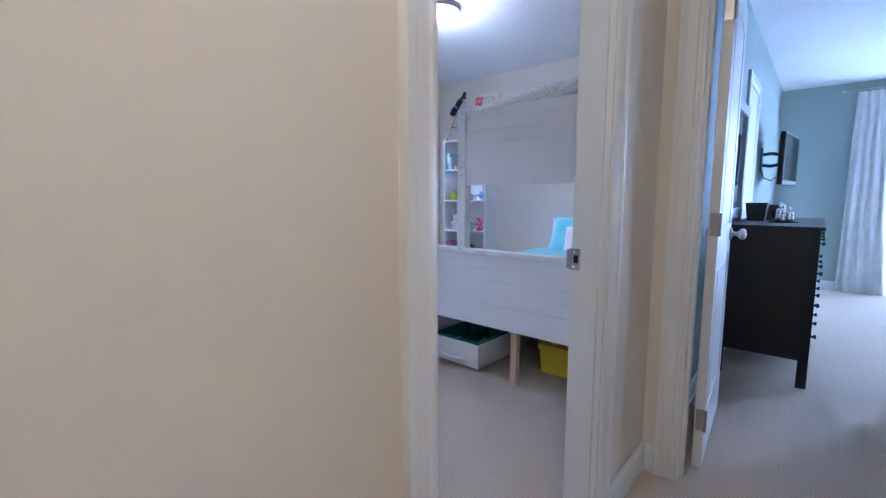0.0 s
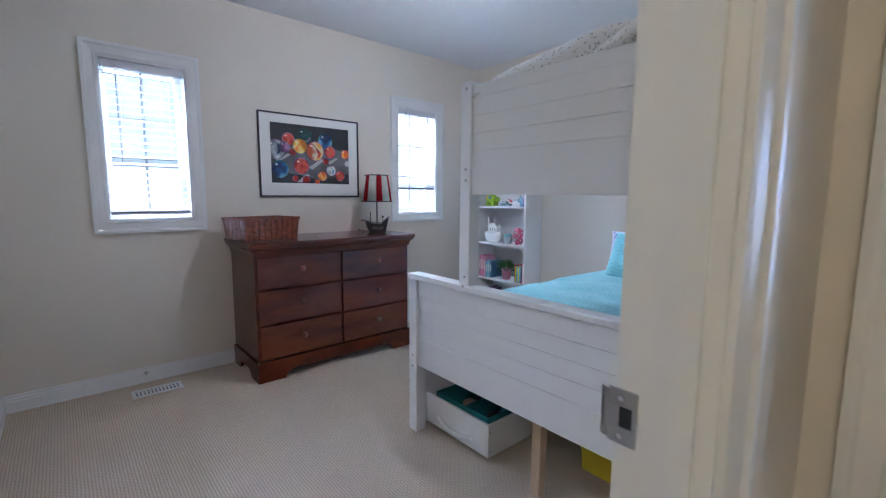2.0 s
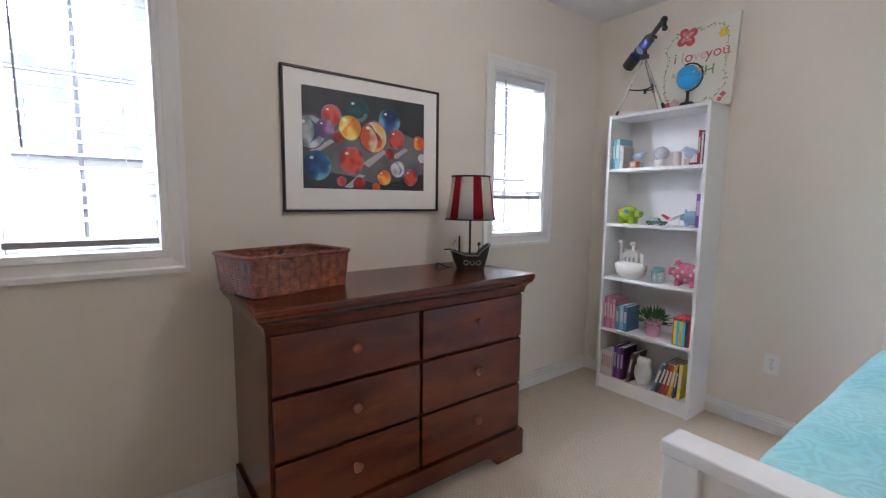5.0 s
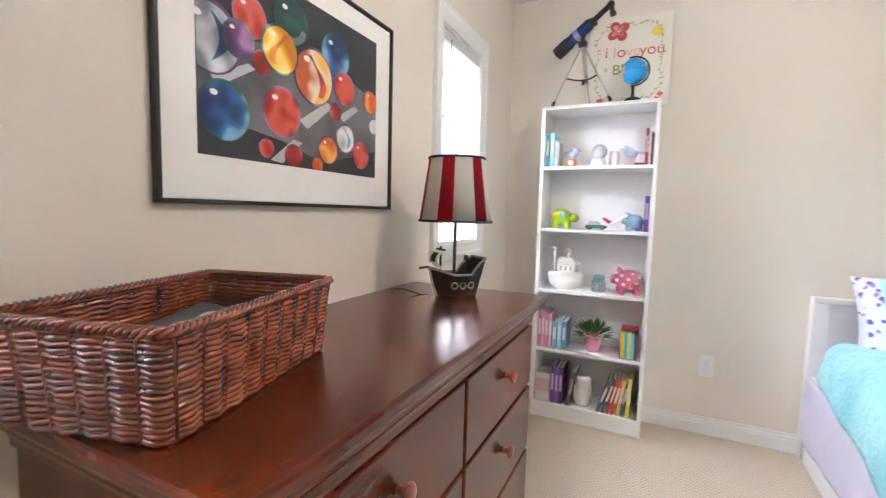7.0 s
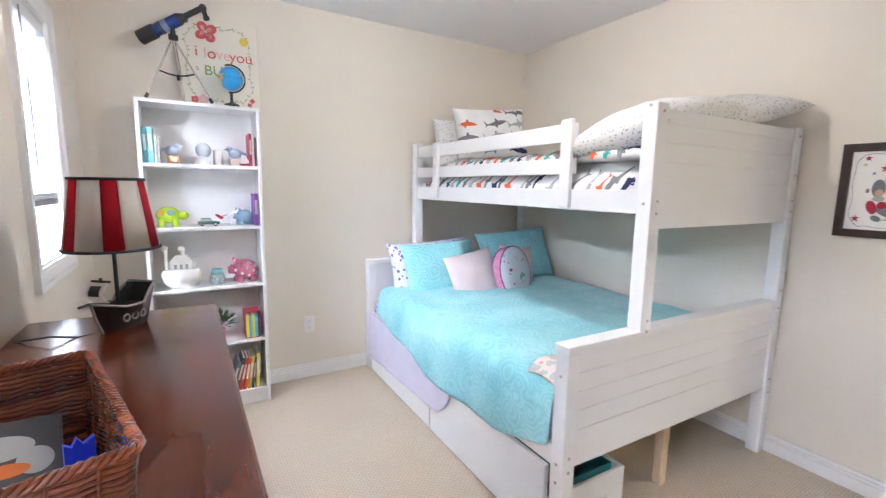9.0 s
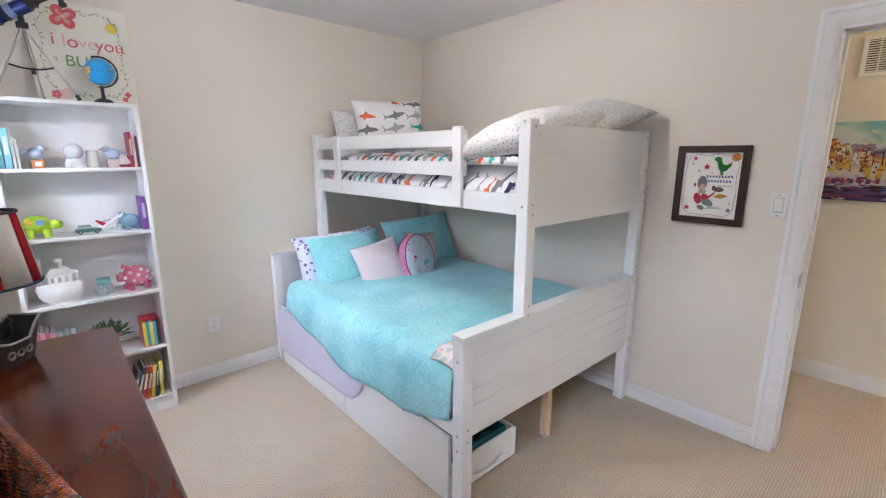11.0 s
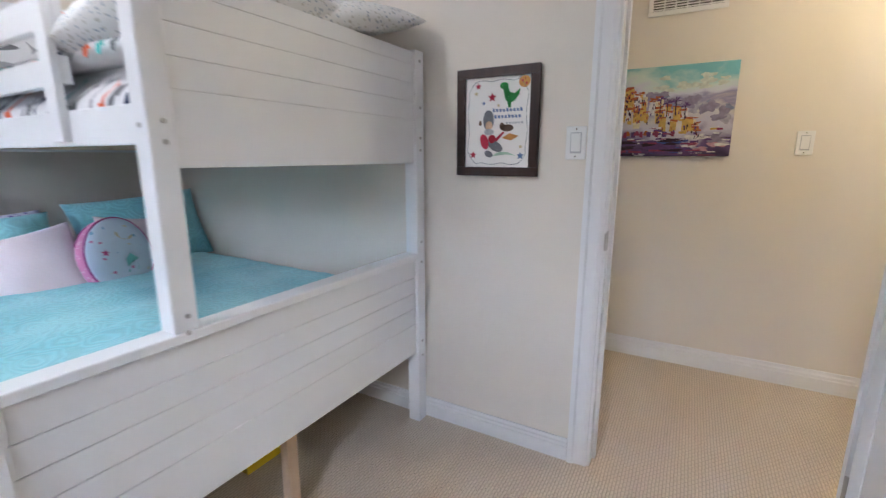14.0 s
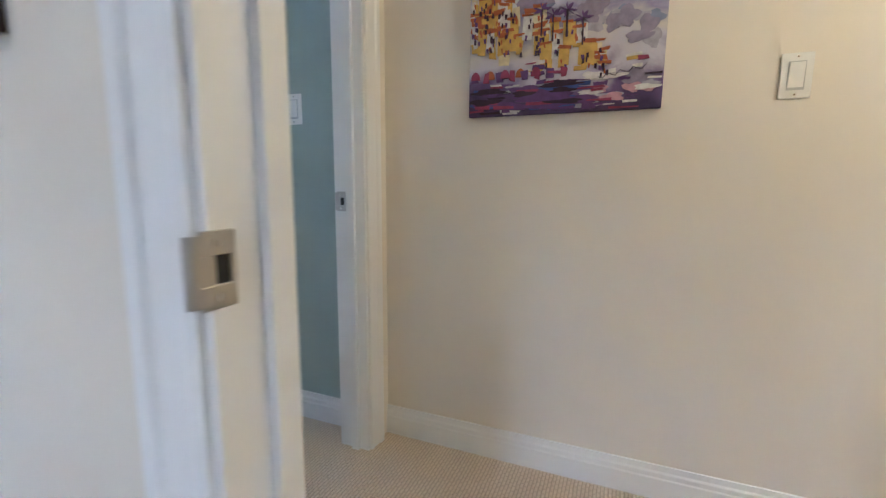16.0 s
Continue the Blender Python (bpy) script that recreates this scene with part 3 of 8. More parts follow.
def blind(w, low, label, wand):
    y0, y1, z0, z1 = w
    b = thing("window_blind", (XW - 0.03, (y0 + y1) / 2, z1 - 0.02), label, "blind", "window blinds")
    hw = (y1 - y0) / 2 - 0.02
    box_part("head_rail", (-0.025, -hw, -0.045, 0.03, hw, 0), SLAT, b, "white head rail with valance", 0.002)
    me = None
    drop = z1 - 0.02 - low
    nslat = int((drop - 0.08) / 0.043)
    for i in range(nslat):
        if me is None:
            bm = bmesh.new()
            vs = []
            for yy in (-hw, hw):
                vs.append([bm.verts.new((x, yy, 0.004 * (1 - (x / 0.024) ** 2) - x * 0.22)) for x in (-0.024, -0.012, 0, 0.012, 0.024)])
                vs.append([bm.verts.new((x, yy, 0.004 * (1 - (x / 0.024) ** 2) - x * 0.22 - 0.0018)) for x in (-0.024, -0.012, 0, 0.012, 0.024)])
            for k in range(4):
                bm.faces.new((vs[0][k], vs[0][k + 1], vs[2][k + 1], vs[2][k]))
                bm.faces.new((vs[1][k], vs[3][k], vs[3][k + 1], vs[1][k + 1]))
            for k in (0, 4):
                bm.faces.new((vs[0][k], vs[1][k], vs[3][k], vs[2][k]))
            me = finish("slat", bm, SLAT)
        s = new("slat", me)
        s.parent = b
        s.location = (0, 0, -0.075 - i * 0.043)
    box_part("bottom_rail", (-0.022, -hw, -drop, 0.022, hw, -drop + 0.022), RAILM, b, "grey bottom rail with gathered slats", 0.003)
    if drop < 0.8:
        for i in range(3):
            box_part("slat", (-0.022, -hw, -drop + 0.026 + i * 0.008, 0.022, hw, -drop + 0.031 + i * 0.008), SLAT, b)
    for yy in (-hw * 0.6, hw * 0.6):
        bm = bmesh.new()
        cyl(bm, (0.024, yy, -drop + 0.02), (0.024, yy, -0.04), 0.0012, seg=5)
        part("ladder_cord", bm, SLAT, b)
    bm = bmesh.new()
    tube(bm, [(0.036, wand, -0.03), (0.04, wand + 0.002, -0.3), (0.04, wand + 0.004, -0.58)], 0.0035, 6)
    part("tilt_wand", bm, RAILM, b, "grey tilt wand")


blind(W1, 1.065, "white slatted blind lowered over the window", -0.14)
blind(W2, 1.245, "white slatted blind raised above the sash", -0.14)

# the neighbouring house and the ground outside
SIDING = material("pale_vinyl_siding", (0.72, 0.73, 0.75), 0.7, dark=0.95, bump=0.1)
ROOF = material("grey_shingles", (0.24, 0.28, 0.34), 0.9, dark=0.75, scale=3, bump=0.4, fine=40)
GROUND = material("lawn_ground", (0.09, 0.13, 0.05), 0.95, dark=0.7, scale=0.6, bump=0.6, fine=20)
bm = bmesh.new()
for a, b in (((-400, -400), (400, 400)),):
    vs = [bm.verts.new((x, y, -3.0)) for x, y in ((a[0], a[1]), (b[0], a[1]), (b[0], b[1]), (a[0], b[1]))]
    bm.faces.new(vs)
structure("ground", bm, GROUND, "green lawn below the upper storey", "ground")
SKYBACK = bpy.data.materials.new("white_overcast_sky")
SKYBACK.use_nodes = True
SKYBACK.node_tree.nodes["Principled BSDF"].inputs["Base Color"].default_value = (0, 0, 0, 1)
SKYBACK.node_tree.nodes["Principled BSDF"].inputs["Emission Color"].default_value = (0.94, 0.97, 1.0, 1)
SKYBACK.node_tree.nodes["Principled BSDF"].inputs["Emission Strength"].default_value = 1.3
bm = bmesh.new()
bm.faces.new([bm.verts.new((-60, y, z)) for y, z in ((-70, -3), (80, -3), (80, 45), (-70, 45))])
structure("backdrop", bm, SKYBACK, "white overcast sky behind the neighbouring house", "sky")
hs = thing("neighbour_house", (-11.5, 2.0, -3.0), "pale sided two-storey neighbouring house with grey roof", "house")
bm = bmesh.new()
box(bm, -6, -4.5, 0, 0, 5.5, 4.9)
part("wall", bm, SIDING, hs)
for i in range(22):
    box_part("siding_board", (0, -4.5, i * 0.22, 0.018, 5.5, i * 0.22 + 0.205), SIDING, hs)
bm = bmesh.new()
prism(bm, [(-5.0, 4.9), (6.0, 4.9), (3.0, 6.6), (-2.0, 6.6)], "x", -6.3, 0.35)
part("roof", bm, ROOF, hs, "grey shingled hipped roof")
for yy in (-2.4, 1.6):
    wn_ = box_part("window", (0.016, yy, 3.0, 0.05, yy + 1.1, 4.3), TRIM, hs, "white framed window", 0.01)
    box_part("pane", (0.05, yy + 0.08, 3.08, 0.054, yy + 1.02, 4.22), material("dark_window_glass", (0.18, 0.2, 0.23), 0.08, bump=0.0), wn_)


# the bunk bed
def bunk_bed():
    b = thing("bunk_bed", (-2.152, 2.782, 0), "white lacquered twin-over-full bunk bed with planked ends", "bunk bed")
    W, L, P = 1.455, 2.012, 0.06
    X2 = 0.366          # the upper bunk's front post
    def bp(nm, q, mat=BEDW, label="", bev=0.004, par=None):
        return box_part(nm, q, mat, par or b, label, bev)
    bp("post", (0, 0, 0, P, P, 0.785))
    bp("post", (0, L - P, 0, P, L, 0.785))
    P2 = 0.06
    bp("post", (W - P2, 0, 0, W, P, 1.640))
    bp("post", (W - P, L - P, 0, W, L, 1.640))
    bp("post", (X2, 0, 0.813, X2 + P, P, 1.650))
    bp("post", (X2, L - P - 0.02, 0.62, X2 + P, L - 0.02, 1.655))
    # foot end, lower
    bp("top_rail", (-0.004, -0.004, 0.786, W - P2 - 0.001, P + 0.004, 0.813))
    ft = [0.349, 0.49, 0.565, 0.635, 0.705, 0.786]
    for z0, z1 in zip(ft, ft[1:]):
        bp("plank", (P, 0.012, z0 + 0.0008, W - P2, 0.034, z1 - 0.0008), bev=0.0022)
    bp("backing", (P, 0.034, 0.354, W - P, 0.042, 0.79), bev=0)
    # foot end, upper
    ut = [1.197, 1.372, 1.442, 1.512, 1.582, 1.632]
    for z0, z1 in zip(ut, ut[1:]):
        bp("plank", (X2 + P, 0.012, z0 + 0.0003, W - P2, 0.034, z1 - 0.0003), bev=0.0011)
    bp("backing", (X2 + P, 0.034, 1.205, W - P, 0.042, 1.627), bev=0)
    # head end, lower
    bp("top_rail", (0.0, L - P, 0.785, X2 - 0.002, L, 0.811))
    bp("head_panel", (P, L - 0.04, 0.30, W - P, L - 0.022, 0.79), bev=0.003)
    bp("head_panel", (X2 + P, L - 0.06, 1.25, W - P, L - 0.042, 1.60), bev=0.003)
    # side rails
    bp("side_rail", (0.012, P, 0.345, 0.034, L - P, 0.425), bev=0.003)
    bp("side_rail", (W - 0.034, P, 0.285, W - 0.012, L - P, 0.395), bev=0.003)
    bp("side_rail", (X2 + 0.016, P, 1.25, X2 + 0.038, L - P - 0.02, 1.34), bev=0.003)
    bp("side_rail", (W - 0.034, P, 1.25, W - 0.012, L - P, 1.34), bev=0.003)
    # guard rail
    for z0, z1 in ((1.405, 1.475), (1.545, 1.625)):
        bp("guard_board", (X2 + 0.016, 0.40, z0, X2 + 0.038, L - P - 0.02, z1), bev=0.003)
    for y in (0.40, 1.60):
        bp("guard_post", (X2 - 0.006, y, 1.26 if y < 1 else 1.27, X2 + 0.0155, y + 0.062, 1.64 if y < 1 else 1.632), bev=0.003)
    for z0, z1 in ((1.405, 1.475), (1.545, 1.625)):
        bp("guard_board", (W - 0.034, P, z0, W - 0.012, L - P, z1), bev=0.003)
    # slats of the upper bunk
    for i in range(9):
        y = 0.12 + i * 0.2
        bp("slat", (X2 + 0.04, y, 1.26, W - 0.036, y + 0.07, 1.275), PINE, "pale pine slat", 0)
    for i in range(9):
        y = 0.12 + i * 0.2
        bp("slat", (0.036, y, 0.34, W - 0.036, y + 0.07, 0.355), PINE, "", 0)
    # centre legs
    for y in (0.085, 1.0):
        bp("centre_leg", (0.716, y, 0, 0.757, y + 0.041, 0.338), PINE, "bare pine centre leg", 0.002)
    # bolts
    def bolt(x, y, z, ax):
        bm = bmesh.new()
        d = Vector(ax)
        cyl(bm, Vector((x, y, z)) - d * 0.002, Vector((x, y, z)) + d * 0.003, 0.0065, 0.0055, 10)
        part("bolt", bm, NICKEL, b, "small steel bolt head")
    for z in (0.30, 0.37, 0.70):
        bolt(0, 0.03, z, (-1, 0, 0))
    for z in (0.40, 0.345):
        bolt(0.03, 0, z, (0, -1, 0))
    for z in (0.85, 1.255, 1.30, 1.62):
        bolt(X2 + 0.035, 0, z, (0, -1, 0))
    bolt(X2, 0.03, 1.29, (-1, 0, 0))
    bolt(X2, 0.03, 1.64, (-1, 0, 0))
    bolt(X2 + 0.03, -0.004, 0.81, (0, -1, 0))
    for z in (0.33, 0.40, 0.77, 0.86, 1.25, 1.30, 1.42, 1.60):
        bolt(W - 0.03, 0, z, (0, -1, 0))
    return b


bunk_bed()
BX, BY = -2.152, 2.782


def storage_drawer(y0, y1, label):
    d = thing("under_bed_box", (BX + 0.005, y0, 0.0), label, "storage box", "drawers under the bed")
    w = y1 - y0
    box_part("drawer_front", (-0.004, 0, 0.012, 0.016, w, 0.332), BEDW, d, "", 0.003)
    t = 0.014
    for q in ((0.016, 0.01, 0.02, 0.45, 0.01 + t, 0.175), (0.016, w - 0.01 - t, 0.02, 0.45, w - 0.01, 0.175), (0.45, 0.01, 0.02, 0.45 + t, w - 0.01, 0.175)):
        box_part("drawer_side", q, BEDW, d, "", 0.002)
    box_part("drawer_bottom", (0.016, 0.01 + t, 0.02, 0.45, w - 0.01 - t, 0.03), PINE, d)
    bm = bmesh.new()
    tube(bm, [(0.12, 0.004, 0.075), (0.17, -0.006, 0.062), (0.24, -0.008, 0.058), (0.31, -0.006, 0.062), (0.36, 0.004, 0.075)], 0.011, 8)
    part("grip", bm, BEDW, d, "white curved grip")
    for x in (0.43,):
        for z in (0.05, 0.14):
            bm = bmesh.new()
            cyl(bm, (0.466, 0.02, z), (0.462, 0.02, z), 0.004, seg=8)
            part("bolt", bm, NICKEL, d)
    return d


storage_drawer(BY + 0.085, BY + 0.985, "white under-bed drawer holding a teal cloth bin")
storage_drawer(BY + 0.995, BY + 1.90, "white under-bed drawer, closed")
TEAL = material("teal_bin_cloth", (0.03, 0.22, 0.24), 0.85, bump=0.3)
DKT = material("dark_folded_cloth", (0.03, 0.035, 0.05), 0.9, dark=0.6, bump=0.4)
PEACH = material("peach_folded_cloth", (0.55, 0.36, 0.30), 0.9, dark=0.7, bump=0.4)
bn = thing("storage_bin", (BX + 0.06, BY + 0.13, 0.032), "open teal cloth bin holding folded clothes", "bin")
bm = bmesh.new()
for q in ((0, 0, 0, 0.37, 0.006, 0.15), (0, 0.394, 0, 0.37, 0.40, 0.15), (0, 0.006, 0, 0.006, 0.394, 0.15), (0.364, 0.006, 0, 0.37, 0.394, 0.15), (0.006, 0.006, 0, 0.364, 0.394, 0.006)):
    box(bm, *q, bev=0.001)
box(bm, 0.18, 0.006, 0.006, 0.186, 0.394, 0.13)
part("shell", bm, TEAL, bn)
for i in range(8):
    x, y = 0.05 + 0.19 * (i % 2) + random.uniform(0, 0.06), 0.05 + 0.085 * (i // 2)
    c = thing("folded_clothes", (BX + 0.06 + x, BY + 0.13 + y, 0.04), "rolled clothes lying in a teal bin", "clothes", "clothes in the bin")
    bm = bmesh.new()
    ball(bm, (0.03, 0.03, 0.042), 0.07, 0.035, 0.042)
    part("cloth", bm, (DKT, TEAL, PEACH, DKT)[i % 4], c, "", True)

YELLOW = material("yellow_plastic", (0.80, 0.62, 0.01), 0.35, dark=0.95, bump=0.0)
yb = thing("toy_bin", (-1.40, 3.17, 0), "yellow plastic storage bin with round studs", "toy bin")
bm = bmesh.new()
prism(bm, [(0.01, 0), (0.25, 0), (0.262, 0.15), (-0.002, 0.15)], "y", 0, 0.25)
part("tub", bm, YELLOW, yb)
bm = bmesh.new()
box(bm, -0.012, -0.01, 0.15, 0.272, 0.26, 0.185, 0.004)
part("lid", bm, YELLOW, yb)
for i in range(2):
    for j in range(2):
        bm = bmesh.new()
        cyl(bm, (0.07 + i * 0.12, 0.065 + j * 0.12, 0.185), (0.07 + i * 0.12, 0.065 + j * 0.12, 0.208), 0.034, seg=20)
        part("stud", bm, YELLOW, yb)


from mathutils.bvhtree import BVHTree
COTTONW = material("white_bedding_cotton", (0.80, 0.80, 0.79), 0.85, dark=0.93, scale=9, bump=0.3)


def soft_box(bm, x0, y0, z0, x1, y1, z1, nx, ny, amp, seed, r=0.05):
    """A stuffed block: rounded edges and an uneven top."""
    def hgt(x, y):
        e = min(x - x0, x1 - x, y - y0, y1 - y)
        edge = 1 - max(0, 1 - e / r) ** 2 * 0.5
        return z0 + (z1 - z0) * edge + amp * noise.noise(Vector((x * 5, y * 5, seed)))
    g = [[bm.verts.new((x0 + (x1 - x0) * i / nx, y0 + (y1 - y0) * j / ny, hgt(x0 + (x1 - x0) * i / nx, y0 + (y1 - y0) * j / ny))) for j in range(ny + 1)] for i in range(nx + 1)]
    for i in range(nx):
        for j in range(ny):
            bm.faces.new((g[i][j], g[i + 1][j], g[i + 1][j + 1], g[i][j + 1]))
    rim = [g[i][0] for i in range(nx + 1)] + [g[nx][j] for j in range(1, ny + 1)] + [g[i][ny] for i in range(nx - 1, -1, -1)] + [g[0][j] for j in range(ny - 1, 0, -1)]
    low = [bm.verts.new((v.co.x, v.co.y, z0)) for v in rim]
    for i in range(len(rim)):
        k = (i + 1) % len(rim)
        bm.faces.new((rim[i], low[i], low[k], rim[k]))
    bm.faces.new(low)


mt = thing("mattress", (0, 0, 0), "white mattress on the lower bunk", "mattress")
bm = bmesh.new()
soft_box(bm, BX + 0.04, BY + 0.065, 0.357, BX + 1.385, BY + 1.92, 0.627, 12, 16, 0.0, 1)
part("cover", bm, SPOTL, mt, "purple spotted sheet on the mattress", True)
mt2 = thing("mattress", (0, 0, 0), "shark-print covered mattress on the upper bunk", "mattress")
bm = bmesh.new()
soft_box(bm, BX + 0.405, BY + 0.065, 1.277, BX + 1.385, BY + 1.90, 1.455, 12, 16, 0.0, 2)
mt2_tree = BVHTree.FromBMesh(bm)
part("cover", bm, COTTONW, mt2, "", True)
dv = thing("duvet", (0, 0, 0), "shark-print duvet bunched on the upper bunk", "duvet")
bm = bmesh.new()
soft_box(bm, BX + 0.41, BY + 0.07, 1.46, BX + 1.37, BY + 1.55, 1.515, 40, 50, 0.03, 3, 0.07)
dv_tree = BVHTree.FromBMesh(bm)
part("cover", bm, COTTONW, dv, "", True)


def printed_stroke(tree, parent, at, u, v, toward, length, width, bend, mat):
    """A printed fish shape with snout, fins and forked tail, laid on a cloth's surface."""
    bm = bmesh.new()
    def on(a, b):
        start = at + u * (a * length) + v * (b * length) - toward * 0.4
        hit = tree.ray_cast(start, toward, 0.8)
        return None if hit[0] is None else bm.verts.new(hit[0] - toward * 0.0025)
    # along the body: share of the length, upper and lower half-widths
    body = ((0.0, 0.06, 0.10), (0.06, 0.42, 0.40), (0.16, 0.72, 0.58), (0.28, 0.95, 0.72), (0.36, 1.02, 0.78), (0.43, 2.2, 0.80), (0.47, 2.05, 1.75), (0.50, 0.95, 1.70), (0.56, 0.80, 0.68), (0.66, 0.62, 0.52), (0.76, 0.42, 0.36), (0.85, 0.26, 0.24), (0.90, 0.55, 0.35), (0.95, 1.35, 0.75), (1.0, 2.0, 1.0))
    last = None
    for a, up, low in body:
        mid = bend * math.sin(math.pi * a)
        notch = 0.45 if a == 1.0 else 0.0
        row = [on(a - 0.5, mid + width * up), on(a - 0.5 - notch * 0.12, mid), on(a - 0.5, mid - width * low)]
        if last and all(last) and all(row):
            bm.faces.new((last[0], row[0], row[1], last[1]))
            bm.faces.new((last[1], row[1], row[2], last[2]))
        elif bm.faces:
            break
        last = row
    bmesh.ops.delete(bm, geom=[p for p in bm.verts if not p.link_faces], context="VERTS")
    if not bm.faces:
        bm.free()
        return
    part("printed_stroke", bm, mat, parent, "", True)


PRINTS = [material(k + "_cotton_print", c, 0.85, dark=0.8, scale=30, bump=0.2) for k, c in (("navy", (0.02, 0.03, 0.09)), ("grey", (0.20, 0.20, 0.21)), ("teal", (0.06, 0.40, 0.36)), ("orange", (0.75, 0.14, 0.04)), ("silver", (0.42, 0.42, 0.43)))]
rnd = random.Random(21)
for k in range(24):        # on the mattress's side and the duvet's edge and top
    a = radians(58 + rnd.uniform(-14, 14))
    y = BY + 0.12 + 0.074 * k
    printed_stroke(mt2_tree, mt2, Vector((BX + 0.2, y, 1.365 + rnd.uniform(-0.03, 0.03))), Vector((0, -math.cos(a), math.sin(a))), Vector((0, math.sin(a), math.cos(a))), Vector((1, 0, 0)), rnd.uniform(0.13, 0.20), 0.075, rnd.uniform(-0.12, 0.12), PRINTS[(0, 1, 3, 4, 1, 2, 4, 0, 1, 4, 3, 1)[k % 12]])
for k in range(20):
    a = radians(rnd.uniform(20, 75))
    y = BY + 0.14 + 0.069 * k
    printed_stroke(dv_tree, dv, Vector((BX + 0.47 + 0.14 * (k % 3), y, 1.7)), Vector((math.cos(a), math.sin(a), 0)), Vector((math.sin(a), -math.cos(a), 0)), Vector((0, 0, -1)), rnd.uniform(0.2, 0.27), 0.085, rnd.uniform(-0.12, 0.12), PRINTS[(k * 2 + k // 5) % 5])
    if k < 19:
        printed_stroke(dv_tree, dv, Vector((BX + 0.2, y + 0.03, 1.49)), Vector((0, -math.cos(a), math.sin(a))), Vector((0, math.sin(a), math.cos(a))), Vector((1, 0, 0)), 0.085, 0.16, 0.1, PRINTS[(k + 1) % 5])


def bedspread():
    s = thing("bedspread", (0, 0, 0), "aqua quilted plush bedspread hanging over the bed's side", "bedspread")
    bm = bmesh.new()
    nu, nv = 70, 70
    rows = []
    x_in, x_edge, ztop = BX + 1.38, BX + 0.03, 0.642
    for j in range(nv + 1):
        v = j / nv
        y = BY + 0.075 + v * 1.67
        low = 0.335 + 0.10 * max(0, (0.2 - v) / 0.2) ** 1.5 + 0.145 * max(0, (v - 0.40) / 0.60) ** 1.3 + 0.006 * math.sin(v * 21)
        drop = 0.677 - low - 0.035
        total = (x_in - x_edge) + drop
        row = []
        for i in range(nu + 1):
            d = i / nu * total
            flat = x_in - x_edge - 0.05
            wr = 0.010 * noise.noise(Vector((d * 4, y * 4, 1.7))) + 0.005 * noise.noise(Vector((d * 11, y * 11, 4.1)))
            if d < flat:
                p = Vector((x_in - d, y, ztop + wr + 0.02 * math.sin(math.pi * min(1, d / flat))))
            else:
                e = d - flat
                arc = 0.10
                if e < arc:
                    a = e / arc * math.pi / 2
                    p = Vector((x_edge + 0.05 - 0.065 * math.sin(a), y, ztop - 0.065 * (1 - math.cos(a)) + wr))
                else:
                    e -= arc
                    p = Vector((x_edge - 0.018 - 0.012 * math.sin(y * 7 + 1) * e * 3 - (0.03 + 0.09 * min(1, max(0, (y - BY - 0.6) / 0.2))) * e - abs(wr), y + 0.02 * e, ztop - 0.065 - e))
            row.append(bm.verts.new(p))
        rows.append(row)
    for a, b in zip(rows, rows[1:]):
        for i in range(nu):
            bm.faces.new((a[i], a[i + 1], b[i + 1], b[i]))
    o = part("cloth", bm, QUILT, s, "", True)
    sm = o.modifiers.new("thick", "SOLIDIFY")
    sm.thickness, sm.offset = 0.012, 1
    # turned-back floral lining by the foot end
    bm = bmesh.new()
    g = []
    for j in range(7):
        row = []
        for i in range(41):
            u = i / 40
            x = BX + 1.36 - u * 1.34
            wid = 0.07 + 0.10 * u + 0.018 * math.sin(u * 17) + 0.01 * math.sin(u * 41)
            y = BY + 0.075 + j / 6 * wid
            z = 0.672 + 0.012 * math.sin(math.pi * j / 6) + 0.014 * math.sin(math.pi * u) - (0.03 * max(0, u - 0.95) * 20) + 0.004 * noise.noise(Vector((x * 14, y * 14, 2)))
            row.append(bm.verts.new((x, y, z)))
        g.append(row)
    for a, b in zip(g, g[1:]):
        for i in range(40):
            bm.faces.new((a[i], a[i + 1], b[i + 1], b[i]))
    o = part("lining", bm, FLORAL, s, "pale floral lining turned back", True)
    sm = o.modifiers.new("thick", "SOLIDIFY")
    sm.thickness = 0.008


bedspread()
sh = thing("bed_sheet", (0, 0, 0), "lavender sheet hanging down the bed's side", "sheet")
bm = bmesh.new()
g = []
for j in range(41):
    v = j / 40
    y = BY + 0.74 + v * 1.18
    low = 0.38 - 0.27 * min(1, v / 0.13) ** 0.5 + 0.05 * (1 - v) * min(1, v / 0.13)
    row = []
    for i in range(13):
        u = i / 12
        z = 0.43 - u * (0.43 - low)
        bulge = 0.002 + 0.014 * math.sin(math.pi * min(1, u * 0.9)) ** 0.8 + 0.006 * noise.noise(Vector((y * 8, z * 8, 3)))
        row.append(bm.verts.new((BX - 0.005 - bulge, y, z)))
    g.append(row)
for a, b in zip(g, g[1:]):
    for i in range(12):
        bm.faces.new((a[i], a[i + 1], b[i + 1], b[i]))
o = part("cloth", bm, LAV, sh, "", True)
sm = o.modifiers.new("thick", "SOLIDIFY")
sm.thickness = 0.016


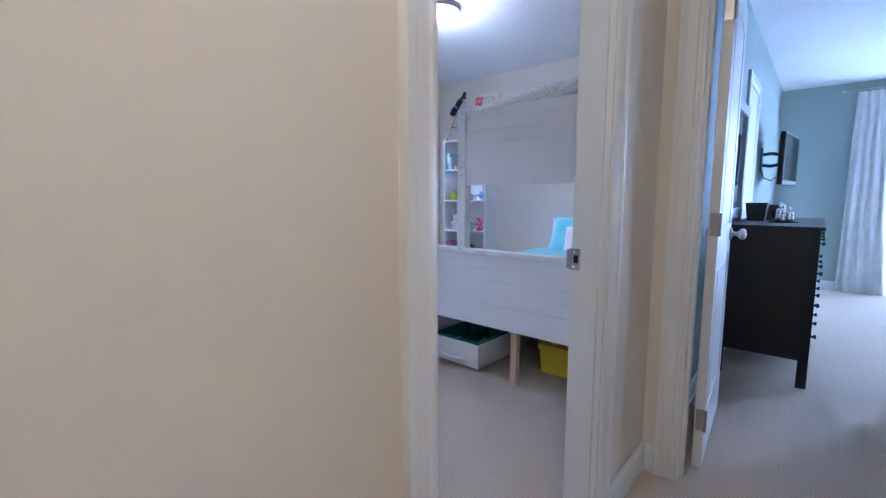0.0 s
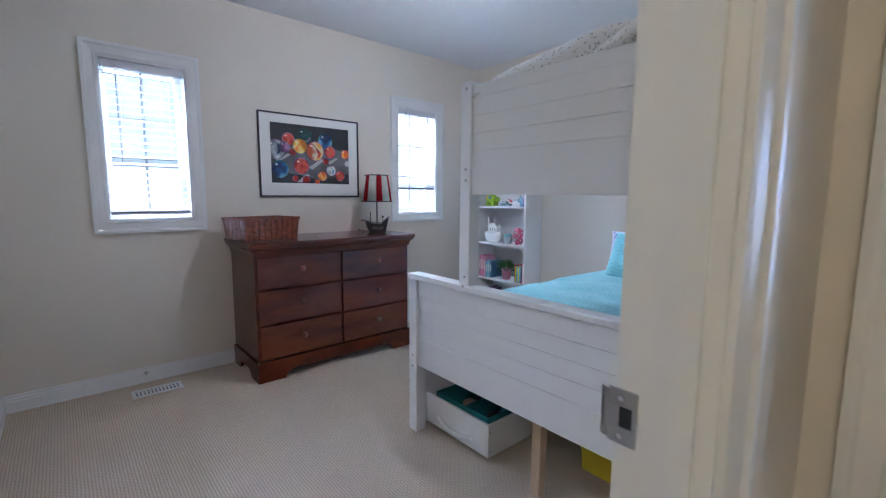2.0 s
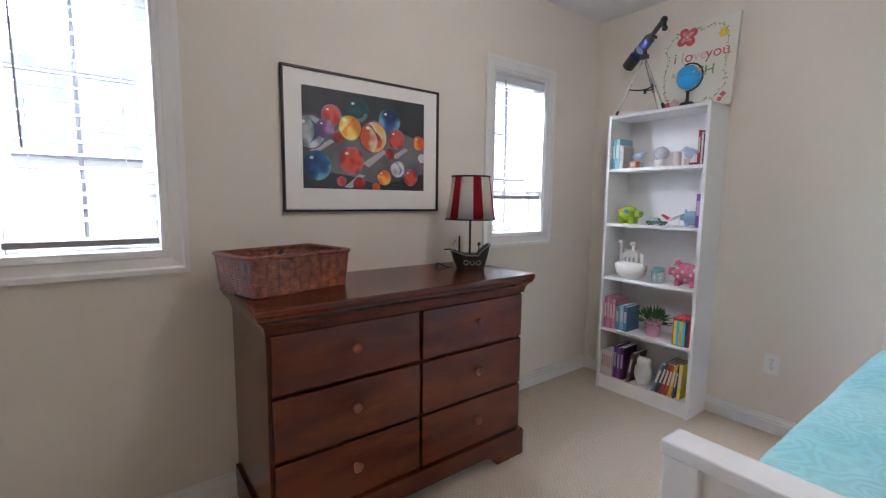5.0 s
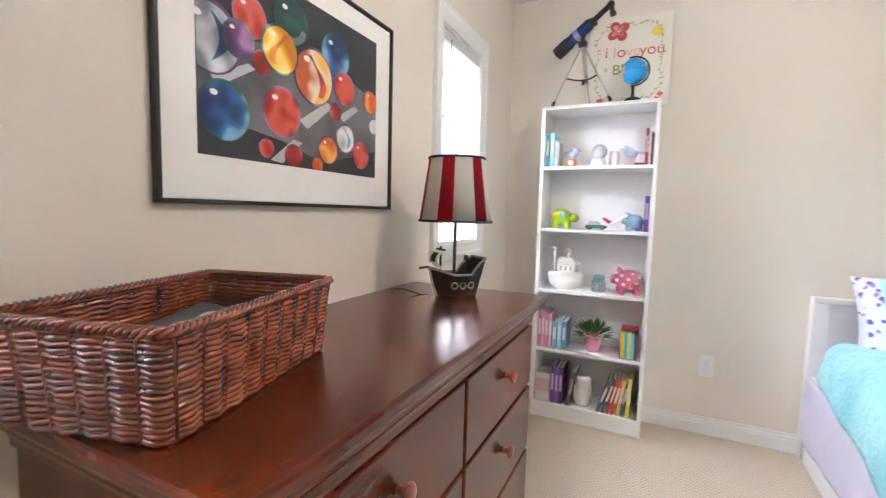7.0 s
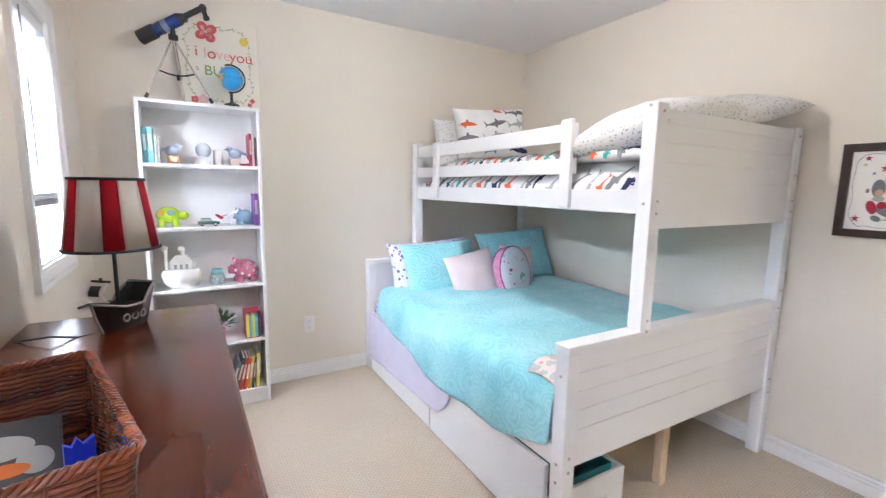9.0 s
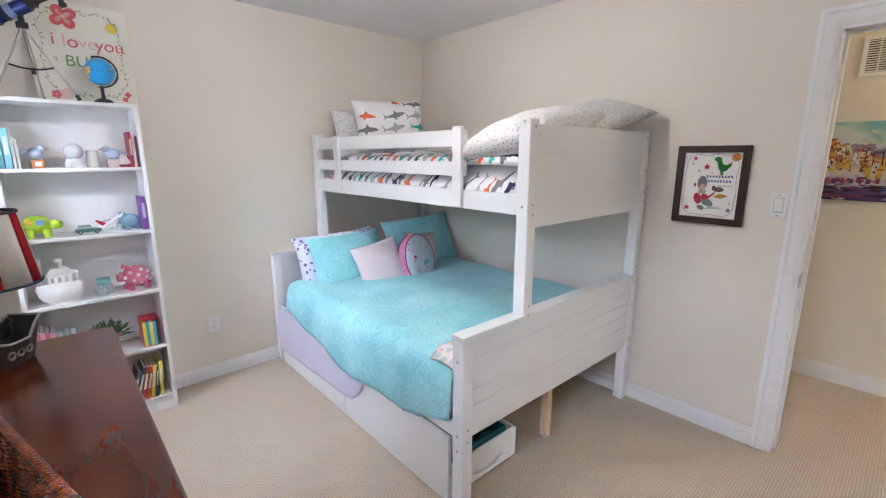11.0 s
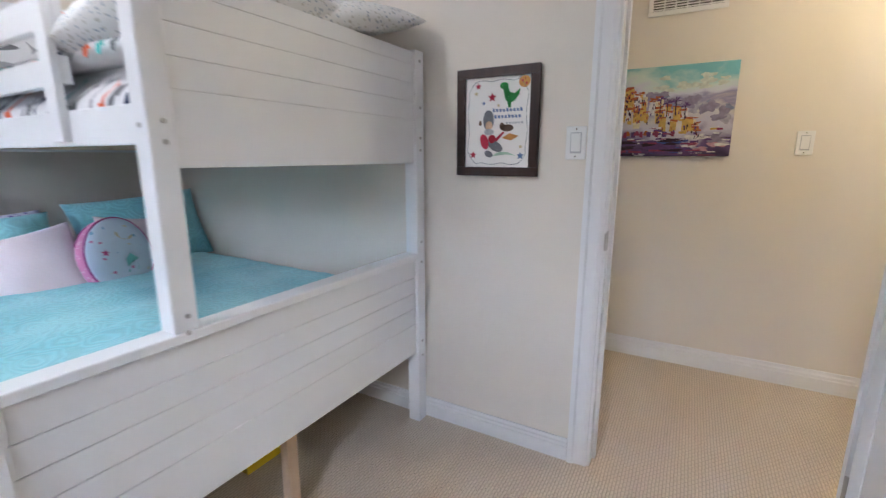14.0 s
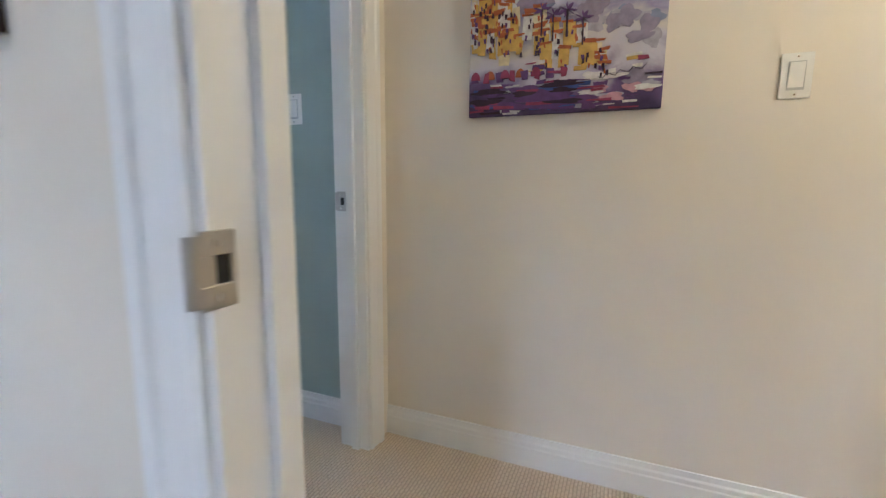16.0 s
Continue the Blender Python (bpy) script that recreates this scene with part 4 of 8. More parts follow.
def pillow(name, m, w, h, t, mat, label, category="pillow", group="", trim_mat=None, pinch=0.06, seed=0, prints=False):
    """A stuffed cushion lying in its own x-y plane, thickness along z."""
    p = new(name)
    p.matrix_world = m
    tagged(p, label, category, group)
    bm = bmesh.new()
    n = 26
    def pt(i, j, s):
        u, v = -1 + 2 * i / n, -1 + 2 * j / n
        k = (max(0, 1 - abs(u) ** 2.6) * max(0, 1 - abs(v) ** 2.6)) ** 0.5
        x = u * w / 2 * (1 - pinch * (1 - v * v))
        y = v * h / 2 * (1 - pinch * (1 - u * u))
        z = s * t / 2 * k + 0.012 * noise.noise(Vector((x * 9, y * 9, seed + s))) * k
        return Vector((x, y, z + 0.0))
    sides = []
    for s in (1, -1):
        sides.append([[bm.verts.new(pt(i, j, s)) for j in range(n + 1)] for i in range(n + 1)])
        gg = sides[-1]
        for i in range(n):
            for j in range(n):
                bm.faces.new((gg[i][j], gg[i + 1][j], gg[i + 1][j + 1], gg[i][j + 1]))
    bmesh.ops.remove_doubles(bm, verts=bm.verts, dist=0.0004)
    tree = BVHTree.FromBMesh(bm) if prints else None
    part("cover", bm, mat, p, "", True)
    rp = random.Random(seed)
    for k in range(11 if prints else 0):
        a = radians(rp.uniform(-14, 10))
        at = Vector((-0.2 + 0.2 * (k % 3) + rp.uniform(-0.02, 0.02), -0.14 + 0.093 * (k // 3), 0.0))
        printed_stroke(tree, p, at, Vector((math.cos(a), math.sin(a), 0)), Vector((-math.sin(a), math.cos(a), 0)), Vector((0, 0, 1)), rp.uniform(0.15, 0.18), 0.11, rp.uniform(-0.08, 0.08), PRINTS[(k * 2 + k // 3) % 5])
    return p


PILLOWS = "pillows on the lower bunk"
pillow("bed_pillow", look((-1.725, 4.40, 0.775), (-1.82, 3.6, 1.19)) @ pose(0, 0, 0, 0, 0, -3), 0.56, 0.40, 0.20, QUILT, "aqua quilted bed pillow leaning on the headboard", "pillow", PILLOWS, seed=1)
pillow("bed_pillow", look((-1.755, 4.51, 0.78), (-1.82, 3.6, 1.10)) @ pose(0, 0, 0, 0, 0, -3), 0.63, 0.37, 0.14, SPOTL, "purple spotted pillow behind an aqua pillow", "pillow", PILLOWS, seed=5)
pillow("bed_pillow", look((-1.03, 4.45, 0.815), (-1.08, 3.6, 1.15)) @ pose(0, 0, 0, 0, 0, -4), 0.66, 0.42, 0.16, QUILT, "aqua quilted bed pillow against the wall", "pillow", PILLOWS, seed=2)
pillow("throw_cushion", look((-1.60, 4.19, 0.745), (-1.78, 3.4, 1.10)) @ pose(0, 0, 0, 0, 0, -12), 0.35, 0.35, 0.13, PINKP, "small pale pink plush cushion", "cushion", PILLOWS, seed=3)
pillow("throw_cushion", look((-1.205, 4.235, 0.78), (-1.20, 3.4, 1.05)) @ pose(0, 0, 0, 0, 0, 8), 0.30, 0.30, 0.12, PINKP, "small pale plush cushion behind the oval one", "cushion", PILLOWS, seed=4)


def oval_cushion():
    o = new("oval_cushion")
    o.matrix_world = look((-1.33, 4.125, 0.760), (-1.20, 3.42, 0.985)) @ pose(0, 0, 0, 0, 180, 12)
    tagged(o, "oval printed cushion with pink side band", "cushion", PILLOWS)
    PK = spotted_material("pink_spotted_band", (0.75, 0.28, 0.48), [(0.85, 0.55, 0.68)], 60, 0.3)
    FACE = spotted_material("printed_cushion_face", (0.66, 0.72, 0.80), [(0.6, 0.2, 0.35), (0.25, 0.45, 0.6), (0.7, 0.6, 0.4)], 24, 0.16)
    bm = bmesh.new()
    lathe(bm, [(0.001, 0.075), (0.06, 0.072), (0.11, 0.062), (0.142, 0.047), (0.15, 0.038)], None, 36, 1.0, 1.2)
    part("face", bm, FACE, o, "pale printed face", True)
    bm = bmesh.new()
    lathe(bm, [(0.149, 0.038), (0.155, 0.015), (0.155, -0.015), (0.149, -0.038), (0.11, -0.06), (0.001, -0.07)], None, 36, 1.0, 1.2)
    part("side_band", bm, PK, o, "pink spotted band", True)
    MAG = material("magenta_piping", (0.40, 0.03, 0.22), 0.7, bump=0.2)
    for z in (0.038, -0.038):
        bm = bmesh.new()
        tube(bm, [(0.151 * math.cos(a), 0.181 * math.sin(a), z) for a in [2 * math.pi * k / 40 for k in range(40)]], 0.004, 6, True)
        part("piping", bm, MAG, o, "magenta piping", True)
    def marks(nm, polys, colour):
        bm = bmesh.new()
        for ps in polys:
            vs = []
            for x, y in ps:
                r = math.hypot(x, y / 1.16)
                z = 0.0765 - 0.030 * (r / 0.15) ** 2.2
                vs.append(bm.verts.new((x, y, z)))
            bm.faces.new(vs)
        q = part(nm, bm, material(nm + "_print", colour, 0.8, dark=0.8, scale=30, bump=0.2), o)
        q.modifiers.new("thick", "SOLIDIFY").thickness = 0.0015
    marks("yellow_mark", [circle_points((0.01, 0.095), 0.04, 18, squash=0.7)], (0.66, 0.56, 0.36))
    marks("teal_mark", [[(0.02, 0.0), (0.055, -0.02), (0.06, -0.07), (0.04, -0.11), (0.0, -0.13), (0.01, -0.08), (0.0, -0.03)]], (0.22, 0.52, 0.50))
    marks("pink_star", [star_points((-0.08, 0.0), 0.018)], (0.6, 0.08, 0.25))
    marks("pink_star", [star_points((-0.05, -0.10), 0.012)], (0.6, 0.08, 0.25))


oval_cushion()
SHARKP = "pillows on the upper bunk"
pillow("bed_pillow", look((-1.33, 4.42, 1.725), (-1.60, 3.5, 2.0)) @ pose(0, 0, 0, 0, 0, -3), 0.54, 0.38, 0.16, COTTONW, "shark-print pillow on the upper bunk", "pillow", SHARKP, seed=6, prints=True)
pillow("bed_pillow", look((-1.43, 4.60, 1.665), (-1.58, 3.5, 1.95)) @ pose(0, 0, 0, 0, 0, -2), 0.50, 0.36, 0.13, DOTTED, "grey dotted pillow on the upper bunk", "pillow", SHARKP, seed=7)
pillow("comforter", pose(BX + 0.72, BY + 0.25, 1.605, -10, -10, 4), 0.72, 0.46, 0.23, DOTTED, "folded grey dotted comforter against the bunk end", "comforter", "", seed=8)
pillow("bed_pillow", pose(BX + 1.15, BY + 0.16, 1.715, 16, -13, -12), 0.56, 0.36, 0.11, DOTTED, "grey dotted pillow on the upper bunk", "pillow", SHARKP, seed=9)

# the bed and all that lies on and under it stand slightly askew to the walls
BED_KINDS = ("bunk_bed", "under_bed_box", "storage_bin", "folded_clothes", "toy_bin", "mattress", "duvet", "bedspread", "bed_sheet", "bed_pillow", "throw_cushion", "oval_cushion", "comforter")
ASKEW = pose(BX, BY, 0, 0, 0, -0.9) @ pose(-BX, -BY, 0)
bpy.context.view_layer.update()
for o in list(scene.objects):
    if o.parent is None and o.name.split(".")[0] in BED_KINDS:
        o.matrix_world = ASKEW @ o.matrix_world


# the dresser
def dresser():
    y0, y1 = 2.338, 3.592
    d = thing("dresser", (XW + 0.006, y0, 0), "cherry-stained wooden dresser with six drawers", "dresser")
    X, L = 0.495, y1 - y0
    bm = bmesh.new()
    box(bm, 0, 0, 0.870, X + 0.035, L, 0.896, 0.007)
    part("dresser_top", bm, CHERRY, d)
    bm = bmesh.new()
    rings = []
    for o, z in ((0.006, 0.8695), (0.009, 0.862), (0.009, 0.857), (0.016, 0.852), (0.025, 0.843), (0.032, 0.831), (0.036, 0.818), (0.037, 0.806)):
        rings.append([bm.verts.new(p) for p in ((0.0, o, z), (X + 0.035 - o, o, z), (X + 0.035 - o, L - o, z), (0.0, L - o, z))])
    for p, q in zip(rings, rings[1:]):
        for i in range(4):
            bm.faces.new((p[i], q[i], q[(i + 1) % 4], p[(i + 1) % 4]))
    bm.faces.new(rings[0])
    bm.faces.new(rings[-1][::-1])
    part("cornice", bm, CHERRY, d)
    bm = bmesh.new()
    box(bm, 0.004, 0.042, 0.10, X - 0.018, L - 0.042, 0.806, 0.002)
    part("body", bm, CHERRY, d)
    zs = [(0.60, 0.800), (0.372, 0.588), (0.145, 0.36)]
    half = (L - 0.096) / 2
    for c in range(2):
        for z0, z1 in zs:
            a = 0.048 + c * (half + 0.002)
            dr = box_part("drawer", (X - 0.017, a + 0.004, z0, X + 0.003, a + half - 0.008, z1), CHERRY, d, "", 0.004)
            bm = bmesh.new()
            q = pose(X + 0.003, a + half / 2, (z0 + z1) / 2 + 0.015, 0, 90, 0)
            lathe(bm, [(0.009, 0), (0.008, 0.010), (0.011, 0.014), (0.018, 0.019), (0.019, 0.024), (0.014, 0.029), (0.004, 0.031)], q, 18)
            part("knob", bm, CHERRYK, dr, "round wooden knob", True)
    # plinth with bracket feet
    bm = bmesh.new()
    a, b = 0.031, L - 0.028
    prism(bm, [(a, 0), (a + 0.17, 0), (a + 0.19, 0.03), (a + 0.24, 0.055), (b - 0.24, 0.055), (b - 0.19, 0.03), (b - 0.17, 0), (b, 0), (b, 0.12), (b - 0.012, 0.135), (a + 0.012, 0.135), (a, 0.12)], "x", X - 0.02, X + 0.012)
    part("plinth", bm, CHERRY, d)
    for yy in (a, b - 0.025):
        bm = bmesh.new()
        prism(bm, [(0.0, 0), (0.12, 0), (0.16, 0.05), (X - 0.17, 0.05), (X - 0.12, 0), (X - 0.021, 0), (X - 0.021, 0.13), (0, 0.13)], "y", yy, yy + 0.025)
        part("plinth_side", bm, CHERRY, d)
    return d


dresser()

# the bookcase
def bookcase():
    b = thing("bookcase", (-3.43, 4.558, 0), "tall white laminate bookcase with six shelves, filled with toys and books", "bookcase")
    W, D, Hh, t = 0.592, 0.238, 1.768, 0.018
    box_part("side_panel", (0, 0, 0, t, D, Hh), SHELFW, b, "", 0.001)
    box_part("side_panel", (W - t, 0, 0, W, D, Hh), SHELFW, b, "", 0.001)
    box_part("top_panel", (t, 0, Hh - t, W - t, D, Hh), SHELFW, b, "", 0.001)
    for z in (0.075, 0.395, 0.735, 1.08, 1.424):
        box_part("shelf", (t, 0.003, z, W - t, D - 0.008, z + t), SHELFW, b, "", 0.001)
    box_part("kick_board", (t, 0.012, 0, W - t, 0.026, 0.075), SHELFW, b)
    box_part("back_panel", (t, D - 0.008, 0.03, W - t, D - 0.003, Hh - t), SHELFW, b)


bookcase()


# woven basket on the dresser
WICKER = wood_material("brown_wicker", (0.075, 0.014, 0.005), (0.28, 0.066, 0.022), 0.18, axis=0, coat=0.8, stretch=20)


def basket():
    b = new("wicker_basket")
    b.matrix_world = pose(-3.480, 2.532, 0.896, 0, 0, 15)
    tagged(b, "dark brown woven wicker basket standing on the dresser", "basket")
    def outline(k, grow):
        """Point k (0..1) round a rounded rectangle."""
        hx, hy, r = 0.125 + grow, 0.190 + grow, 0.012
        per = 4 * (hx - r) + 4 * (hy - r) + 2 * math.pi * r
        d = (k % 1) * per
        segs = [((hx, -hy + r), (0, 1), 2 * (hy - r)), ("arc", (hx - r, hy - r), 0), ((hx - r, hy), (-1, 0), 2 * (hx - r)), ("arc", (-hx + r, hy - r), 90), ((-hx, hy - r), (0, -1), 2 * (hy - r)), ("arc", (-hx + r, -hy + r), 180), ((-hx + r, -hy), (1, 0), 2 * (hx - r)), ("arc", (hx - r, -hy + r), 270)]
        for s in segs:
            ln = math.pi / 2 * r if s[0] == "arc" else s[2]
            if d <= ln:
                if s[0] == "arc":
                    a = radians(s[2]) + d / r
                    return Vector((s[1][0] + r * math.cos(a), s[1][1] + r * math.sin(a), 0)), Vector((math.cos(a), math.sin(a), 0))
                p = Vector((s[0][0] + s[1][0] * d, s[0][1] + s[1][1] * d, 0))
                return p, Vector((s[1][1], -s[1][0], 0))
            d -= ln
        return Vector((hx, -hy + r, 0)), Vector((1, 0, 0))
    NS, Hh, R = 30, 0.135, 17
    for i in range(NS):
        bm = bmesh.new()
        p, nrm = outline(i / NS, 0.0)
        q, _ = outline(i / NS, 0.011)
        cyl(bm, (p.x, p.y, 0.004), (q.x, q.y, Hh), 0.0028, seg=6)
        part("stake", bm, WICKER, b)
    for row in range(R):
        z = 0.007 + row * 0.0077
        g = 0.011 * z / Hh
        pts = []
        for i in range(NS * 4):
            p, nrm = outline(i / (NS * 4), g)
            w = -math.cos(math.pi * i / 2) * (1.0 if row % 2 else 0.72)
            p = p + nrm * (0.0034 * w)
            pts.append((p.x, p.y, z + 0.0012 * math.sin(i * 1.7 + row)))
        bm = bmesh.new()
        tube(bm, pts, 0.0044, 6, True)
        part("strand", bm, WICKER, b, "", True)
    for k in range(3):
        pts = []
        for i in range(240):
            p, nrm = outline(i / 240, 0.012)
            a = 2 * math.pi * (i * 44 / 240 + k / 3)
            pts.append((p.x + nrm.x * 0.006 * math.cos(a), p.y + nrm.y * 0.006 * math.cos(a), Hh + 0.003 + 0.005 * math.sin(a)))
        bm = bmesh.new()
        tube(bm, pts, 0.0038, 6, True)
        part("rim_braid", bm, WICKER, b, "", True)
    bm = bmesh.new()
    box(bm, -0.122, -0.187, 0.0, 0.122, 0.187, 0.006)
    part("basket_base", bm, WICKER, b)


basket()

ORANGE = material("orange_print", (0.72, 0.18, 0.03), 0.5, bump=0.0)
DGREY = material("charcoal_print", (0.06, 0.06, 0.065), 0.4, dark=0.7, scale=12, bump=0.0)
LGREY = material("light_grey_print", (0.5, 0.5, 0.5), 0.5, bump=0.0)
WHITEP = material("white_paper", (0.8, 0.79, 0.77), 0.8, dark=0.97, bump=0.05)
BLUEP = material("bright_blue_plastic", (0.03, 0.06, 0.75), 0.35, bump=0.0)
bk = new("picture_book")
bk.matrix_world = pose(-3.488, 2.525, 0.962, 7, 6, 12)
tagged(bk, "large charcoal picture book with orange printing, lying in the basket", "book")
box_part("page_block", (-0.088, -0.125, -0.016, 0.088, 0.125, 0.0), WHITEP, bk)
box_part("cover", (-0.09, -0.128, 0.0, 0.09, 0.128, 0.0025), DGREY, bk)
for row, n0, x0, y0 in ((0, 7, -0.075, -0.075), (1, 6, -0.06, -0.112)):
    for k in range(n0):
        x = x0 + k * 0.022
        bm = bmesh.new()
        prism(bm, [(x, y0), (x + 0.017, y0), (x + 0.019, y0 + 0.03), (x + 0.004, y0 + 0.033)], "z", 0.0026, 0.0032)
        part("orange_letter", bm, ORANGE, bk, "orange block letter")
for c, r, q in (((-0.035, 0.03), 0.022, 1.0), ((0.03, 0.0), 0.026, 0.6)):
    bm = bmesh.new()
    prism(bm, circle_points(c, r, squash=q), "z", 0.0026, 0.0033)
    part("orange_shape", bm, ORANGE, bk, "orange printed shape")
bm = bmesh.new()
prism(bm, circle_points((0.02, 0.055), 0.04, squash=0.8), "z", 0.0026, 0.0030)
prism(bm, circle_points((-0.03, 0.085), 0.02), "z", 0.0026, 0.0030)
prism(bm, circle_points((0.06, 0.015), 0.02, squash=1.6), "z", 0.0026, 0.0030)
part("grey_mark", bm, LGREY, bk, "pale grey printed shapes")
cp = thing("toy_clip", (-3.372, 2.478, 0.904), "bright blue plastic clip standing in the basket", "clip", "", 20)
bm = bmesh.new()
prism(bm, [(-0.016, 0), (0.016, 0), (0.018, 0.106), (0.006, 0.099), (0.0, 0.109), (-0.006, 0.099), (-0.014, 0.105)], "y", -0.004, 0.004)
part("body", bm, BLUEP, cp)

# the ship lamp
def ship_lamp():
    l = new("table_lamp")
    l.matrix_world = pose(-3.428, 3.415, 0.896, 0, 0, 233)
    tagged(l, "black ship-shaped table lamp with red and white striped shade", "lamp")
    HULL = material("black_painted_ship", (0.018, 0.017, 0.016), 0.4, dark=0.8, bump=0.1)
    TRIMG = material("worn_silver_paint", (0.33, 0.31, 0.28), 0.4, metal=0.3, dark=0.7, scale=40, bump=0.1)
    RED = material("red_shade_cloth", (0.55, 0.012, 0.03), 0.8, bump=0.2, fine=300)
    CREAM = material("cream_shade_cloth", (0.86, 0.83, 0.77), 0.85, dark=0.96, bump=0.2, fine=300)
    for cloth in (RED, CREAM):        # thin cloth lets daylight through
        nt = cloth.node_tree
        bs, out = nt.nodes["Principled BSDF"], nt.nodes["Material Output"]
        tr, mx = nt.nodes.new("ShaderNodeBsdfTranslucent"), nt.nodes.new("ShaderNodeMixShader")
        nt.links.new(bs.inputs["Base Color"].links[0].from_socket, tr.inputs["Color"])
        mx.inputs[0].default_value = 0.62
        nt.links.new(bs.outputs[0], mx.inputs[1])
        nt.links.new(tr.outputs[0], mx.inputs[2])
        nt.links.new(mx.outputs[0], out.inputs["Surface"])
    NAVY = material("navy_binding", (0.015, 0.018, 0.04), 0.7, bump=0.1)
    # hull: x along its length, bow at +x
    bm = bmesh.new()
    stations = []
    n = 16
    for i in range(n + 1):
        u = i / n
        x0 = -0.082 + 0.158 * u
        half = 0.043 * (1 - max(0, (u - 0.45) / 0.55) ** 2.2) * (0.86 + 0.14 * min(1, u * 4)) + 0.002
        flare_top, flare_bot = 1.18, 0.84
        top = 0.074 + 0.052 * max(0, 1 - u * 3.4) ** 0.6 + 0.022 * max(0, u - 0.62) * 2.6
        ring = []
        for side in (1, -1):
            col = []
            for z, f, dx in ((0.0, flare_bot, 0.82), (top * 0.5, 1.0, 1.0), (top, flare_top, 1.16)):
                col.append((x0 * dx + (0.006 if u > 0.6 and z > 0 else 0) * u, side * half * f, z))
            ring.append(col)
        stations.append(ring)
    vs = [[[bm.verts.new(p) for p in col] for col in ring] for ring in stations]
    for a, b in zip(vs, vs[1:]):
        for s in (0, 1):
            for k in (0, 1):
                bm.faces.new((a[s][k], b[s][k], b[s][k + 1], a[s][k + 1]))
        bm.faces.new((a[0][0], b[0][0], b[1][0], a[1][0]))
        bm.faces.new((a[0][1], b[0][1], b[1][1], a[1][1]))
    for e in (vs[0], vs[-1]):
        for k in (0, 1):
            bm.faces.new((e[0][k], e[0][k + 1], e[1][k + 1], e[1][k]))
    part("hull", bm, HULL, l)
    for s in (0, 1):
        bm = bmesh.new()
        tube(bm, [st[s][2] for st in stations], 0.004, 8)
        part("gunwale", bm, TRIMG, l, "worn silver rail", True)
    bm = bmesh.new()
    tube(bm, [stations[0][0][2], stations[0][1][2]], 0.004, 8)
    part("stern_rail", bm, TRIMG, l, "worn silver rail")
    bm = bmesh.new()
    tube(bm, [stations[-1][0][2], stations[-1][0][1], stations[-1][0][0]], 0.004, 8)
    part("stem_post", bm, TRIMG, l, "worn silver edge")
    for x in (-0.040, -0.010, 0.020):
        for s in (1, -1):
            bm = bmesh.new()
            ring = [(x + 0.0105 * math.cos(a), s * (0.0445 - 0.001 * (x > 0.01)), 0.038 + 0.0105 * math.sin(a)) for a in [2 * math.pi * k / 16 for k in range(16)]]
            tube(bm, ring, 0.0032, 6, True)
            part("porthole", bm, TRIMG, l, "silver porthole ring")
    bm = bmesh.new()
    tube(bm, [(0.066, 0, 0.09), (0.10, 0, 0.098), (0.128, 0, 0.096)], 0.004, 8)
    part("bowsprit", bm, HULL, l)
    bm = bmesh.new()
    cyl(bm, (0, 0, 0.03), (0, 0, 0.27), 0.0055, seg=12)
    part("stem", bm, BLACK, l, "black metal stem")
    bm = bmesh.new()
    cyl(bm, (0.052, 0, 0.03), (0.052, 0, 0.165), 0.004, seg=8)
    tube(bm, [(0.052, -0.03, 0.155), (0.052, 0.03, 0.155)], 0.0035, 6)
    part("mast", bm, HULL, l)
    bm = bmesh.new()
    g = []
    for j in range(7):
        v = j / 6
        g.append([bm.verts.new((0.058 + 0.02 * math.sin(math.pi * v), -0.028 + 0.056 * i / 6 * (1 - 0.1 * v) + 0.003 * v, 0.152 - 0.06 * v)) for i in range(7)])
    for a, b in zip(g, g[1:]):
        for i in range(6):
            bm.faces.new((a[i], a[i + 1], b[i + 1], b[i]))
    o = part("sail", bm, CREAM, l, "small white metal sail", True)
    o.modifiers.new("thick", "SOLIDIFY").thickness = 0.003
    bm = bmesh.new()
    g = []
    for j in range(4):
        v = 0.12 + 0.16 * j
        g.append([bm.verts.new((0.0612 + 0.02 * math.sin(math.pi * v), -0.017 + 0.034 * i / 4, 0.152 - 0.06 * v)) for i in range(5)])
    for a, b in zip(g, g[1:]):
        for i in range(4):
            bm.faces.new((a[i], a[i + 1], b[i + 1], b[i]))
    o = part("sail_flag", bm, BLACK, l, "black flag panel with white mark")
    o.modifiers.new("thick", "SOLIDIFY").thickness = 0.001
    bm = bmesh.new()
    cyl(bm, (-0.045, 0, 0.085), (-0.045, 0, 0.125), 0.003, seg=8)
    cyl(bm, (-0.045, 0, 0.118), (-0.045, 0, 0.134), 0.009, 0.007, 10)
    part("crow_nest", bm, HULL, l)
    # shade: twenty upright panels in two cloths
    NP, z0, z1, r0, r1 = 12, 0.248, 0.452, 0.120, 0.091
    for k in range(NP):
        bm = bmesh.new()
        a0, a1 = 2 * math.pi * (k / NP), 2 * math.pi * ((k + 1) / NP)
        if k % 2:
            a0, a1 = a0 + 0.05, a1 - 0.05
        else:
            a0, a1 = a0 - 0.05, a1 + 0.05
        cols = []
        for i in range(5):
            a = a0 + (a1 - a0) * i / 4
            cols.append([bm.verts.new((r * math.cos(a), r * math.sin(a), z)) for r, z in ((r0, z0), (r1, z1), (r1 - 0.003, z1), (r0 - 0.003, z0))])
        for c, d in zip(cols, cols[1:]):
            for m in range(4):
                bm.faces.new((c[m], d[m], d[(m + 1) % 4], c[(m + 1) % 4]))
        bm.faces.new(cols[0])
        bm.faces.new(cols[-1][::-1])
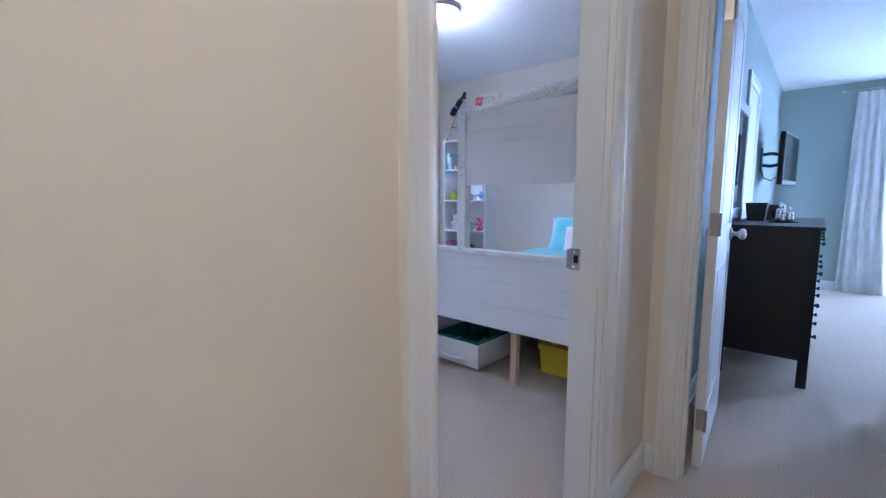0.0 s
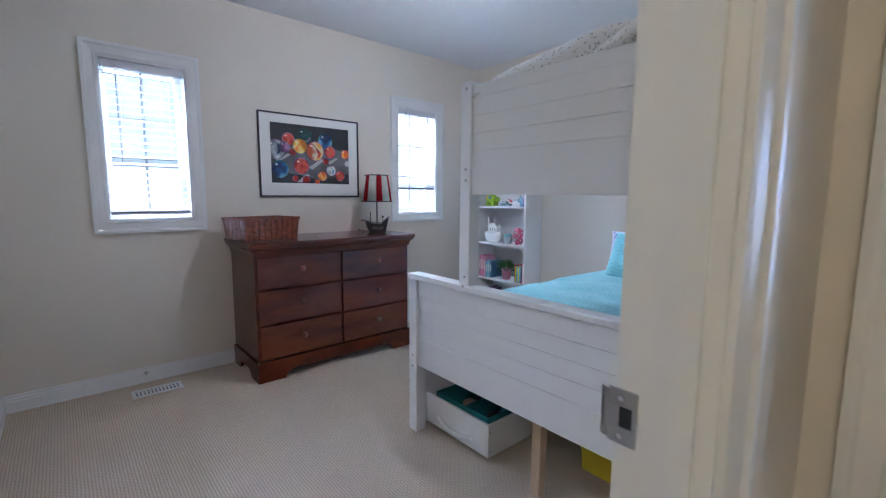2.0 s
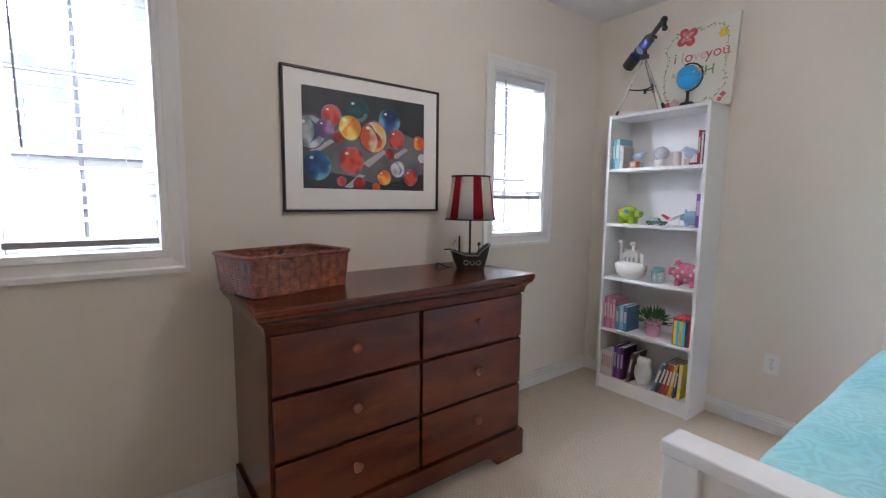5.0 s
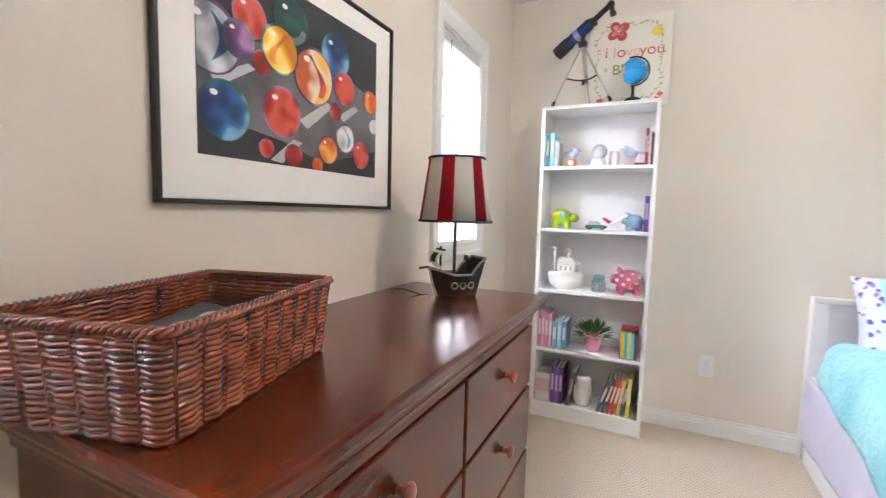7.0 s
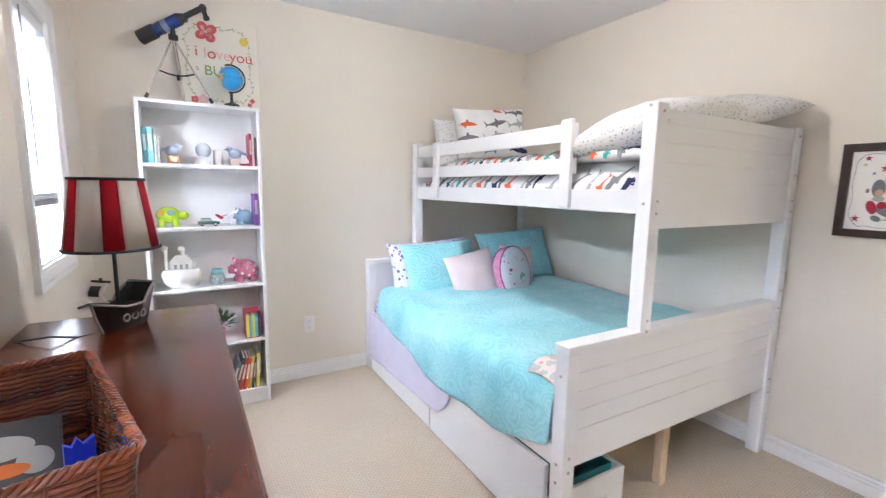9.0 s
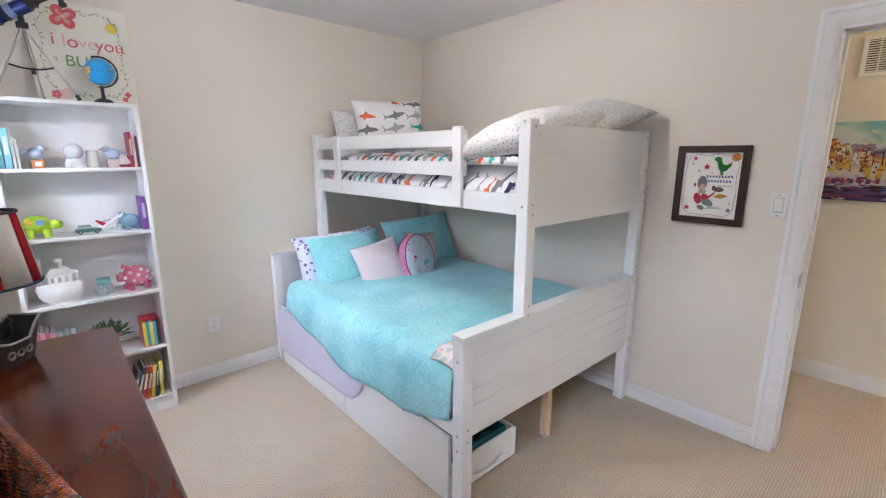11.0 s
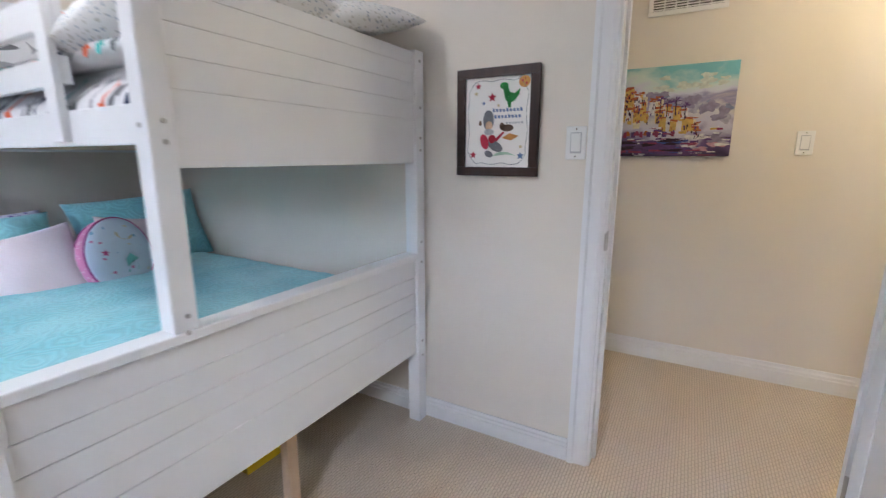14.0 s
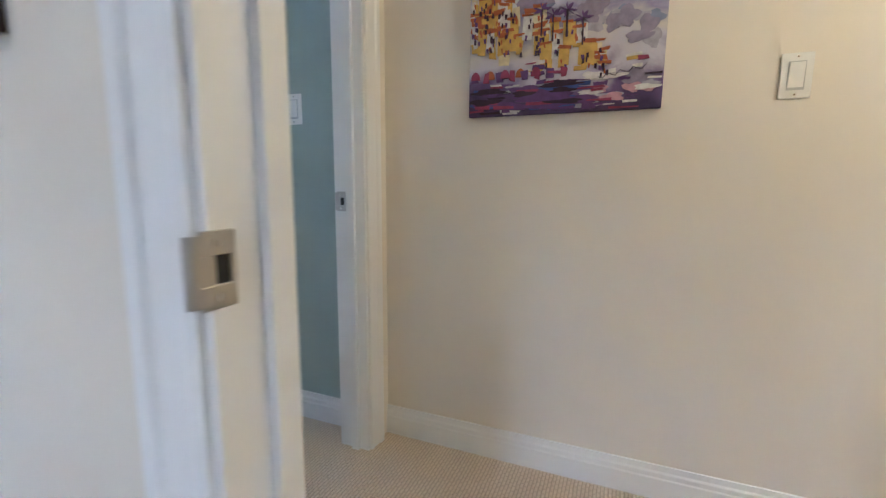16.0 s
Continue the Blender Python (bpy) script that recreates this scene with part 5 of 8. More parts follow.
        part("shade_panel", bm, RED if k % 2 else CREAM, l, "red cloth panel" if k % 2 else "cream cloth panel", True)
    for r, z in ((r0, z0), (r1, z1)):
        bm = bmesh.new()
        tube(bm, [(r * math.cos(a), r * math.sin(a), z) for a in [2 * math.pi * k / 40 for k in range(40)]], 0.0045, 6, True)
        part("shade_binding", bm, NAVY, l, "navy binding", True)
    bm = bmesh.new()
    for a in (0, 2.09, 4.19):
        tube(bm, [(0.01 * math.cos(a), 0.01 * math.sin(a), 0.438), (r1 * math.cos(a), r1 * math.sin(a), 0.448)], 0.0015, 5)
    cyl(bm, (0, 0, 0.27), (0, 0, 0.34), 0.014, seg=12)
    ball(bm, (0, 0, 0.375), 0.028, 0.028, 0.036)
    part("bulb_holder", bm, PLASTW, l)
    bm = bmesh.new()
    m = l.matrix_world.inverted()
    pts = [(-3.455, 3.405, 0.893), (-3.52, 3.36, 0.895), (-3.575, 3.33, 0.915), (-3.63, 3.36, 0.905), (-3.672, 3.40, 0.893)]
    tube(bm, [m @ Vector(p) for p in pts], 0.003, 6)
    part("cord", bm, BLACK, l, "black power cord", True)


ship_lamp()

# pictures
def flat_marks(parent, polys, plane, d0, d1, mat, name="mark", label=""):
    bm = bmesh.new()
    for p in polys:
        prism(bm, p, plane, d0, d1)
    return part(name, bm, mat, parent, label)


def picture_frame(o, plane, a0, a1, z0, z1, back, front, width, mat):
    for q in ((a0, a1, z1 - width, z1), (a0, a1, z0, z0 + width), (a0, a0 + width, z0 + width, z1 - width), (a1 - width, a1, z0 + width, z1 - width)):
        lo, hi = min(back, front), max(back, front)
        box_part("frame_bar", (lo, q[0], q[2], hi, q[1], q[3]), mat, o, "", 0.0015)


def marble_material(name, c0, c1, c2):
    m = bpy.data.materials.new(name)
    m.use_nodes = True
    n, l = m.node_tree.nodes, m.node_tree.links
    b = n["Principled BSDF"]
    co, w, r = n.new("ShaderNodeTexCoord"), n.new("ShaderNodeTexWave"), n.new("ShaderNodeValToRGB")
    w.inputs["Scale"].default_value, w.inputs["Distortion"].default_value, w.inputs["Detail"].default_value = 9, 7, 2.0
    w.inputs["Detail Scale"].default_value = 0.8
    l.new(co.outputs["Object"], w.inputs["Vector"])
    l.new(w.outputs["Fac"], r.inputs["Fac"])
    e = r.color_ramp.elements
    e[0].color, e[1].color = (*c0, 1), (*c2, 1)
    e[0].position, e[1].position = 0.1, 1.0
    x = e.new(0.72)
    x.color = (*c1, 1)
    l.new(r.outputs[0], b.inputs["Base Color"])
    b.inputs["Roughness"].default_value = 0.35
    return m


def marble_picture():
    o = thing("framed_picture", (XW, 2.596, 1.177), "black-framed print of coloured glass marbles with white mat", "picture")
    W, Hh = 0.802, 0.607
    picture_frame(o, "x", 0, W, 0, Hh, 0.0, 0.0195, 0.009, BLACK)
    box_part("mat", (0.002, 0.011, 0.011, 0.010, W - 0.011, Hh - 0.011), MATBOARD, o, "white mat board")
    a0, a1, b0, b1 = 0.0865, 0.713, 0.1025, 0.535
    BG = material("dark_print_ground", (0.035, 0.038, 0.042), 0.5, dark=0.6, scale=7, bump=0.0)
    PALE = material("pale_print_table", (0.19, 0.19, 0.20), 0.5, dark=0.25, scale=5, bump=0.0)
    box_part("print", (0.010, a0, b0, 0.0108, a1, b1), BG, o, "printed sheet")
    w, h = a1 - a0, b1 - b0
    def uv(u, v):
        return (a0 + u * w, b1 - v * h)
    flat_marks(o, [[uv(0, 0.42), uv(0.3, 0.36), uv(0.55, 0.40), uv(0.8, 0.36), uv(1, 0.44), uv(1, 0.80), uv(0.6, 0.95), uv(0.35, 0.86), uv(0, 0.80)]], "x", 0.0108, 0.0112, PALE, "print_table", "pale grey glass table")
    flat_marks(o, [[uv(0.05, 0.62), uv(0.2, 0.5), uv(0.23, 0.52), uv(0.08, 0.66)], [uv(0.45, 0.72), uv(0.62, 0.56), uv(0.66, 0.58), uv(0.5, 0.76)], [uv(0.3, 0.98), uv(0.42, 0.84), uv(0.47, 0.85), uv(0.36, 0.99)], [uv(0.7, 0.62), uv(0.82, 0.52), uv(0.85, 0.54), uv(0.74, 0.65)]], "x", 0.0112, 0.0116, LGREY, "light_streak", "pale light streak")
    SETS = {
        "red": ((0.16, 0.006, 0.006), (0.42, 0.018, 0.012), (0.62, 0.10, 0.06)),
        "blue": ((0.008, 0.02, 0.09), (0.03, 0.14, 0.34), (0.20, 0.42, 0.62)),
        "green": ((0.01, 0.05, 0.05), (0.02, 0.16, 0.13), (0.2, 0.4, 0.35)),
        "yellow": ((0.55, 0.18, 0.01), (0.80, 0.45, 0.02), (0.85, 0.70, 0.25)),
        "clear": ((0.16, 0.18, 0.20), (0.55, 0.58, 0.60), (0.75, 0.76, 0.75)),
        "swirl": ((0.50, 0.09, 0.02), (0.72, 0.68, 0.50), (0.80, 0.45, 0.06)),
        "orange": ((0.55, 0.06, 0.01), (0.78, 0.20, 0.02), (0.85, 0.42, 0.08)),
        "violet": ((0.05, 0.02, 0.09), (0.18, 0.06, 0.20), (0.4, 0.2, 0.4)),
    }
    mats = {k: marble_material(k + "_marble_print", *v) for k, v in SETS.items()}
    marks = [("clear", 0.05, 0.44, 0.135), ("red", 0.21, 0.26, 0.085), ("violet", 0.16, 0.40, 0.075), ("green", 0.41, 0.18, 0.105), ("yellow", 0.35, 0.36, 0.105),
             ("blue", 0.68, 0.24, 0.105), ("red", 0.26, 0.47, 0.05), ("swirl", 0.54, 0.43, 0.135), ("red", 0.74, 0.43, 0.085), ("orange", 0.95, 0.45, 0.065), ("blue", 0.10, 0.77, 0.115),
             ("red", 0.36, 0.70, 0.11), ("orange", 0.63, 0.86, 0.07), ("clear", 0.75, 0.76, 0.075), ("red", 0.87, 0.85, 0.075), ("red", 0.42, 0.94, 0.055), ("orange", 0.56, 0.97, 0.04), ("red", 0.68, 0.60, 0.045), ("clear", 0.98, 0.62, 0.045), ("red", 0.28, 0.92, 0.04)]
    for i, (k, u, v, r) in enumerate(marks):
        c = uv(u, v)
        pts = [(min(max(y, a0), a1), min(max(z, b0), b1)) for y, z in circle_points(c, r * w * 0.9, 28)]
        d = 0.0114 + 0.0003 * (i % 5)
        flat_marks(o, [pts], "x", 0.0108, d + 0.0004, mats["violet" if k in ("red", "clear", "swirl", "orange") else "green"], "printed_rim", "dark rim of a printed marble")
        pts = [(min(max(y, a0), a1), min(max(z, b0), b1)) for y, z in circle_points((c[0], c[1] - 0.02 * r * w), r * w * 0.82, 28)]
        flat_marks(o, [pts], "x", d + 0.0004, d + 0.0006, mats[k], "printed_marble", k + " printed marble")
        if r > 0.06:
            lo = (c[0] + r * w * 0.28, c[1] - r * w * 0.34)
            arc = [(c[0] + r * w * f * math.cos(a), c[1] + r * w * f * math.sin(a)) for f, span in ((0.78, range(0, 9)), (0.52, range(8, -1, -1))) for a in [radians(-100 + 11 * q) for q in span]]
            arc = [(min(max(y, a0), a1), min(max(z, b0), b1)) for y, z in arc]
            if k in ("blue", "green", "clear"):
                flat_marks(o, [arc], "x", d + 0.0006, d + 0.0008, mats["blue" if k == "blue" else "clear"], "light_band")
            swirl = [(c[0] + r * w * (0.55 * math.sin(3 * q / 9 + i)) * f, c[1] + r * w * (-0.6 + 1.2 * q / 9)) for f, span in ((1.0, range(10)), (0.45, range(9, -1, -1))) for q in span]
            swirl = [(min(max(y, a0), a1), min(max(z, b0), b1)) for y, z in swirl]
            if k in ("clear", "swirl", "yellow"):
                flat_marks(o, [swirl], "x", d + 0.0006, d + 0.0009, mats[{"clear": "blue", "swirl": "red", "yellow": "orange"}[k]], "glass_swirl")
            hl = (c[0] - r * w * 0.35, c[1] + r * w * 0.45)
            flat_marks(o, [circle_points(hl, r * w * 0.13, 10, squash=0.7)], "x", d + 0.0006, d + 0.0009, MATBOARD, "highlight_spot")
    g = box_part("glazing", (0.016, 0.012, 0.012, 0.018, W - 0.012, Hh - 0.012), CLEAR, o, "clear picture glass")
    g.visible_shadow = False


marble_picture()


def stitched_picture():
    y0, y1, z0, z1 = 2.267, 2.602, 1.150, 1.554
    o = thing("framed_picture", (XE, y0, z0), "dark brown framed nursery needlework with stars and small figures", "picture")
    W, Hh = y1 - y0, z1 - z0
    picture_frame(o, "x", 0, W, 0, Hh, 0.0, -0.022, 0.034, DARKF)
    box_part("cloth", (-0.010, 0.034, 0.034, -0.003, W - 0.034, Hh - 0.034), MATBOARD, o, "white needlework cloth")
    C = {k: material(k + "_stitching", v, 0.9, dark=0.8, scale=60, bump=0.4, fine=500) for k, v in dict(red=(0.45, 0.03, 0.06), blue=(0.12, 0.2, 0.38), green=(0.04, 0.28, 0.06), grey=(0.22, 0.23, 0.25), tan=(0.62, 0.42, 0.28), orange=(0.62, 0.30, 0.08), mint=(0.42, 0.60, 0.45), sand=(0.66, 0.56, 0.34), silver=(0.45, 0.46, 0.48), brown=(0.20, 0.13, 0.09)).items()}
    w, h = W - 0.068, Hh - 0.068
    def uv(u, v):
        return (0.034 + (1 - u) * w, 0.034 + (1 - v) * h)
    def mk(k, polys, d=0.0012, nm="stitched_shape"):
        flat_marks(o, polys, "x", -0.010, -0.010 - d, C[k], nm, k + " stitching")
    def oval(u, v, ru, rv, tilt=0.0, n=16):
        c = uv(u, v)
        return [(c[0] + ru * math.cos(q) * math.cos(tilt) - rv * math.sin(q) * math.sin(tilt), c[1] + ru * math.cos(q) * math.sin(tilt) + rv * math.sin(q) * math.cos(tilt)) for q in [2 * math.pi * i / n for i in range(n)]]
    mk("red", [star_points(uv(0.20, 0.09), 0.013), star_points(uv(0.42, 0.22), 0.018), star_points(uv(0.13, 0.86), 0.016)], nm="stitched_star")
    mk("blue", [star_points(uv(0.29, 0.28), 0.008), star_points(uv(0.87, 0.87), 0.015)], nm="stitched_star")
    mk("sand", [star_points(uv(0.17, 0.17), 0.010), star_points(uv(0.52, 0.31), 0.007), star_points(uv(0.87, 0.77), 0.009)], nm="stitched_star")
    # green creature
    mk("green", [oval(0.60, 0.10, 0.017, 0.012), oval(0.70, 0.23, 0.022, 0.018), [uv(0.58, 0.12), uv(0.66, 0.11), uv(0.70, 0.20), uv(0.62, 0.24)], [uv(0.74, 0.20), uv(0.84, 0.14), uv(0.83, 0.20), uv(0.76, 0.27)], [uv(0.65, 0.26), uv(0.71, 0.27), uv(0.71, 0.34), uv(0.67, 0.34)]], nm="stitched_creature")
    mk("orange", [oval(0.90, 0.07, 0.022, 0.021)])
    mk("red", [oval(0.87, 0.06, 0.004, 0.004), oval(0.93, 0.09, 0.004, 0.004), oval(0.91, 0.04, 0.003, 0.003)], 0.0017, "stitched_spot")
    # hooded shape astride a grey one
    mk("grey", [oval(0.37, 0.47, 0.023, 0.038), oval(0.48, 0.76, 0.034, 0.018, 0.5), oval(0.38, 0.85, 0.018, 0.012, 0.4)], 0.0011)
    mk("tan", [oval(0.38, 0.53, 0.015, 0.017)], 0.0017)
    mk("silver", [oval(0.38, 0.60, 0.020, 0.012)], 0.0019)
    mk("red", [oval(0.31, 0.71, 0.017, 0.030, -0.3), oval(0.43, 0.68, 0.016, 0.016)], 0.0014)
    mk("brown", [oval(0.66, 0.56, 0.026, 0.013), oval(0.58, 0.54, 0.009, 0.014), oval(0.24, 0.50, 0.006, 0.010)], 0.0013)
    mk("orange", [[uv(0.58, 0.67), uv(0.70, 0.62), uv(0.84, 0.65), uv(0.72, 0.70)]], 0.0012)
    mk("red", [[uv(0.46, 0.69), uv(0.60, 0.60), uv(0.62, 0.61), uv(0.50, 0.71)]], 0.0018, "stitched_strap")
    mk("mint", [[uv(0.42, 0.875), uv(0.55, 0.825), uv(0.68, 0.83), uv(0.80, 0.87), uv(0.66, 0.855)]], 0.0008)
    for v, u0, k in ((0.365, 0.43, 9), (0.435, 0.46, 8)):
        mk("blue", [[uv(u0 + 0.052 * i, v - 0.016 - 0.012 * (i % 4 == 0)), uv(u0 + 0.032 + 0.052 * i, v - 0.016), uv(u0 + 0.036 + 0.052 * i, v + 0.016), uv(u0 + 0.004 + 0.052 * i, v + 0.016)] for i in range(k)], 0.0008, "stitched_line")
    mk("silver", [[uv(0.64 + 0.045 * i, 0.495), uv(0.67 + 0.045 * i, 0.495), uv(0.67 + 0.045 * i, 0.515), uv(0.64 + 0.045 * i, 0.515)] for i in range(6)], 0.0006, "stitched_line")
    bm = bmesh.new()
    loop = []
    for i in range(60):
        a = 2 * math.pi * i / 60
        u = 0.5 + 0.45 * max(-1, min(1, 1.25 * math.cos(a))) + 0.012 * math.sin(a * 9)
        v = 0.5 + 0.46 * max(-1, min(1, 1.25 * math.sin(a))) + 0.010 * math.cos(a * 11)
        y, z = uv(u, v)
        loop.append((-0.0105, y, z))
    tube(bm, loop, 0.0011, 5, True)
    part("stitched_border", bm, C["grey"], o, "wavy grey stitched border")
    g = box_part("glazing", (-0.0175, 0.033, 0.033, -0.0165, W - 0.033, Hh - 0.033), CLEAR, o, "clear picture glass")
    g.visible_shadow = False


stitched_picture()


def canvas_painting():
    y0, y1, z0, z1 = 1.596, 2.181, 1.227, 1.710
    o = thing("canvas_painting", (XHALL, y0, z0), "unframed canvas of a sunlit harbour town in loose watercolour", "painting")
    W, Hh = y1 - y0, z1 - z0
    m = bpy.data.materials.new("watercolour_sky")
    m.use_nodes = True
    n, l = m.node_tree.nodes, m.node_tree.links
    co, mp, ns, sep = n.new("ShaderNodeTexCoord"), n.new("ShaderNodeMapping"), n.new("ShaderNodeTexNoise"), n.new("ShaderNodeSeparateXYZ")
    mp.inputs["Scale"].default_value = (1, 1.0, 1.6)
    ns.inputs["Scale"].default_value, ns.inputs["Detail"].default_value, ns.inputs["Distortion"].default_value = 5, 6, 0.5
    l.new(co.outputs["Object"], mp.inputs["Vector"])
    l.new(mp.outputs[0], ns.inputs["Vector"])
    l.new(co.outputs["Object"], sep.inputs[0])
    ad = n.new("ShaderNodeMath")
    ad.operation = "MULTIPLY_ADD"
    ad.inputs[1].default_value = 1.7
    l.new(sep.outputs["Z"], ad.inputs[0])
    sb = n.new("ShaderNodeMath")
    sb.operation = "MULTIPLY_ADD"
    sb.inputs[1].default_value, sb.inputs[2].default_value = 0.6, -0.27
    l.new(ns.outputs["Fac"], sb.inputs[0])
    l.new(sb.outputs[0], ad.inputs[2])
    r = n.new("ShaderNodeValToRGB")
    l.new(ad.outputs[0], r.inputs["Fac"])
    e = r.color_ramp.elements
    stops = [(0.0, (0.05, 0.03, 0.09)), (0.16, (0.16, 0.10, 0.24)), (0.28, (0.55, 0.52, 0.60)), (0.42, (0.62, 0.58, 0.52)), (0.52, (0.28, 0.25, 0.40)), (0.60, (0.58, 0.58, 0.66)), (0.68, (0.56, 0.66, 0.58)), (0.80, (0.20, 0.46, 0.50))]
    while len(e) < len(stops):
        e.new(0.5)
    for i, (p, c) in enumerate(stops):
        e[i].position, e[i].color = p, (*c, 1)
    b = n["Principled BSDF"]
    l.new(r.outputs[0], b.inputs["Base Color"])
    b.inputs["Roughness"].default_value = 0.8
    box_part("canvas", (-0.020, 0, 0, -0.001, W, Hh), m, o, "", 0.002)
    rnd = random.Random(7)
    pal = {k: material(k + "_watercolour", v, 0.8, dark=0.7, scale=40, bump=0.1) for k, v in dict(ochre=(0.66, 0.42, 0.10), cream=(0.74, 0.66, 0.42), rust=(0.45, 0.13, 0.05), violet=(0.13, 0.06, 0.20), plum=(0.30, 0.05, 0.12), white=(0.74, 0.72, 0.68), pale=(0.62, 0.66, 0.56), mauve=(0.30, 0.26, 0.36), lilac=(0.45, 0.42, 0.50), slate=(0.24, 0.27, 0.40), pink=(0.55, 0.30, 0.36), blue=(0.06, 0.10, 0.32), dark=(0.04, 0.02, 0.05)).items()}
    polys = {k: [] for k in ("pale", "slate", "lilac", "mauve", "pink", "cream", "ochre", "white", "rust", "blue", "violet", "plum", "dark")}
    def uv(u, v):
        return (W * (1 - u), Hh * (1 - v))
    def quad(k, u0, v0, u1, v1, j=0.008):
        polys[k].append([uv(min(max(u + rnd.uniform(-j, j), 0.004), 0.996), min(max(v + rnd.uniform(-j, j), 0.004), 0.996)) for u, v in ((u0, v0), (u1, v0), (u1, v1), (u0, v1))])
    for i in range(64):          # houses, climbing to the viewer's left of the harbour
        u = rnd.random() ** 1.7 * 0.70
        top = 0.18 + 0.46 * u + rnd.uniform(0, 0.24)
        quad(rnd.choice(("ochre", "cream", "cream", "ochre", "white")), u, top, u + rnd.uniform(0.03, 0.07), min(0.72, top + rnd.uniform(0.10, 0.2)))
        if rnd.random() < 0.75:
            quad("rust", u - 0.004, top - 0.02, u + 0.055, top)
        for _ in range(2):
            uu, vv = u + rnd.uniform(0.005, 0.045), top + rnd.uniform(0.03, 0.12)
            quad(rnd.choice(("violet", "rust", "dark")), uu, vv, uu + 0.010, vv + 0.028, 0.003)
    for i in range(8):
        u = 0.02 + 0.07 * i
        quad("plum" if i % 2 else "violet", u, 0.72, u + 0.035, 0.78)
    for i in range(46):
        u, v = rnd.uniform(0, 0.95), rnd.uniform(0.78, 0.985)
        quad(rnd.choice(("violet", "dark", "violet", "plum", "white", "blue")), u, v, min(0.99, u + rnd.uniform(0.04, 0.14)), v + rnd.uniform(0.008, 0.02), 0.006)
    for i in range(16):
        u, v = rnd.uniform(0.3, 0.97), rnd.uniform(0.64, 0.76)
        quad(rnd.choice(("white", "plum", "violet", "ochre", "white")), u, v, min(0.99, u + rnd.uniform(0.03, 0.09)), v + 0.018)
    def blob(k, u, v, ru, rv):
        ph = rnd.uniform(0, 6.28)
        pts = []
        for i in range(16):
            a = 2 * math.pi * i / 16
            f = 1 + 0.22 * math.sin(3 * a + ph) + 0.12 * math.sin(5 * a + 2 * ph)
            pts.append(uv(min(max(u + ru * f * math.cos(a), 0.004), 0.996), min(max(v + rv * f * math.sin(a), 0.004), 0.996)))
        polys[k].append(pts)
    for i in range(26):          # clouds over the harbour
        t = i / 25
        blob(("mauve", "lilac", "mauve", "slate")[i % 4], 0.34 + 0.62 * t + rnd.uniform(-0.04, 0.04), 0.34 + 0.20 * t + rnd.uniform(-0.07, 0.07), rnd.uniform(0.03, 0.065), rnd.uniform(0.025, 0.055))
    for i in range(12):
        blob("pale", rnd.uniform(0.15, 0.95), rnd.uniform(0.12, 0.30), rnd.uniform(0.03, 0.07), rnd.uniform(0.015, 0.035))
    for i in range(26):          # deep water under the quay
        blob(("dark", "violet", "blue", "violet")[i % 4], rnd.uniform(0.06, 0.62), rnd.uniform(0.82, 0.96), rnd.uniform(0.05, 0.11), rnd.uniform(0.012, 0.026))
    for i in range(12):          # pale water
        blob(("white", "lilac", "pink")[i % 3], rnd.uniform(0.62, 0.97), rnd.uniform(0.78, 0.97), rnd.uniform(0.04, 0.08), rnd.uniform(0.012, 0.028))
    blob("mauve", 0.88, 0.81, 0.06, 0.045)
    for i in range(5):           # arches of the quay
        u = 0.04 + 0.085 * i
        polys["rust" if i % 2 else "plum"].append([uv(u + 0.026 * math.cos(math.pi * q / 8), 0.76 - 0.055 * math.sin(math.pi * q / 8)) for q in range(9)])
    for c in ((0.46, 0.40), (0.53, 0.38), (0.61, 0.44), (0.40, 0.36)):   # palms
        for k in range(7):
            a = 2 * math.pi * k / 7 + rnd.uniform(-0.2, 0.2)
            p, q = uv(*c), uv(c[0] + 0.05 * math.cos(a), c[1] + 0.045 * math.sin(a))
            polys["violet"].append([p, ((p[0] + q[0]) / 2 + 0.004, (p[1] + q[1]) / 2 + 0.004), q, ((p[0] + q[0]) / 2 - 0.004, (p[1] + q[1]) / 2 - 0.004)])
        quad("dark", c[0] - 0.003, c[1], c[0] + 0.004, c[1] + 0.16, 0.002)
    for i, (k, ps) in enumerate(polys.items()):
        d = 0.0204 + 0.0005 * i
        for j, ps_one in enumerate(ps):
            flat_marks(o, [ps_one], "x", -0.0195, -d - 0.000004 * j, pal[k], "brush_stroke")
    bm = bmesh.new()
    pts = [(-0.0272, *uv(0.70 + 0.02 * i, 0.80 + 0.015 * math.sin(i * 2.1) - 0.004 * i)) for i in range(12)]
    tube(bm, pts, 0.0012, 5)
    part("signature_stroke", bm, pal["dark"], o, "dark signature scrawl")


canvas_painting()

# wall plates, grilles and small fixtures
def switch_plate(m, label):
    s = new("light_switch")
    s.matrix_world = m
    tagged(s, label, "light switch", "light switches")
    box_part("cover_plate", (-0.036, -0.006, -0.058, 0.036, 0, 0.058), PLASTW, s, "", 0.003)
    bm = bmesh.new()
    prism(bm, [(-0.0065, -0.033), (-0.0125, 0.033), (-0.005, 0.033), (-0.005, -0.033)], "x", -0.0165, 0.0165)
    part("rocker", bm, PLASTW, s)
    # grey slab colours in the shade that falls round the rocker
    box_part("rocker_gap_shade", (-0.0195, -0.0068, -0.0365, 0.0195, -0.0055, 0.0365), LGREY, s, "grey slab painting the shade in the gap round the rocker")
    for z in (-0.048, 0.048):
        bm = bmesh.new()
        cyl(bm, (0, -0.0072, z), (0, -0.005, z), 0.003, seg=8)
        part("screw", bm, CHROME, s)


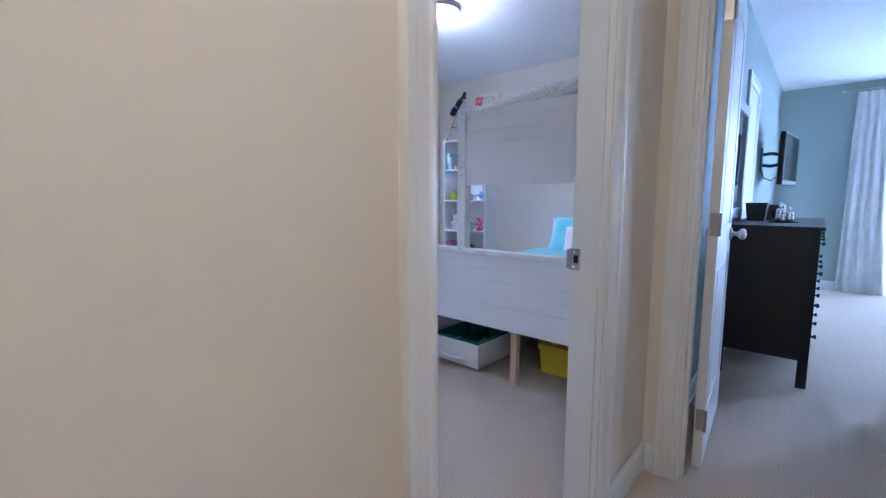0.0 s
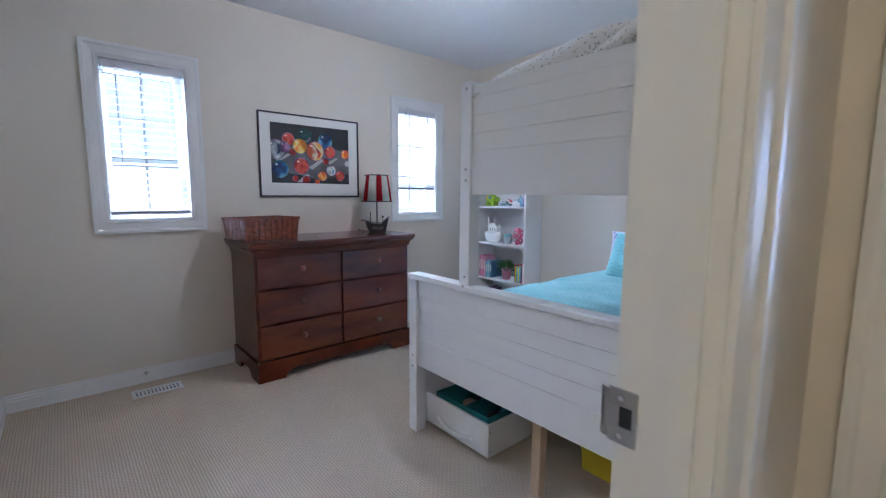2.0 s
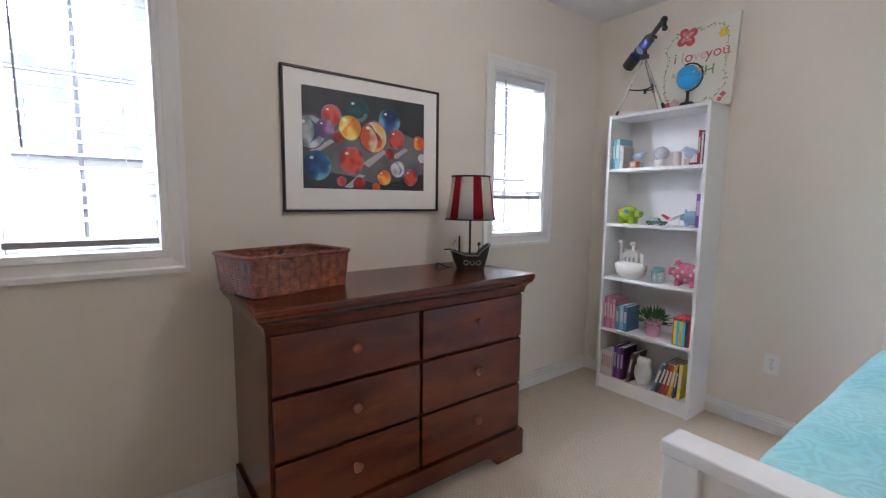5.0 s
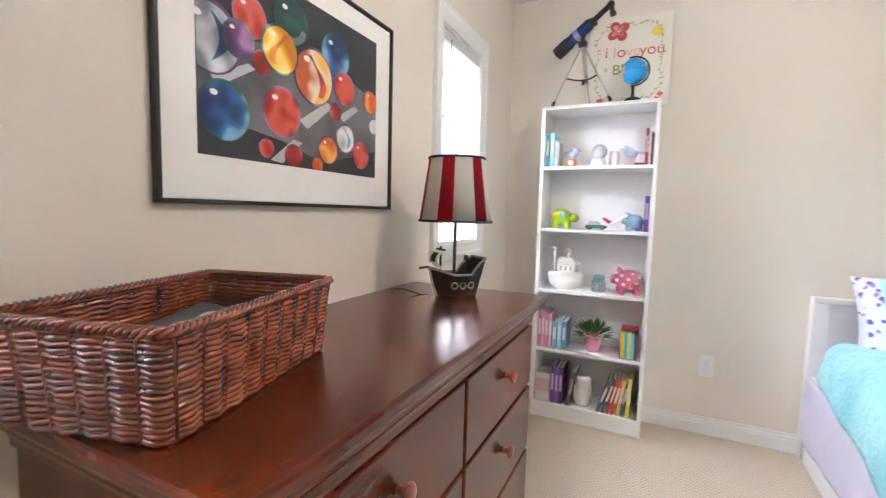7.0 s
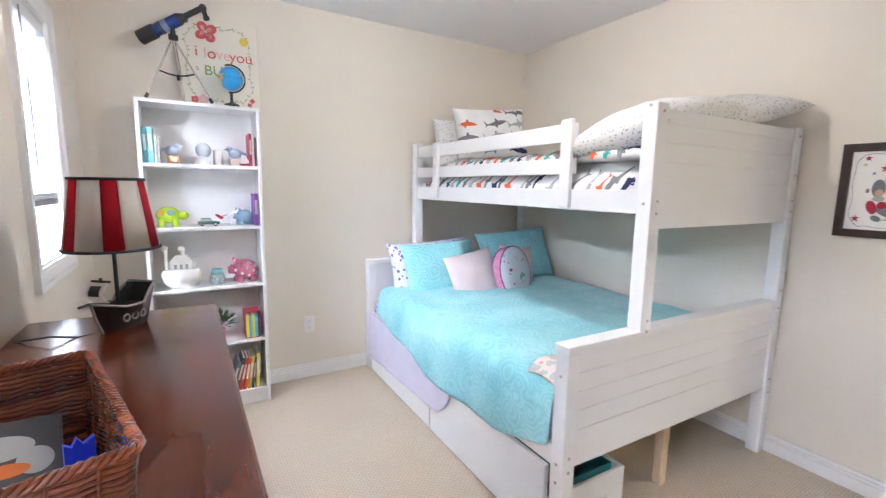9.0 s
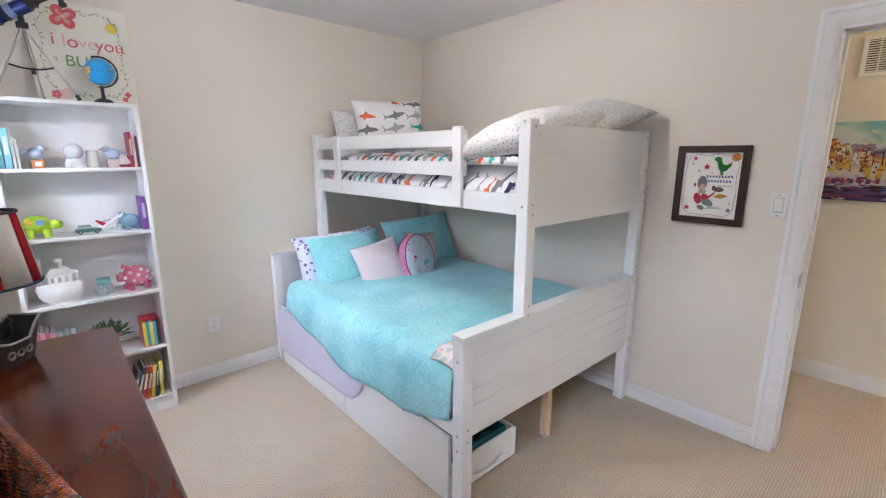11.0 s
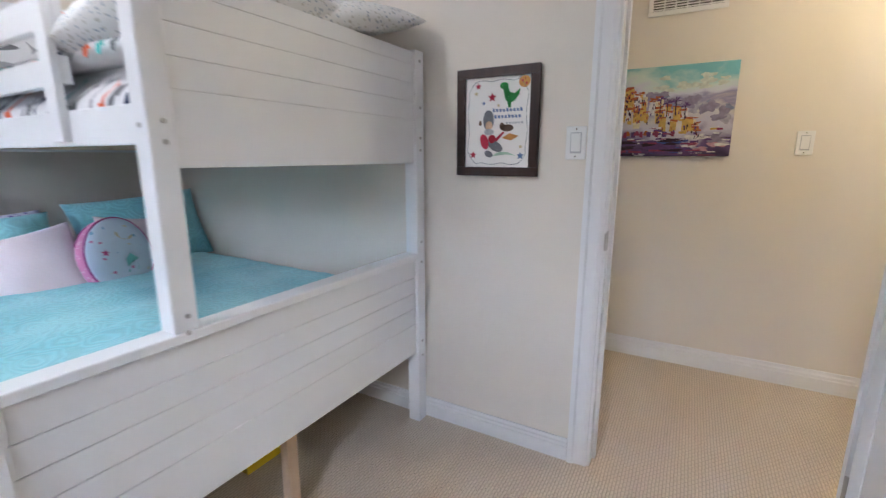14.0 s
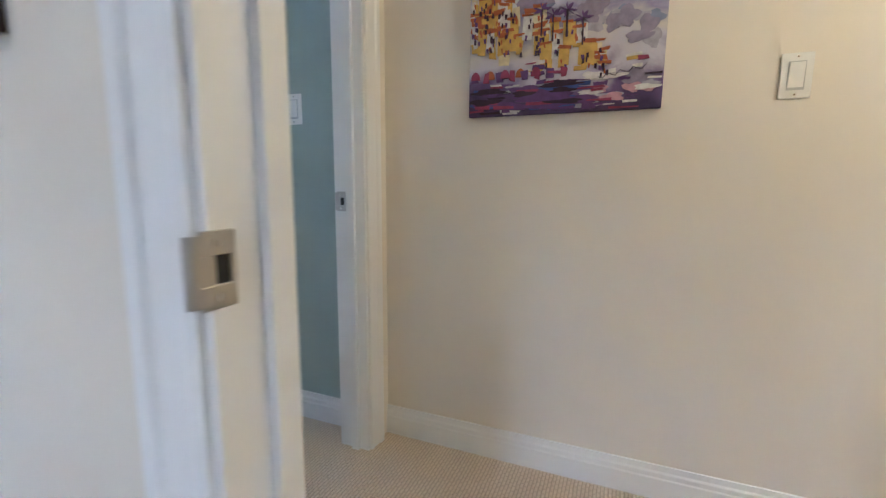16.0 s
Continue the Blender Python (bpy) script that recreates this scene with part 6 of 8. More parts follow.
switch_plate(pose(XE, 2.131, 1.272, 0, 0, -90), "white rocker light switch beside the doorway")
switch_plate(pose(XHALL, 1.282, 1.292, 0, 0, -90), "white rocker light switch on the hall wall")


def outlet(m, label):
    s = new("wall_outlet")
    s.matrix_world = m
    tagged(s, label, "outlet")
    box_part("cover_plate", (-0.036, -0.006, -0.058, 0.036, 0, 0.058), PLASTW, s, "", 0.003)
    for z in (-0.021, 0.021):
        bm = bmesh.new()
        prism(bm, circle_points((0, z), 0.0165, 18, squash=0.85), "y", -0.0085, -0.005)
        r = part("receptacle", bm, PLASTW, s)
        bm = bmesh.new()
        for x, hh in ((-0.006, 0.005), (0.006, 0.004)):
            box(bm, x - 0.001, -0.0088, z + 0.002 - hh, x + 0.001, -0.0084, z + 0.002 + hh)
        cyl(bm, (0, -0.0089, z - 0.009), (0, -0.0084, z - 0.009), 0.0022, seg=8)
        part("slot", bm, BLACK, r)
    bm = bmesh.new()
    cyl(bm, (0, -0.0075, 0), (0, -0.005, 0), 0.003, seg=8)
    part("screw", bm, CHROME, s)


outlet(pose(-2.535, YN, 0.378), "white double wall outlet above the baseboard")


def grille(m, w, h, nslat, label, cat, vertical=True):
    g = new(cat.replace(" ", "_"))
    g.matrix_world = m
    tagged(g, label, cat)
    t = 0.024
    # dark brown sheet paints the shade seen between the slats
    box_part("backing", (t, -0.004, t, w - t, -0.001, h - t), material("grille_shadow", (0.10, 0.09, 0.08), 0.9, bump=0.0), g)
    for q in ((0, 0, w, t), (0, h - t, w, h), (0, t, t, h - t), (w - t, t, w, h - t)):
        box_part("frame_bar", (q[0], -0.011, q[1], q[2], 0, q[3]), PLASTW, g, "", 0.002)
    for i in range(nslat):
        z = t + (h - 2 * t) * (i + 0.5) / nslat
        bm = bmesh.new()
        dz = (h - 2 * t) / nslat * 0.26
        prism(bm, [(-0.009, z - dz), (-0.0078, z - dz - 0.001), (-0.003, z + dz - 0.001), (-0.0042, z + dz)], "x", t, w - t)
        part("slat", bm, PLASTW, g)
    for i in range(1, 6):
        x = t + (w - 2 * t) * i / 6
        box_part("divider", (x - 0.003, -0.0105, t, x + 0.003, -0.004, h - t), PLASTW, g)


grille(pose(XHALL, 2.054, 1.971, 0, 0, -90), 0.375, 0.235, 14, "white return-air grille high on the hall wall", "wall vent")


def floor_register():
    g = thing("floor_register", (-3.555, 1.745, 0), "white metal floor register set in the carpet", "floor register")
    w, l = 0.115, 0.258
    for q in ((0, 0, w, 0.018), (0, l - 0.018, w, l), (0, 0.018, 0.022, l - 0.018), (w - 0.022, 0.018, w, l - 0.018)):
        box_part("frame_bar", (q[0], q[1], 0, q[2], q[3], 0.007), PLASTW, g, "", 0.0015)
    # black sheet over the carpet, in place of the shade inside a duct
    box_part("duct", (0.022, 0.018, -0.002, w - 0.022, l - 0.018, 0.0015), BLACK, g, "black sheet painting the shade of the duct opening")
    for i in range(11):
        y = 0.028 + i * 0.0192
        box_part("slat", (0.022, y, 0.0015, w - 0.022, y + 0.010, 0.0055), PLASTW, g)
    box_part("damper_bar", (w / 2 - 0.004, 0.018, 0.0056, w / 2 + 0.004, l - 0.018, 0.0068), PLASTW, g)


floor_register()
ds = thing("door_stop", (XW + 0.011, 1.84, 0.062), "small metal door stop screwed to the baseboard", "door stop")
bm = bmesh.new()
cyl(bm, (0, 0, 0), (0.004, 0, 0), 0.012, seg=14)
cyl(bm, (0.004, 0, 0), (0.055, 0, -0.002), 0.0055, seg=10)
part("spring", bm, NICKEL, ds)
bm = bmesh.new()
cyl(bm, (0.055, 0, -0.002), (0.066, 0, -0.002), 0.008, seg=10)
part("tip", bm, PLASTW, ds, "white rubber tip")

GLOWM = material("lit_frosted_glass", (1.0, 0.93, 0.82), 0.4, bump=0.0, glow=3.0)
cl = thing("ceiling_light", (-2.255, 3.14, H), "lit flush ceiling light with frosted glass bowl", "ceiling light")
bm = bmesh.new()
lathe(bm, [(0.155, 0.0), (0.158, -0.012), (0.150, -0.026), (0.146, -0.028)], None, 36)
part("rim", bm, NICKEL, cl, "brushed nickel rim", True)
bm = bmesh.new()
lathe(bm, [(0.144, -0.026), (0.138, -0.045), (0.115, -0.066), (0.075, -0.080), (0.02, -0.086), (0.004, -0.087)], None, 36)
gb = part("bowl", bm, GLOWM, cl, "glowing frosted glass bowl", True)
gb.visible_shadow = False
bm = bmesh.new()
lathe(bm, [(0.010, -0.086), (0.010, -0.094), (0.004, -0.102)], None, 12)
part("finial", bm, NICKEL, cl)


# things on and in the bookcase
SX, SW, SY = -3.412, 0.556, 4.558


def colour(name, c, rough=0.5, **k):
    return MATS.get(name) or material(name, c, rough, **k)


def at_shelf(u, depth, z):
    return (SX + u * SW, SY + depth, z)


def book(u, z, w, h, d, c, cname, lean=0.0, depth=0.02, band=None, group="books on the bookcase"):
    """An upright book, spine to the room: two boards, a rounded spine and a page block."""
    b = new("book")
    b.matrix_world = pose(*at_shelf(u, depth, z), 0, lean, 0)
    tagged(b, cname + " hardcover book standing on a bookcase shelf" if not lean else cname + " book leaning on a bookcase shelf", "book", group)
    mat = colour(cname.replace(" ", "_") + "_cover", c, 0.45, dark=0.85, scale=30, bump=0.05)
    box_part("cover_board", (0, 0.003, 0, 0.0022, d, h), mat, b)
    box_part("cover_board", (w - 0.0022, 0.003, 0, w, d, h), mat, b)
    box_part("spine", (0, 0, 0, w, 0.003, h), mat, b, "", 0.001)
    box_part("page_block", (0.0022, 0.003, 0.003, w - 0.0022, d - 0.004, h - 0.003), WHITEP, b)
    if band:
        box_part("title_bar", (w * 0.2, -0.0006, h * 0.35, w * 0.8, 0.0004, h * 0.8), colour("bar_" + cname.replace(" ", "_"), band, 0.5, bump=0.0), b)
    return b


ZT, Z1, Z2, Z3, Z4, Z5 = 1.768, 1.442, 1.098, 0.753, 0.413, 0.093
book(0.005, Z1, 0.022, 0.180, 0.15, (0.10, 0.32, 0.36), "deep teal", band=(0.5, 0.6, 0.55))
book(0.05, Z1, 0.024, 0.185, 0.15, (0.26, 0.55, 0.62), "pale teal", band=(0.7, 0.7, 0.6))
book(0.10, Z1, 0.012, 0.145, 0.13, (0.70, 0.68, 0.60), "cream", band=(0.4, 0.5, 0.5))
book(0.125, Z1, 0.010, 0.135, 0.12, (0.55, 0.52, 0.46), "beige")
book(0.925, Z1, 0.014, 0.185, 0.14, (0.35, 0.02, 0.05), "dark red", band=(0.6, 0.5, 0.4))
book(0.955, Z1, 0.010, 0.172, 0.14, (0.62, 0.58, 0.55), "pale grey")
book(0.972, Z1, 0.012, 0.165, 0.14, (0.10, 0.02, 0.04), "maroon")
book(0.95, Z2, 0.022, 0.185, 0.14, (0.20, 0.07, 0.36), "purple", band=(0.5, 0.4, 0.6))
for i, (c, nm, h) in enumerate((((0.55, 0.16, 0.28), "rose pink", 0.205), ((0.70, 0.30, 0.42), "light pink", 0.21), ((0.62, 0.20, 0.34), "pink", 0.20), ((0.72, 0.36, 0.46), "pale pink", 0.195))):
    book(0.01 + i * 0.036, Z4, 0.018, h, 0.15, c, nm, band=(0.75, 0.65, 0.6))
for i, (c, nm, h) in enumerate((((0.16, 0.36, 0.48), "slate blue", 0.155), ((0.25, 0.50, 0.62), "sky blue", 0.165), ((0.10, 0.22, 0.34), "navy blue", 0.16))):
    book(0.16 + i * 0.048, Z4, 0.024, h, 0.15, c, nm, band=(0.55, 0.6, 0.6))
box_set = thing("book_box_set", at_shelf(0.81, 0.02, Z4), "red slipcase holding yellow and blue paperbacks", "book set")
SC = colour("red_slipcase", (0.42, 0.02, 0.03), 0.45, bump=0.05)
for q in ((0, 0, 0, 0.003, 0.13, 0.16), (0.085, 0, 0, 0.088, 0.13, 0.16), (0.003, 0, 0.157, 0.085, 0.13, 0.16), (0.003, 0, 0, 0.085, 0.13, 0.003), (0.003, 0.127, 0.003, 0.085, 0.13, 0.157)):
    box_part("case_board", q, SC, box_set)
for i, c in enumerate(((0.80, 0.66, 0.05), (0.10, 0.45, 0.60), (0.82, 0.72, 0.10), (0.15, 0.5, 0.62), (0.06, 0.07, 0.10))):
    box_part("paperback", (0.004 + i * 0.0162, 0.002, 0.0035, 0.0195 + i * 0.0162, 0.12, 0.145), colour("paperback_%s" % "abcde"[i], c, 0.5, bump=0.0), box_set)
for i in range(6):
    book(0.01 + i * 0.024, Z5, 0.012, 0.165, 0.13, (0.68, 0.62, 0.60), "off-white", band=(0.5, 0.3, 0.3), group="matching white books")
for i, (c, nm, h) in enumerate((((0.13, 0.05, 0.26), "dark violet", 0.215), ((0.22, 0.08, 0.36), "violet", 0.205), ((0.10, 0.03, 0.14), "plum", 0.21))):
    book(0.165 + i * 0.042, Z5, 0.021, h, 0.16, c, nm, band=(0.5, 0.4, 0.55))
book(0.325, Z5, 0.020, 0.20, 0.16, (0.12, 0.07, 0.06), "dark brown", lean=9, band=(0.55, 0.45, 0.4))
for i, (c, nm, h) in enumerate((((0.10, 0.14, 0.20), "slate", 0.19), ((0.06, 0.07, 0.07), "black", 0.21), ((0.45, 0.04, 0.03), "red", 0.205), ((0.55, 0.08, 0.03), "scarlet", 0.20), ((0.68, 0.44, 0.05), "mustard", 0.205), ((0.04, 0.07, 0.12), "ink blue", 0.20), ((0.74, 0.62, 0.06), "yellow", 0.215))):
    book(0.62 + i * 0.045, Z5, 0.018 if i != 5 else 0.012, h, 0.16, c, nm, lean=(17, 16, 14, 12, 9, 7, 3)[i], band=(0.7, 0.65, 0.55))


def bird(u, z, c, label, flip=1):
    b = thing("bird_figurine", at_shelf(u, 0.10, z), label, "figurine", "nursery figurines")
    mat = colour("pale_blue_ceramic", c, 0.4, bump=0.0)
    box_part("block", (-0.026, -0.022, 0, 0.026, 0.022, 0.042), colour("pale_wood_block", (0.62, 0.50, 0.42), 0.6), b, "small wooden block", 0.003)
    bm = bmesh.new()
    ball(bm, (0, 0, 0.070), 0.034, 0.024, 0.030)
    ball(bm, (flip * 0.026, 0, 0.094), 0.019, 0.018, 0.018)
    prism(bm, [(-flip * 0.018, 0.075), (-flip * 0.070, 0.062), (-flip * 0.072, 0.074), (-flip * 0.02, 0.092)], "y", -0.010, 0.010)
    part("body", bm, mat, b, "", True)
    bm = bmesh.new()
    cyl(bm, (flip * 0.042, 0, 0.094), (flip * 0.058, 0, 0.092), 0.005, 0.001, 8)
    part("beak", bm, colour("orange_ceramic", (0.6, 0.3, 0.08), 0.4, bump=0.0), b)


bird(0.24, Z1, (0.46, 0.56, 0.68), "pale blue bird figurine on a wooden block")
bird(0.80, Z1, (0.46, 0.56, 0.68), "pale blue bird figurine on a block", -1)
ob = thing("toy_block", at_shelf(0.255, 0.045, Z1), "small orange and white alphabet block", "toy block")
box_part("block", (-0.023, -0.018, 0, 0.023, 0.022, 0.042), colour("orange_block", (0.62, 0.22, 0.06), 0.5), ob, "", 0.003)
box_part("white_panel", (-0.012, -0.0195, 0.010, 0.012, -0.0178, 0.032), WHITEP, ob)
sg = thing("snow_globe", at_shelf(0.51, 0.09, Z1), "small snow globe on a white base", "snow globe")
bm = bmesh.new()
lathe(bm, [(0.042, 0), (0.043, 0.006), (0.038, 0.03), (0.034, 0.043), (0.030, 0.046)], None, 24)
part("base", bm, PLASTW, sg, "white base", True)
bm = bmesh.new()
ball(bm, (0, 0, 0.082), 0.041)
part("dome", bm, colour("misty_glass", (0.62, 0.66, 0.68), 0.08, bump=0.0, coat=0.6), sg, "glass dome", True)
cd = thing("candle", at_shelf(0.645, 0.12, Z1), "white pillar candle on a bookcase shelf", "candle")
bm = bmesh.new()
lathe(bm, [(0.024, 0), (0.026, 0.004), (0.026, 0.082), (0.022, 0.088), (0.004, 0.085)], None, 20)
part("wax", bm, colour("white_wax", (0.80, 0.74, 0.68), 0.5), cd, "", True)
sb = thing("toy_sailboat", at_shelf(0.885, 0.05, Z1), "tiny sailboat with white sail and red hull", "toy boat")
bm = bmesh.new()
prism(bm, [(-0.030, 0.014), (0.032, 0.014), (0.022, 0), (-0.024, 0)], "y", -0.009, 0.009)
part("hull", bm, colour("dark_red_hull", (0.22, 0.03, 0.04), 0.5), sb)
bm = bmesh.new()
prism(bm, [(-0.028, 0.018), (0.030, 0.018), (0.0, 0.066)], "y", -0.0012, 0.0012)
part("sail", bm, WHITEP, sb)
bm = bmesh.new()
cyl(bm, (0, 0, 0.012), (0, 0, 0.07), 0.0015, seg=6)
part("mast", bm, PINE, sb)

tu = thing("turtle_bank", at_shelf(0.19, 0.09, Z2), "glossy lime green turtle money bank", "money bank")
LIME = colour("lime_ceramic", (0.42, 0.62, 0.03), 0.25, bump=0.0, coat=0.5)
bm = bmesh.new()
ball(bm, (-0.012, 0, 0.066), 0.060, 0.048, 0.046)
part("shell", bm, LIME, tu, "", True)
bm = bmesh.new()
ball(bm, (0.060, -0.006, 0.062), 0.030, 0.026, 0.025)
part("head", bm, LIME, tu, "", True)
for x in (-0.045, 0.022):
    for y in (-0.026, 0.026):
        bm = bmesh.new()
        cyl(bm, (x, y, 0), (x, y, 0.045), 0.016, 0.018, 12)
        part("leg", bm, LIME, tu)
for p, c, nm in (((-0.042, -0.038, 0.080), (0.75, 0.42, 0.03), "orange_spot"), ((0.002, -0.047, 0.080), (0.25, 0.45, 0.65), "blue_spot")):
    bm = bmesh.new()
    ball(bm, p, 0.017, 0.010, 0.015)
    part("spot", bm, colour(nm, c, 0.3, bump=0.0), tu, "", True)
bm = bmesh.new()
ball(bm, (0.078, -0.026, 0.070), 0.004)
part("eye", bm, BLACK, tu)

tc = thing("toy_car", at_shelf(0.52, 0.07, Z2), "small dark green model estate car", "toy car")
CARG = colour("dark_green_enamel", (0.06, 0.16, 0.12), 0.25, bump=0.0, coat=0.4)
bm = bmesh.new()
prism(bm, [(-0.055, 0.010), (0.055, 0.010), (0.057, 0.024), (0.030, 0.028), (-0.055, 0.027)], "y", -0.021, 0.021)
part("body", bm, CARG, tc)
bm = bmesh.new()
prism(bm, [(-0.045, 0.027), (0.022, 0.027), (0.010, 0.043), (-0.038, 0.043)], "y", -0.018, 0.018)
part("cabin", bm, colour("pale_car_windows", (0.40, 0.46, 0.45), 0.15, bump=0.0), tc)
box_part("car_roof", (-0.039, -0.0185, 0.043, 0.012, 0.0185, 0.0455), CARG, tc, "", 0.001)
for x in (-0.034, 0.034):
    for y in (-0.021, 0.017):
        bm = bmesh.new()
        cyl(bm, (x, y, 0.011), (x, y + 0.005, 0.011), 0.011, seg=16)
        wv = part("wheel", bm, BLACK, tc)
        bm = bmesh.new()
        cyl(bm, (x, y - 0.0008, 0.011), (x, y + 0.0002, 0.011), 0.006, seg=12)
        part("hubcap", bm, CHROME, wv)

ap = thing("model_airplane", at_shelf(0.735, 0.09, Z2), "white model airliner with red tail on a stand", "model plane")
bm = bmesh.new()
cyl(bm, (0, 0, 0), (0, 0, 0.004), 0.028, 0.024, 20)
cyl(bm, (0, 0, 0.004), (0.006, 0, 0.048), 0.006, 0.004, 10)
part("stand", bm, PLASTW, ap)
q = pose(0.004, 0, 0.062, 0, -28, 20)
bm = bmesh.new()
lathe(bm, [(0.001, -0.075), (0.007, -0.06), (0.010, -0.04), (0.010, 0.04), (0.005, 0.066), (0.001, 0.074)], q @ pose(0, 0, 0, 0, 90, 0), 14)
part("fuselage", bm, PLASTW, ap, "", True)
for s in (1, -1):
    bm = bmesh.new()
    vs = [q @ Vector(p) for p in ((0.014, s * 0.006, -0.003), (-0.012, s * 0.006, -0.003), (-0.034, s * 0.070, 0.002), (-0.024, s * 0.070, 0.002))]
    a = [bm.verts.new(v) for v in vs]
    b2 = [bm.verts.new(v + Vector((0, 0, 0.003))) for v in vs]
    for i in range(4):
        bm.faces.new((a[i], a[(i + 1) % 4], b2[(i + 1) % 4], b2[i]))
    bm.faces.new(a)
    bm.faces.new(b2)
    part("wing", bm, colour("grey_wing", (0.5, 0.5, 0.52), 0.4, bump=0.0), ap)
bm = bmesh.new()
vs = [q @ Vector(p) for p in ((-0.045, 0, 0.006), (-0.070, 0, 0.006), (-0.086, 0, 0.048), (-0.074, 0, 0.048))]
a = [bm.verts.new(v + Vector((0, -0.0015, 0))) for v in vs]
b2 = [bm.verts.new(v + Vector((0, 0.0015, 0))) for v in vs]
for i in range(4):
    bm.faces.new((a[i], a[(i + 1) % 4], b2[(i + 1) % 4], b2[i]))
bm.faces.new(a)
bm.faces.new(b2)
part("tail_fin", bm, colour("red_tail", (0.55, 0.02, 0.03), 0.4, bump=0.0), ap, "red tail fin")


def pig(u, z, s, mat, dots, label, turn):
    p = thing("piggy_bank", at_shelf(u, 0.10, z), label, "money bank", "animal money banks", turn)
    bm = bmesh.new()
    ball(bm, (0, 0, 0.062 * s), 0.062 * s, 0.050 * s, 0.050 * s, None, 22)
    part("body", bm, mat, p, "", True)
    bm = bmesh.new()
    cyl(bm, (-0.052 * s, 0, 0.066 * s), (-0.076 * s, 0, 0.066 * s), 0.022 * s, 0.019 * s, 16)
    part("snout", bm, mat, p)
    for y in (-0.026, 0.026):
        bm = bmesh.new()
        prism(bm, [(-0.050 * s, 0.098 * s), (-0.022 * s, 0.104 * s), (-0.044 * s, 0.126 * s)], "y", (y - 0.009) * s, (y + 0.009) * s)
        part("ear", bm, mat, p)
        for x in (-0.032, 0.034):
            bm = bmesh.new()
            cyl(bm, (x * s, y * s, 0), (x * s, y * s, 0.03 * s), 0.013 * s, 0.016 * s, 12)
            part("leg", bm, mat, p)
        bm = bmesh.new()
        ball(bm, (-0.056 * s, y * 0.8 * s, 0.084 * s), 0.004 * s)
        part("eye", bm, BLACK, p)
    if dots:
        for k in range(26):
            a, e = k * 2.4, -0.7 + 1.6 * (k / 26)
            d = Vector((math.cos(e) * math.cos(a), math.cos(e) * math.sin(a), math.sin(e)))
            bm = bmesh.new()
            ball(bm, (d.x * 0.061 * s, d.y * 0.0492 * s, 0.062 * s + d.z * 0.0492 * s), 0.0078 * s, None, None, None, 8)
            part("dot", bm, PLASTW, p, "", True)


pig(0.86, Z2, 0.80, colour("pale_blue_glaze", (0.30, 0.48, 0.60), 0.2, bump=0.0, coat=0.6), False, "glossy pale blue piggy bank", 20)
pig(0.845, Z3, 1.2, colour("pink_glaze", (0.66, 0.16, 0.26), 0.22, bump=0.0, coat=0.6), True, "glossy pink piggy bank with white polka dots", 12)

ark = thing("ark_bank", at_shelf(0.25, 0.08, Z3), "white ceramic toy ark with animal heads", "figurine")
WC = colour("white_ceramic", (0.78, 0.75, 0.68), 0.35, bump=0.05)
bm = bmesh.new()
prism(bm, [(-0.045, 0.0), (0.045, 0.0), (0.080, 0.022), (0.090, 0.058), (0.072, 0.070), (-0.078, 0.068), (-0.092, 0.060), (-0.078, 0.020)], "y", -0.030, 0.030)
bmesh.ops.bevel(bm, geom=bm.edges[:], offset=0.006, segments=2, affect="EDGES")
part("hull", bm, WC, ark, "", True)
bm = bmesh.new()
box(bm, -0.042, -0.022, 0.066, 0.048, 0.022, 0.100, 0.003)
prism(bm, [(-0.050, 0.100), (0.056, 0.100), (0.030, 0.124), (-0.024, 0.124)], "y", -0.026, 0.026)
part("cabin", bm, WC, ark)
for x, h in ((-0.062, 0.155), (0.012, 0.150), (0.064, 0.100)):
    bm = bmesh.new()
    cyl(bm, (x, 0, 0.06), (x - 0.002, 0, h), 0.009, 0.008, 10)
    ball(bm, (x - 0.007, 0, h), 0.016, 0.010, 0.010)
    part("animal_head", bm, WC, ark, "", True)
# no real holes: grey slabs on the cabin paint the shade of openings
for x in (-0.025, 0.0, 0.025):
    box_part("opening", (x - 0.006, -0.0235, 0.074, x + 0.006, -0.0215, 0.092), colour("grey_shadow_paint", (0.35, 0.33, 0.30), 0.7), ark)
ark.scale = (1.1, 1.0, 1.45)

jr = thing("trinket_jar", at_shelf(0.57, 0.08, Z3), "small glass jar tied with teal ribbon", "jar")
bm = bmesh.new()
lathe(bm, [(0.030, 0), (0.036, 0.008), (0.040, 0.035), (0.036, 0.062), (0.030, 0.070)], None, 20)
part("jar", bm, spotted_material("speckled_jar", (0.45, 0.52, 0.52), [(0.65, 0.65, 0.62), (0.25, 0.35, 0.38)], 60, 0.4, 0.25), jr, "", True)
bm = bmesh.new()
lathe(bm, [(0.031, 0.070), (0.033, 0.074), (0.033, 0.088), (0.028, 0.092)], None, 20)
part("lid", bm, colour("teal_ribbon", (0.22, 0.46, 0.48), 0.6), jr, "", True)
bm = bmesh.new()
for s in (1, -1):
    tube(bm, [(0, -0.036, 0.066), (s * 0.022, -0.042, 0.078), (s * 0.030, -0.040, 0.064), (s * 0.006, -0.038, 0.062), (s * 0.016, -0.040, 0.030)], 0.004, 6)
part("ribbon", bm, colour("teal_ribbon", (0.22, 0.46, 0.48), 0.6), jr, "pale teal bow")

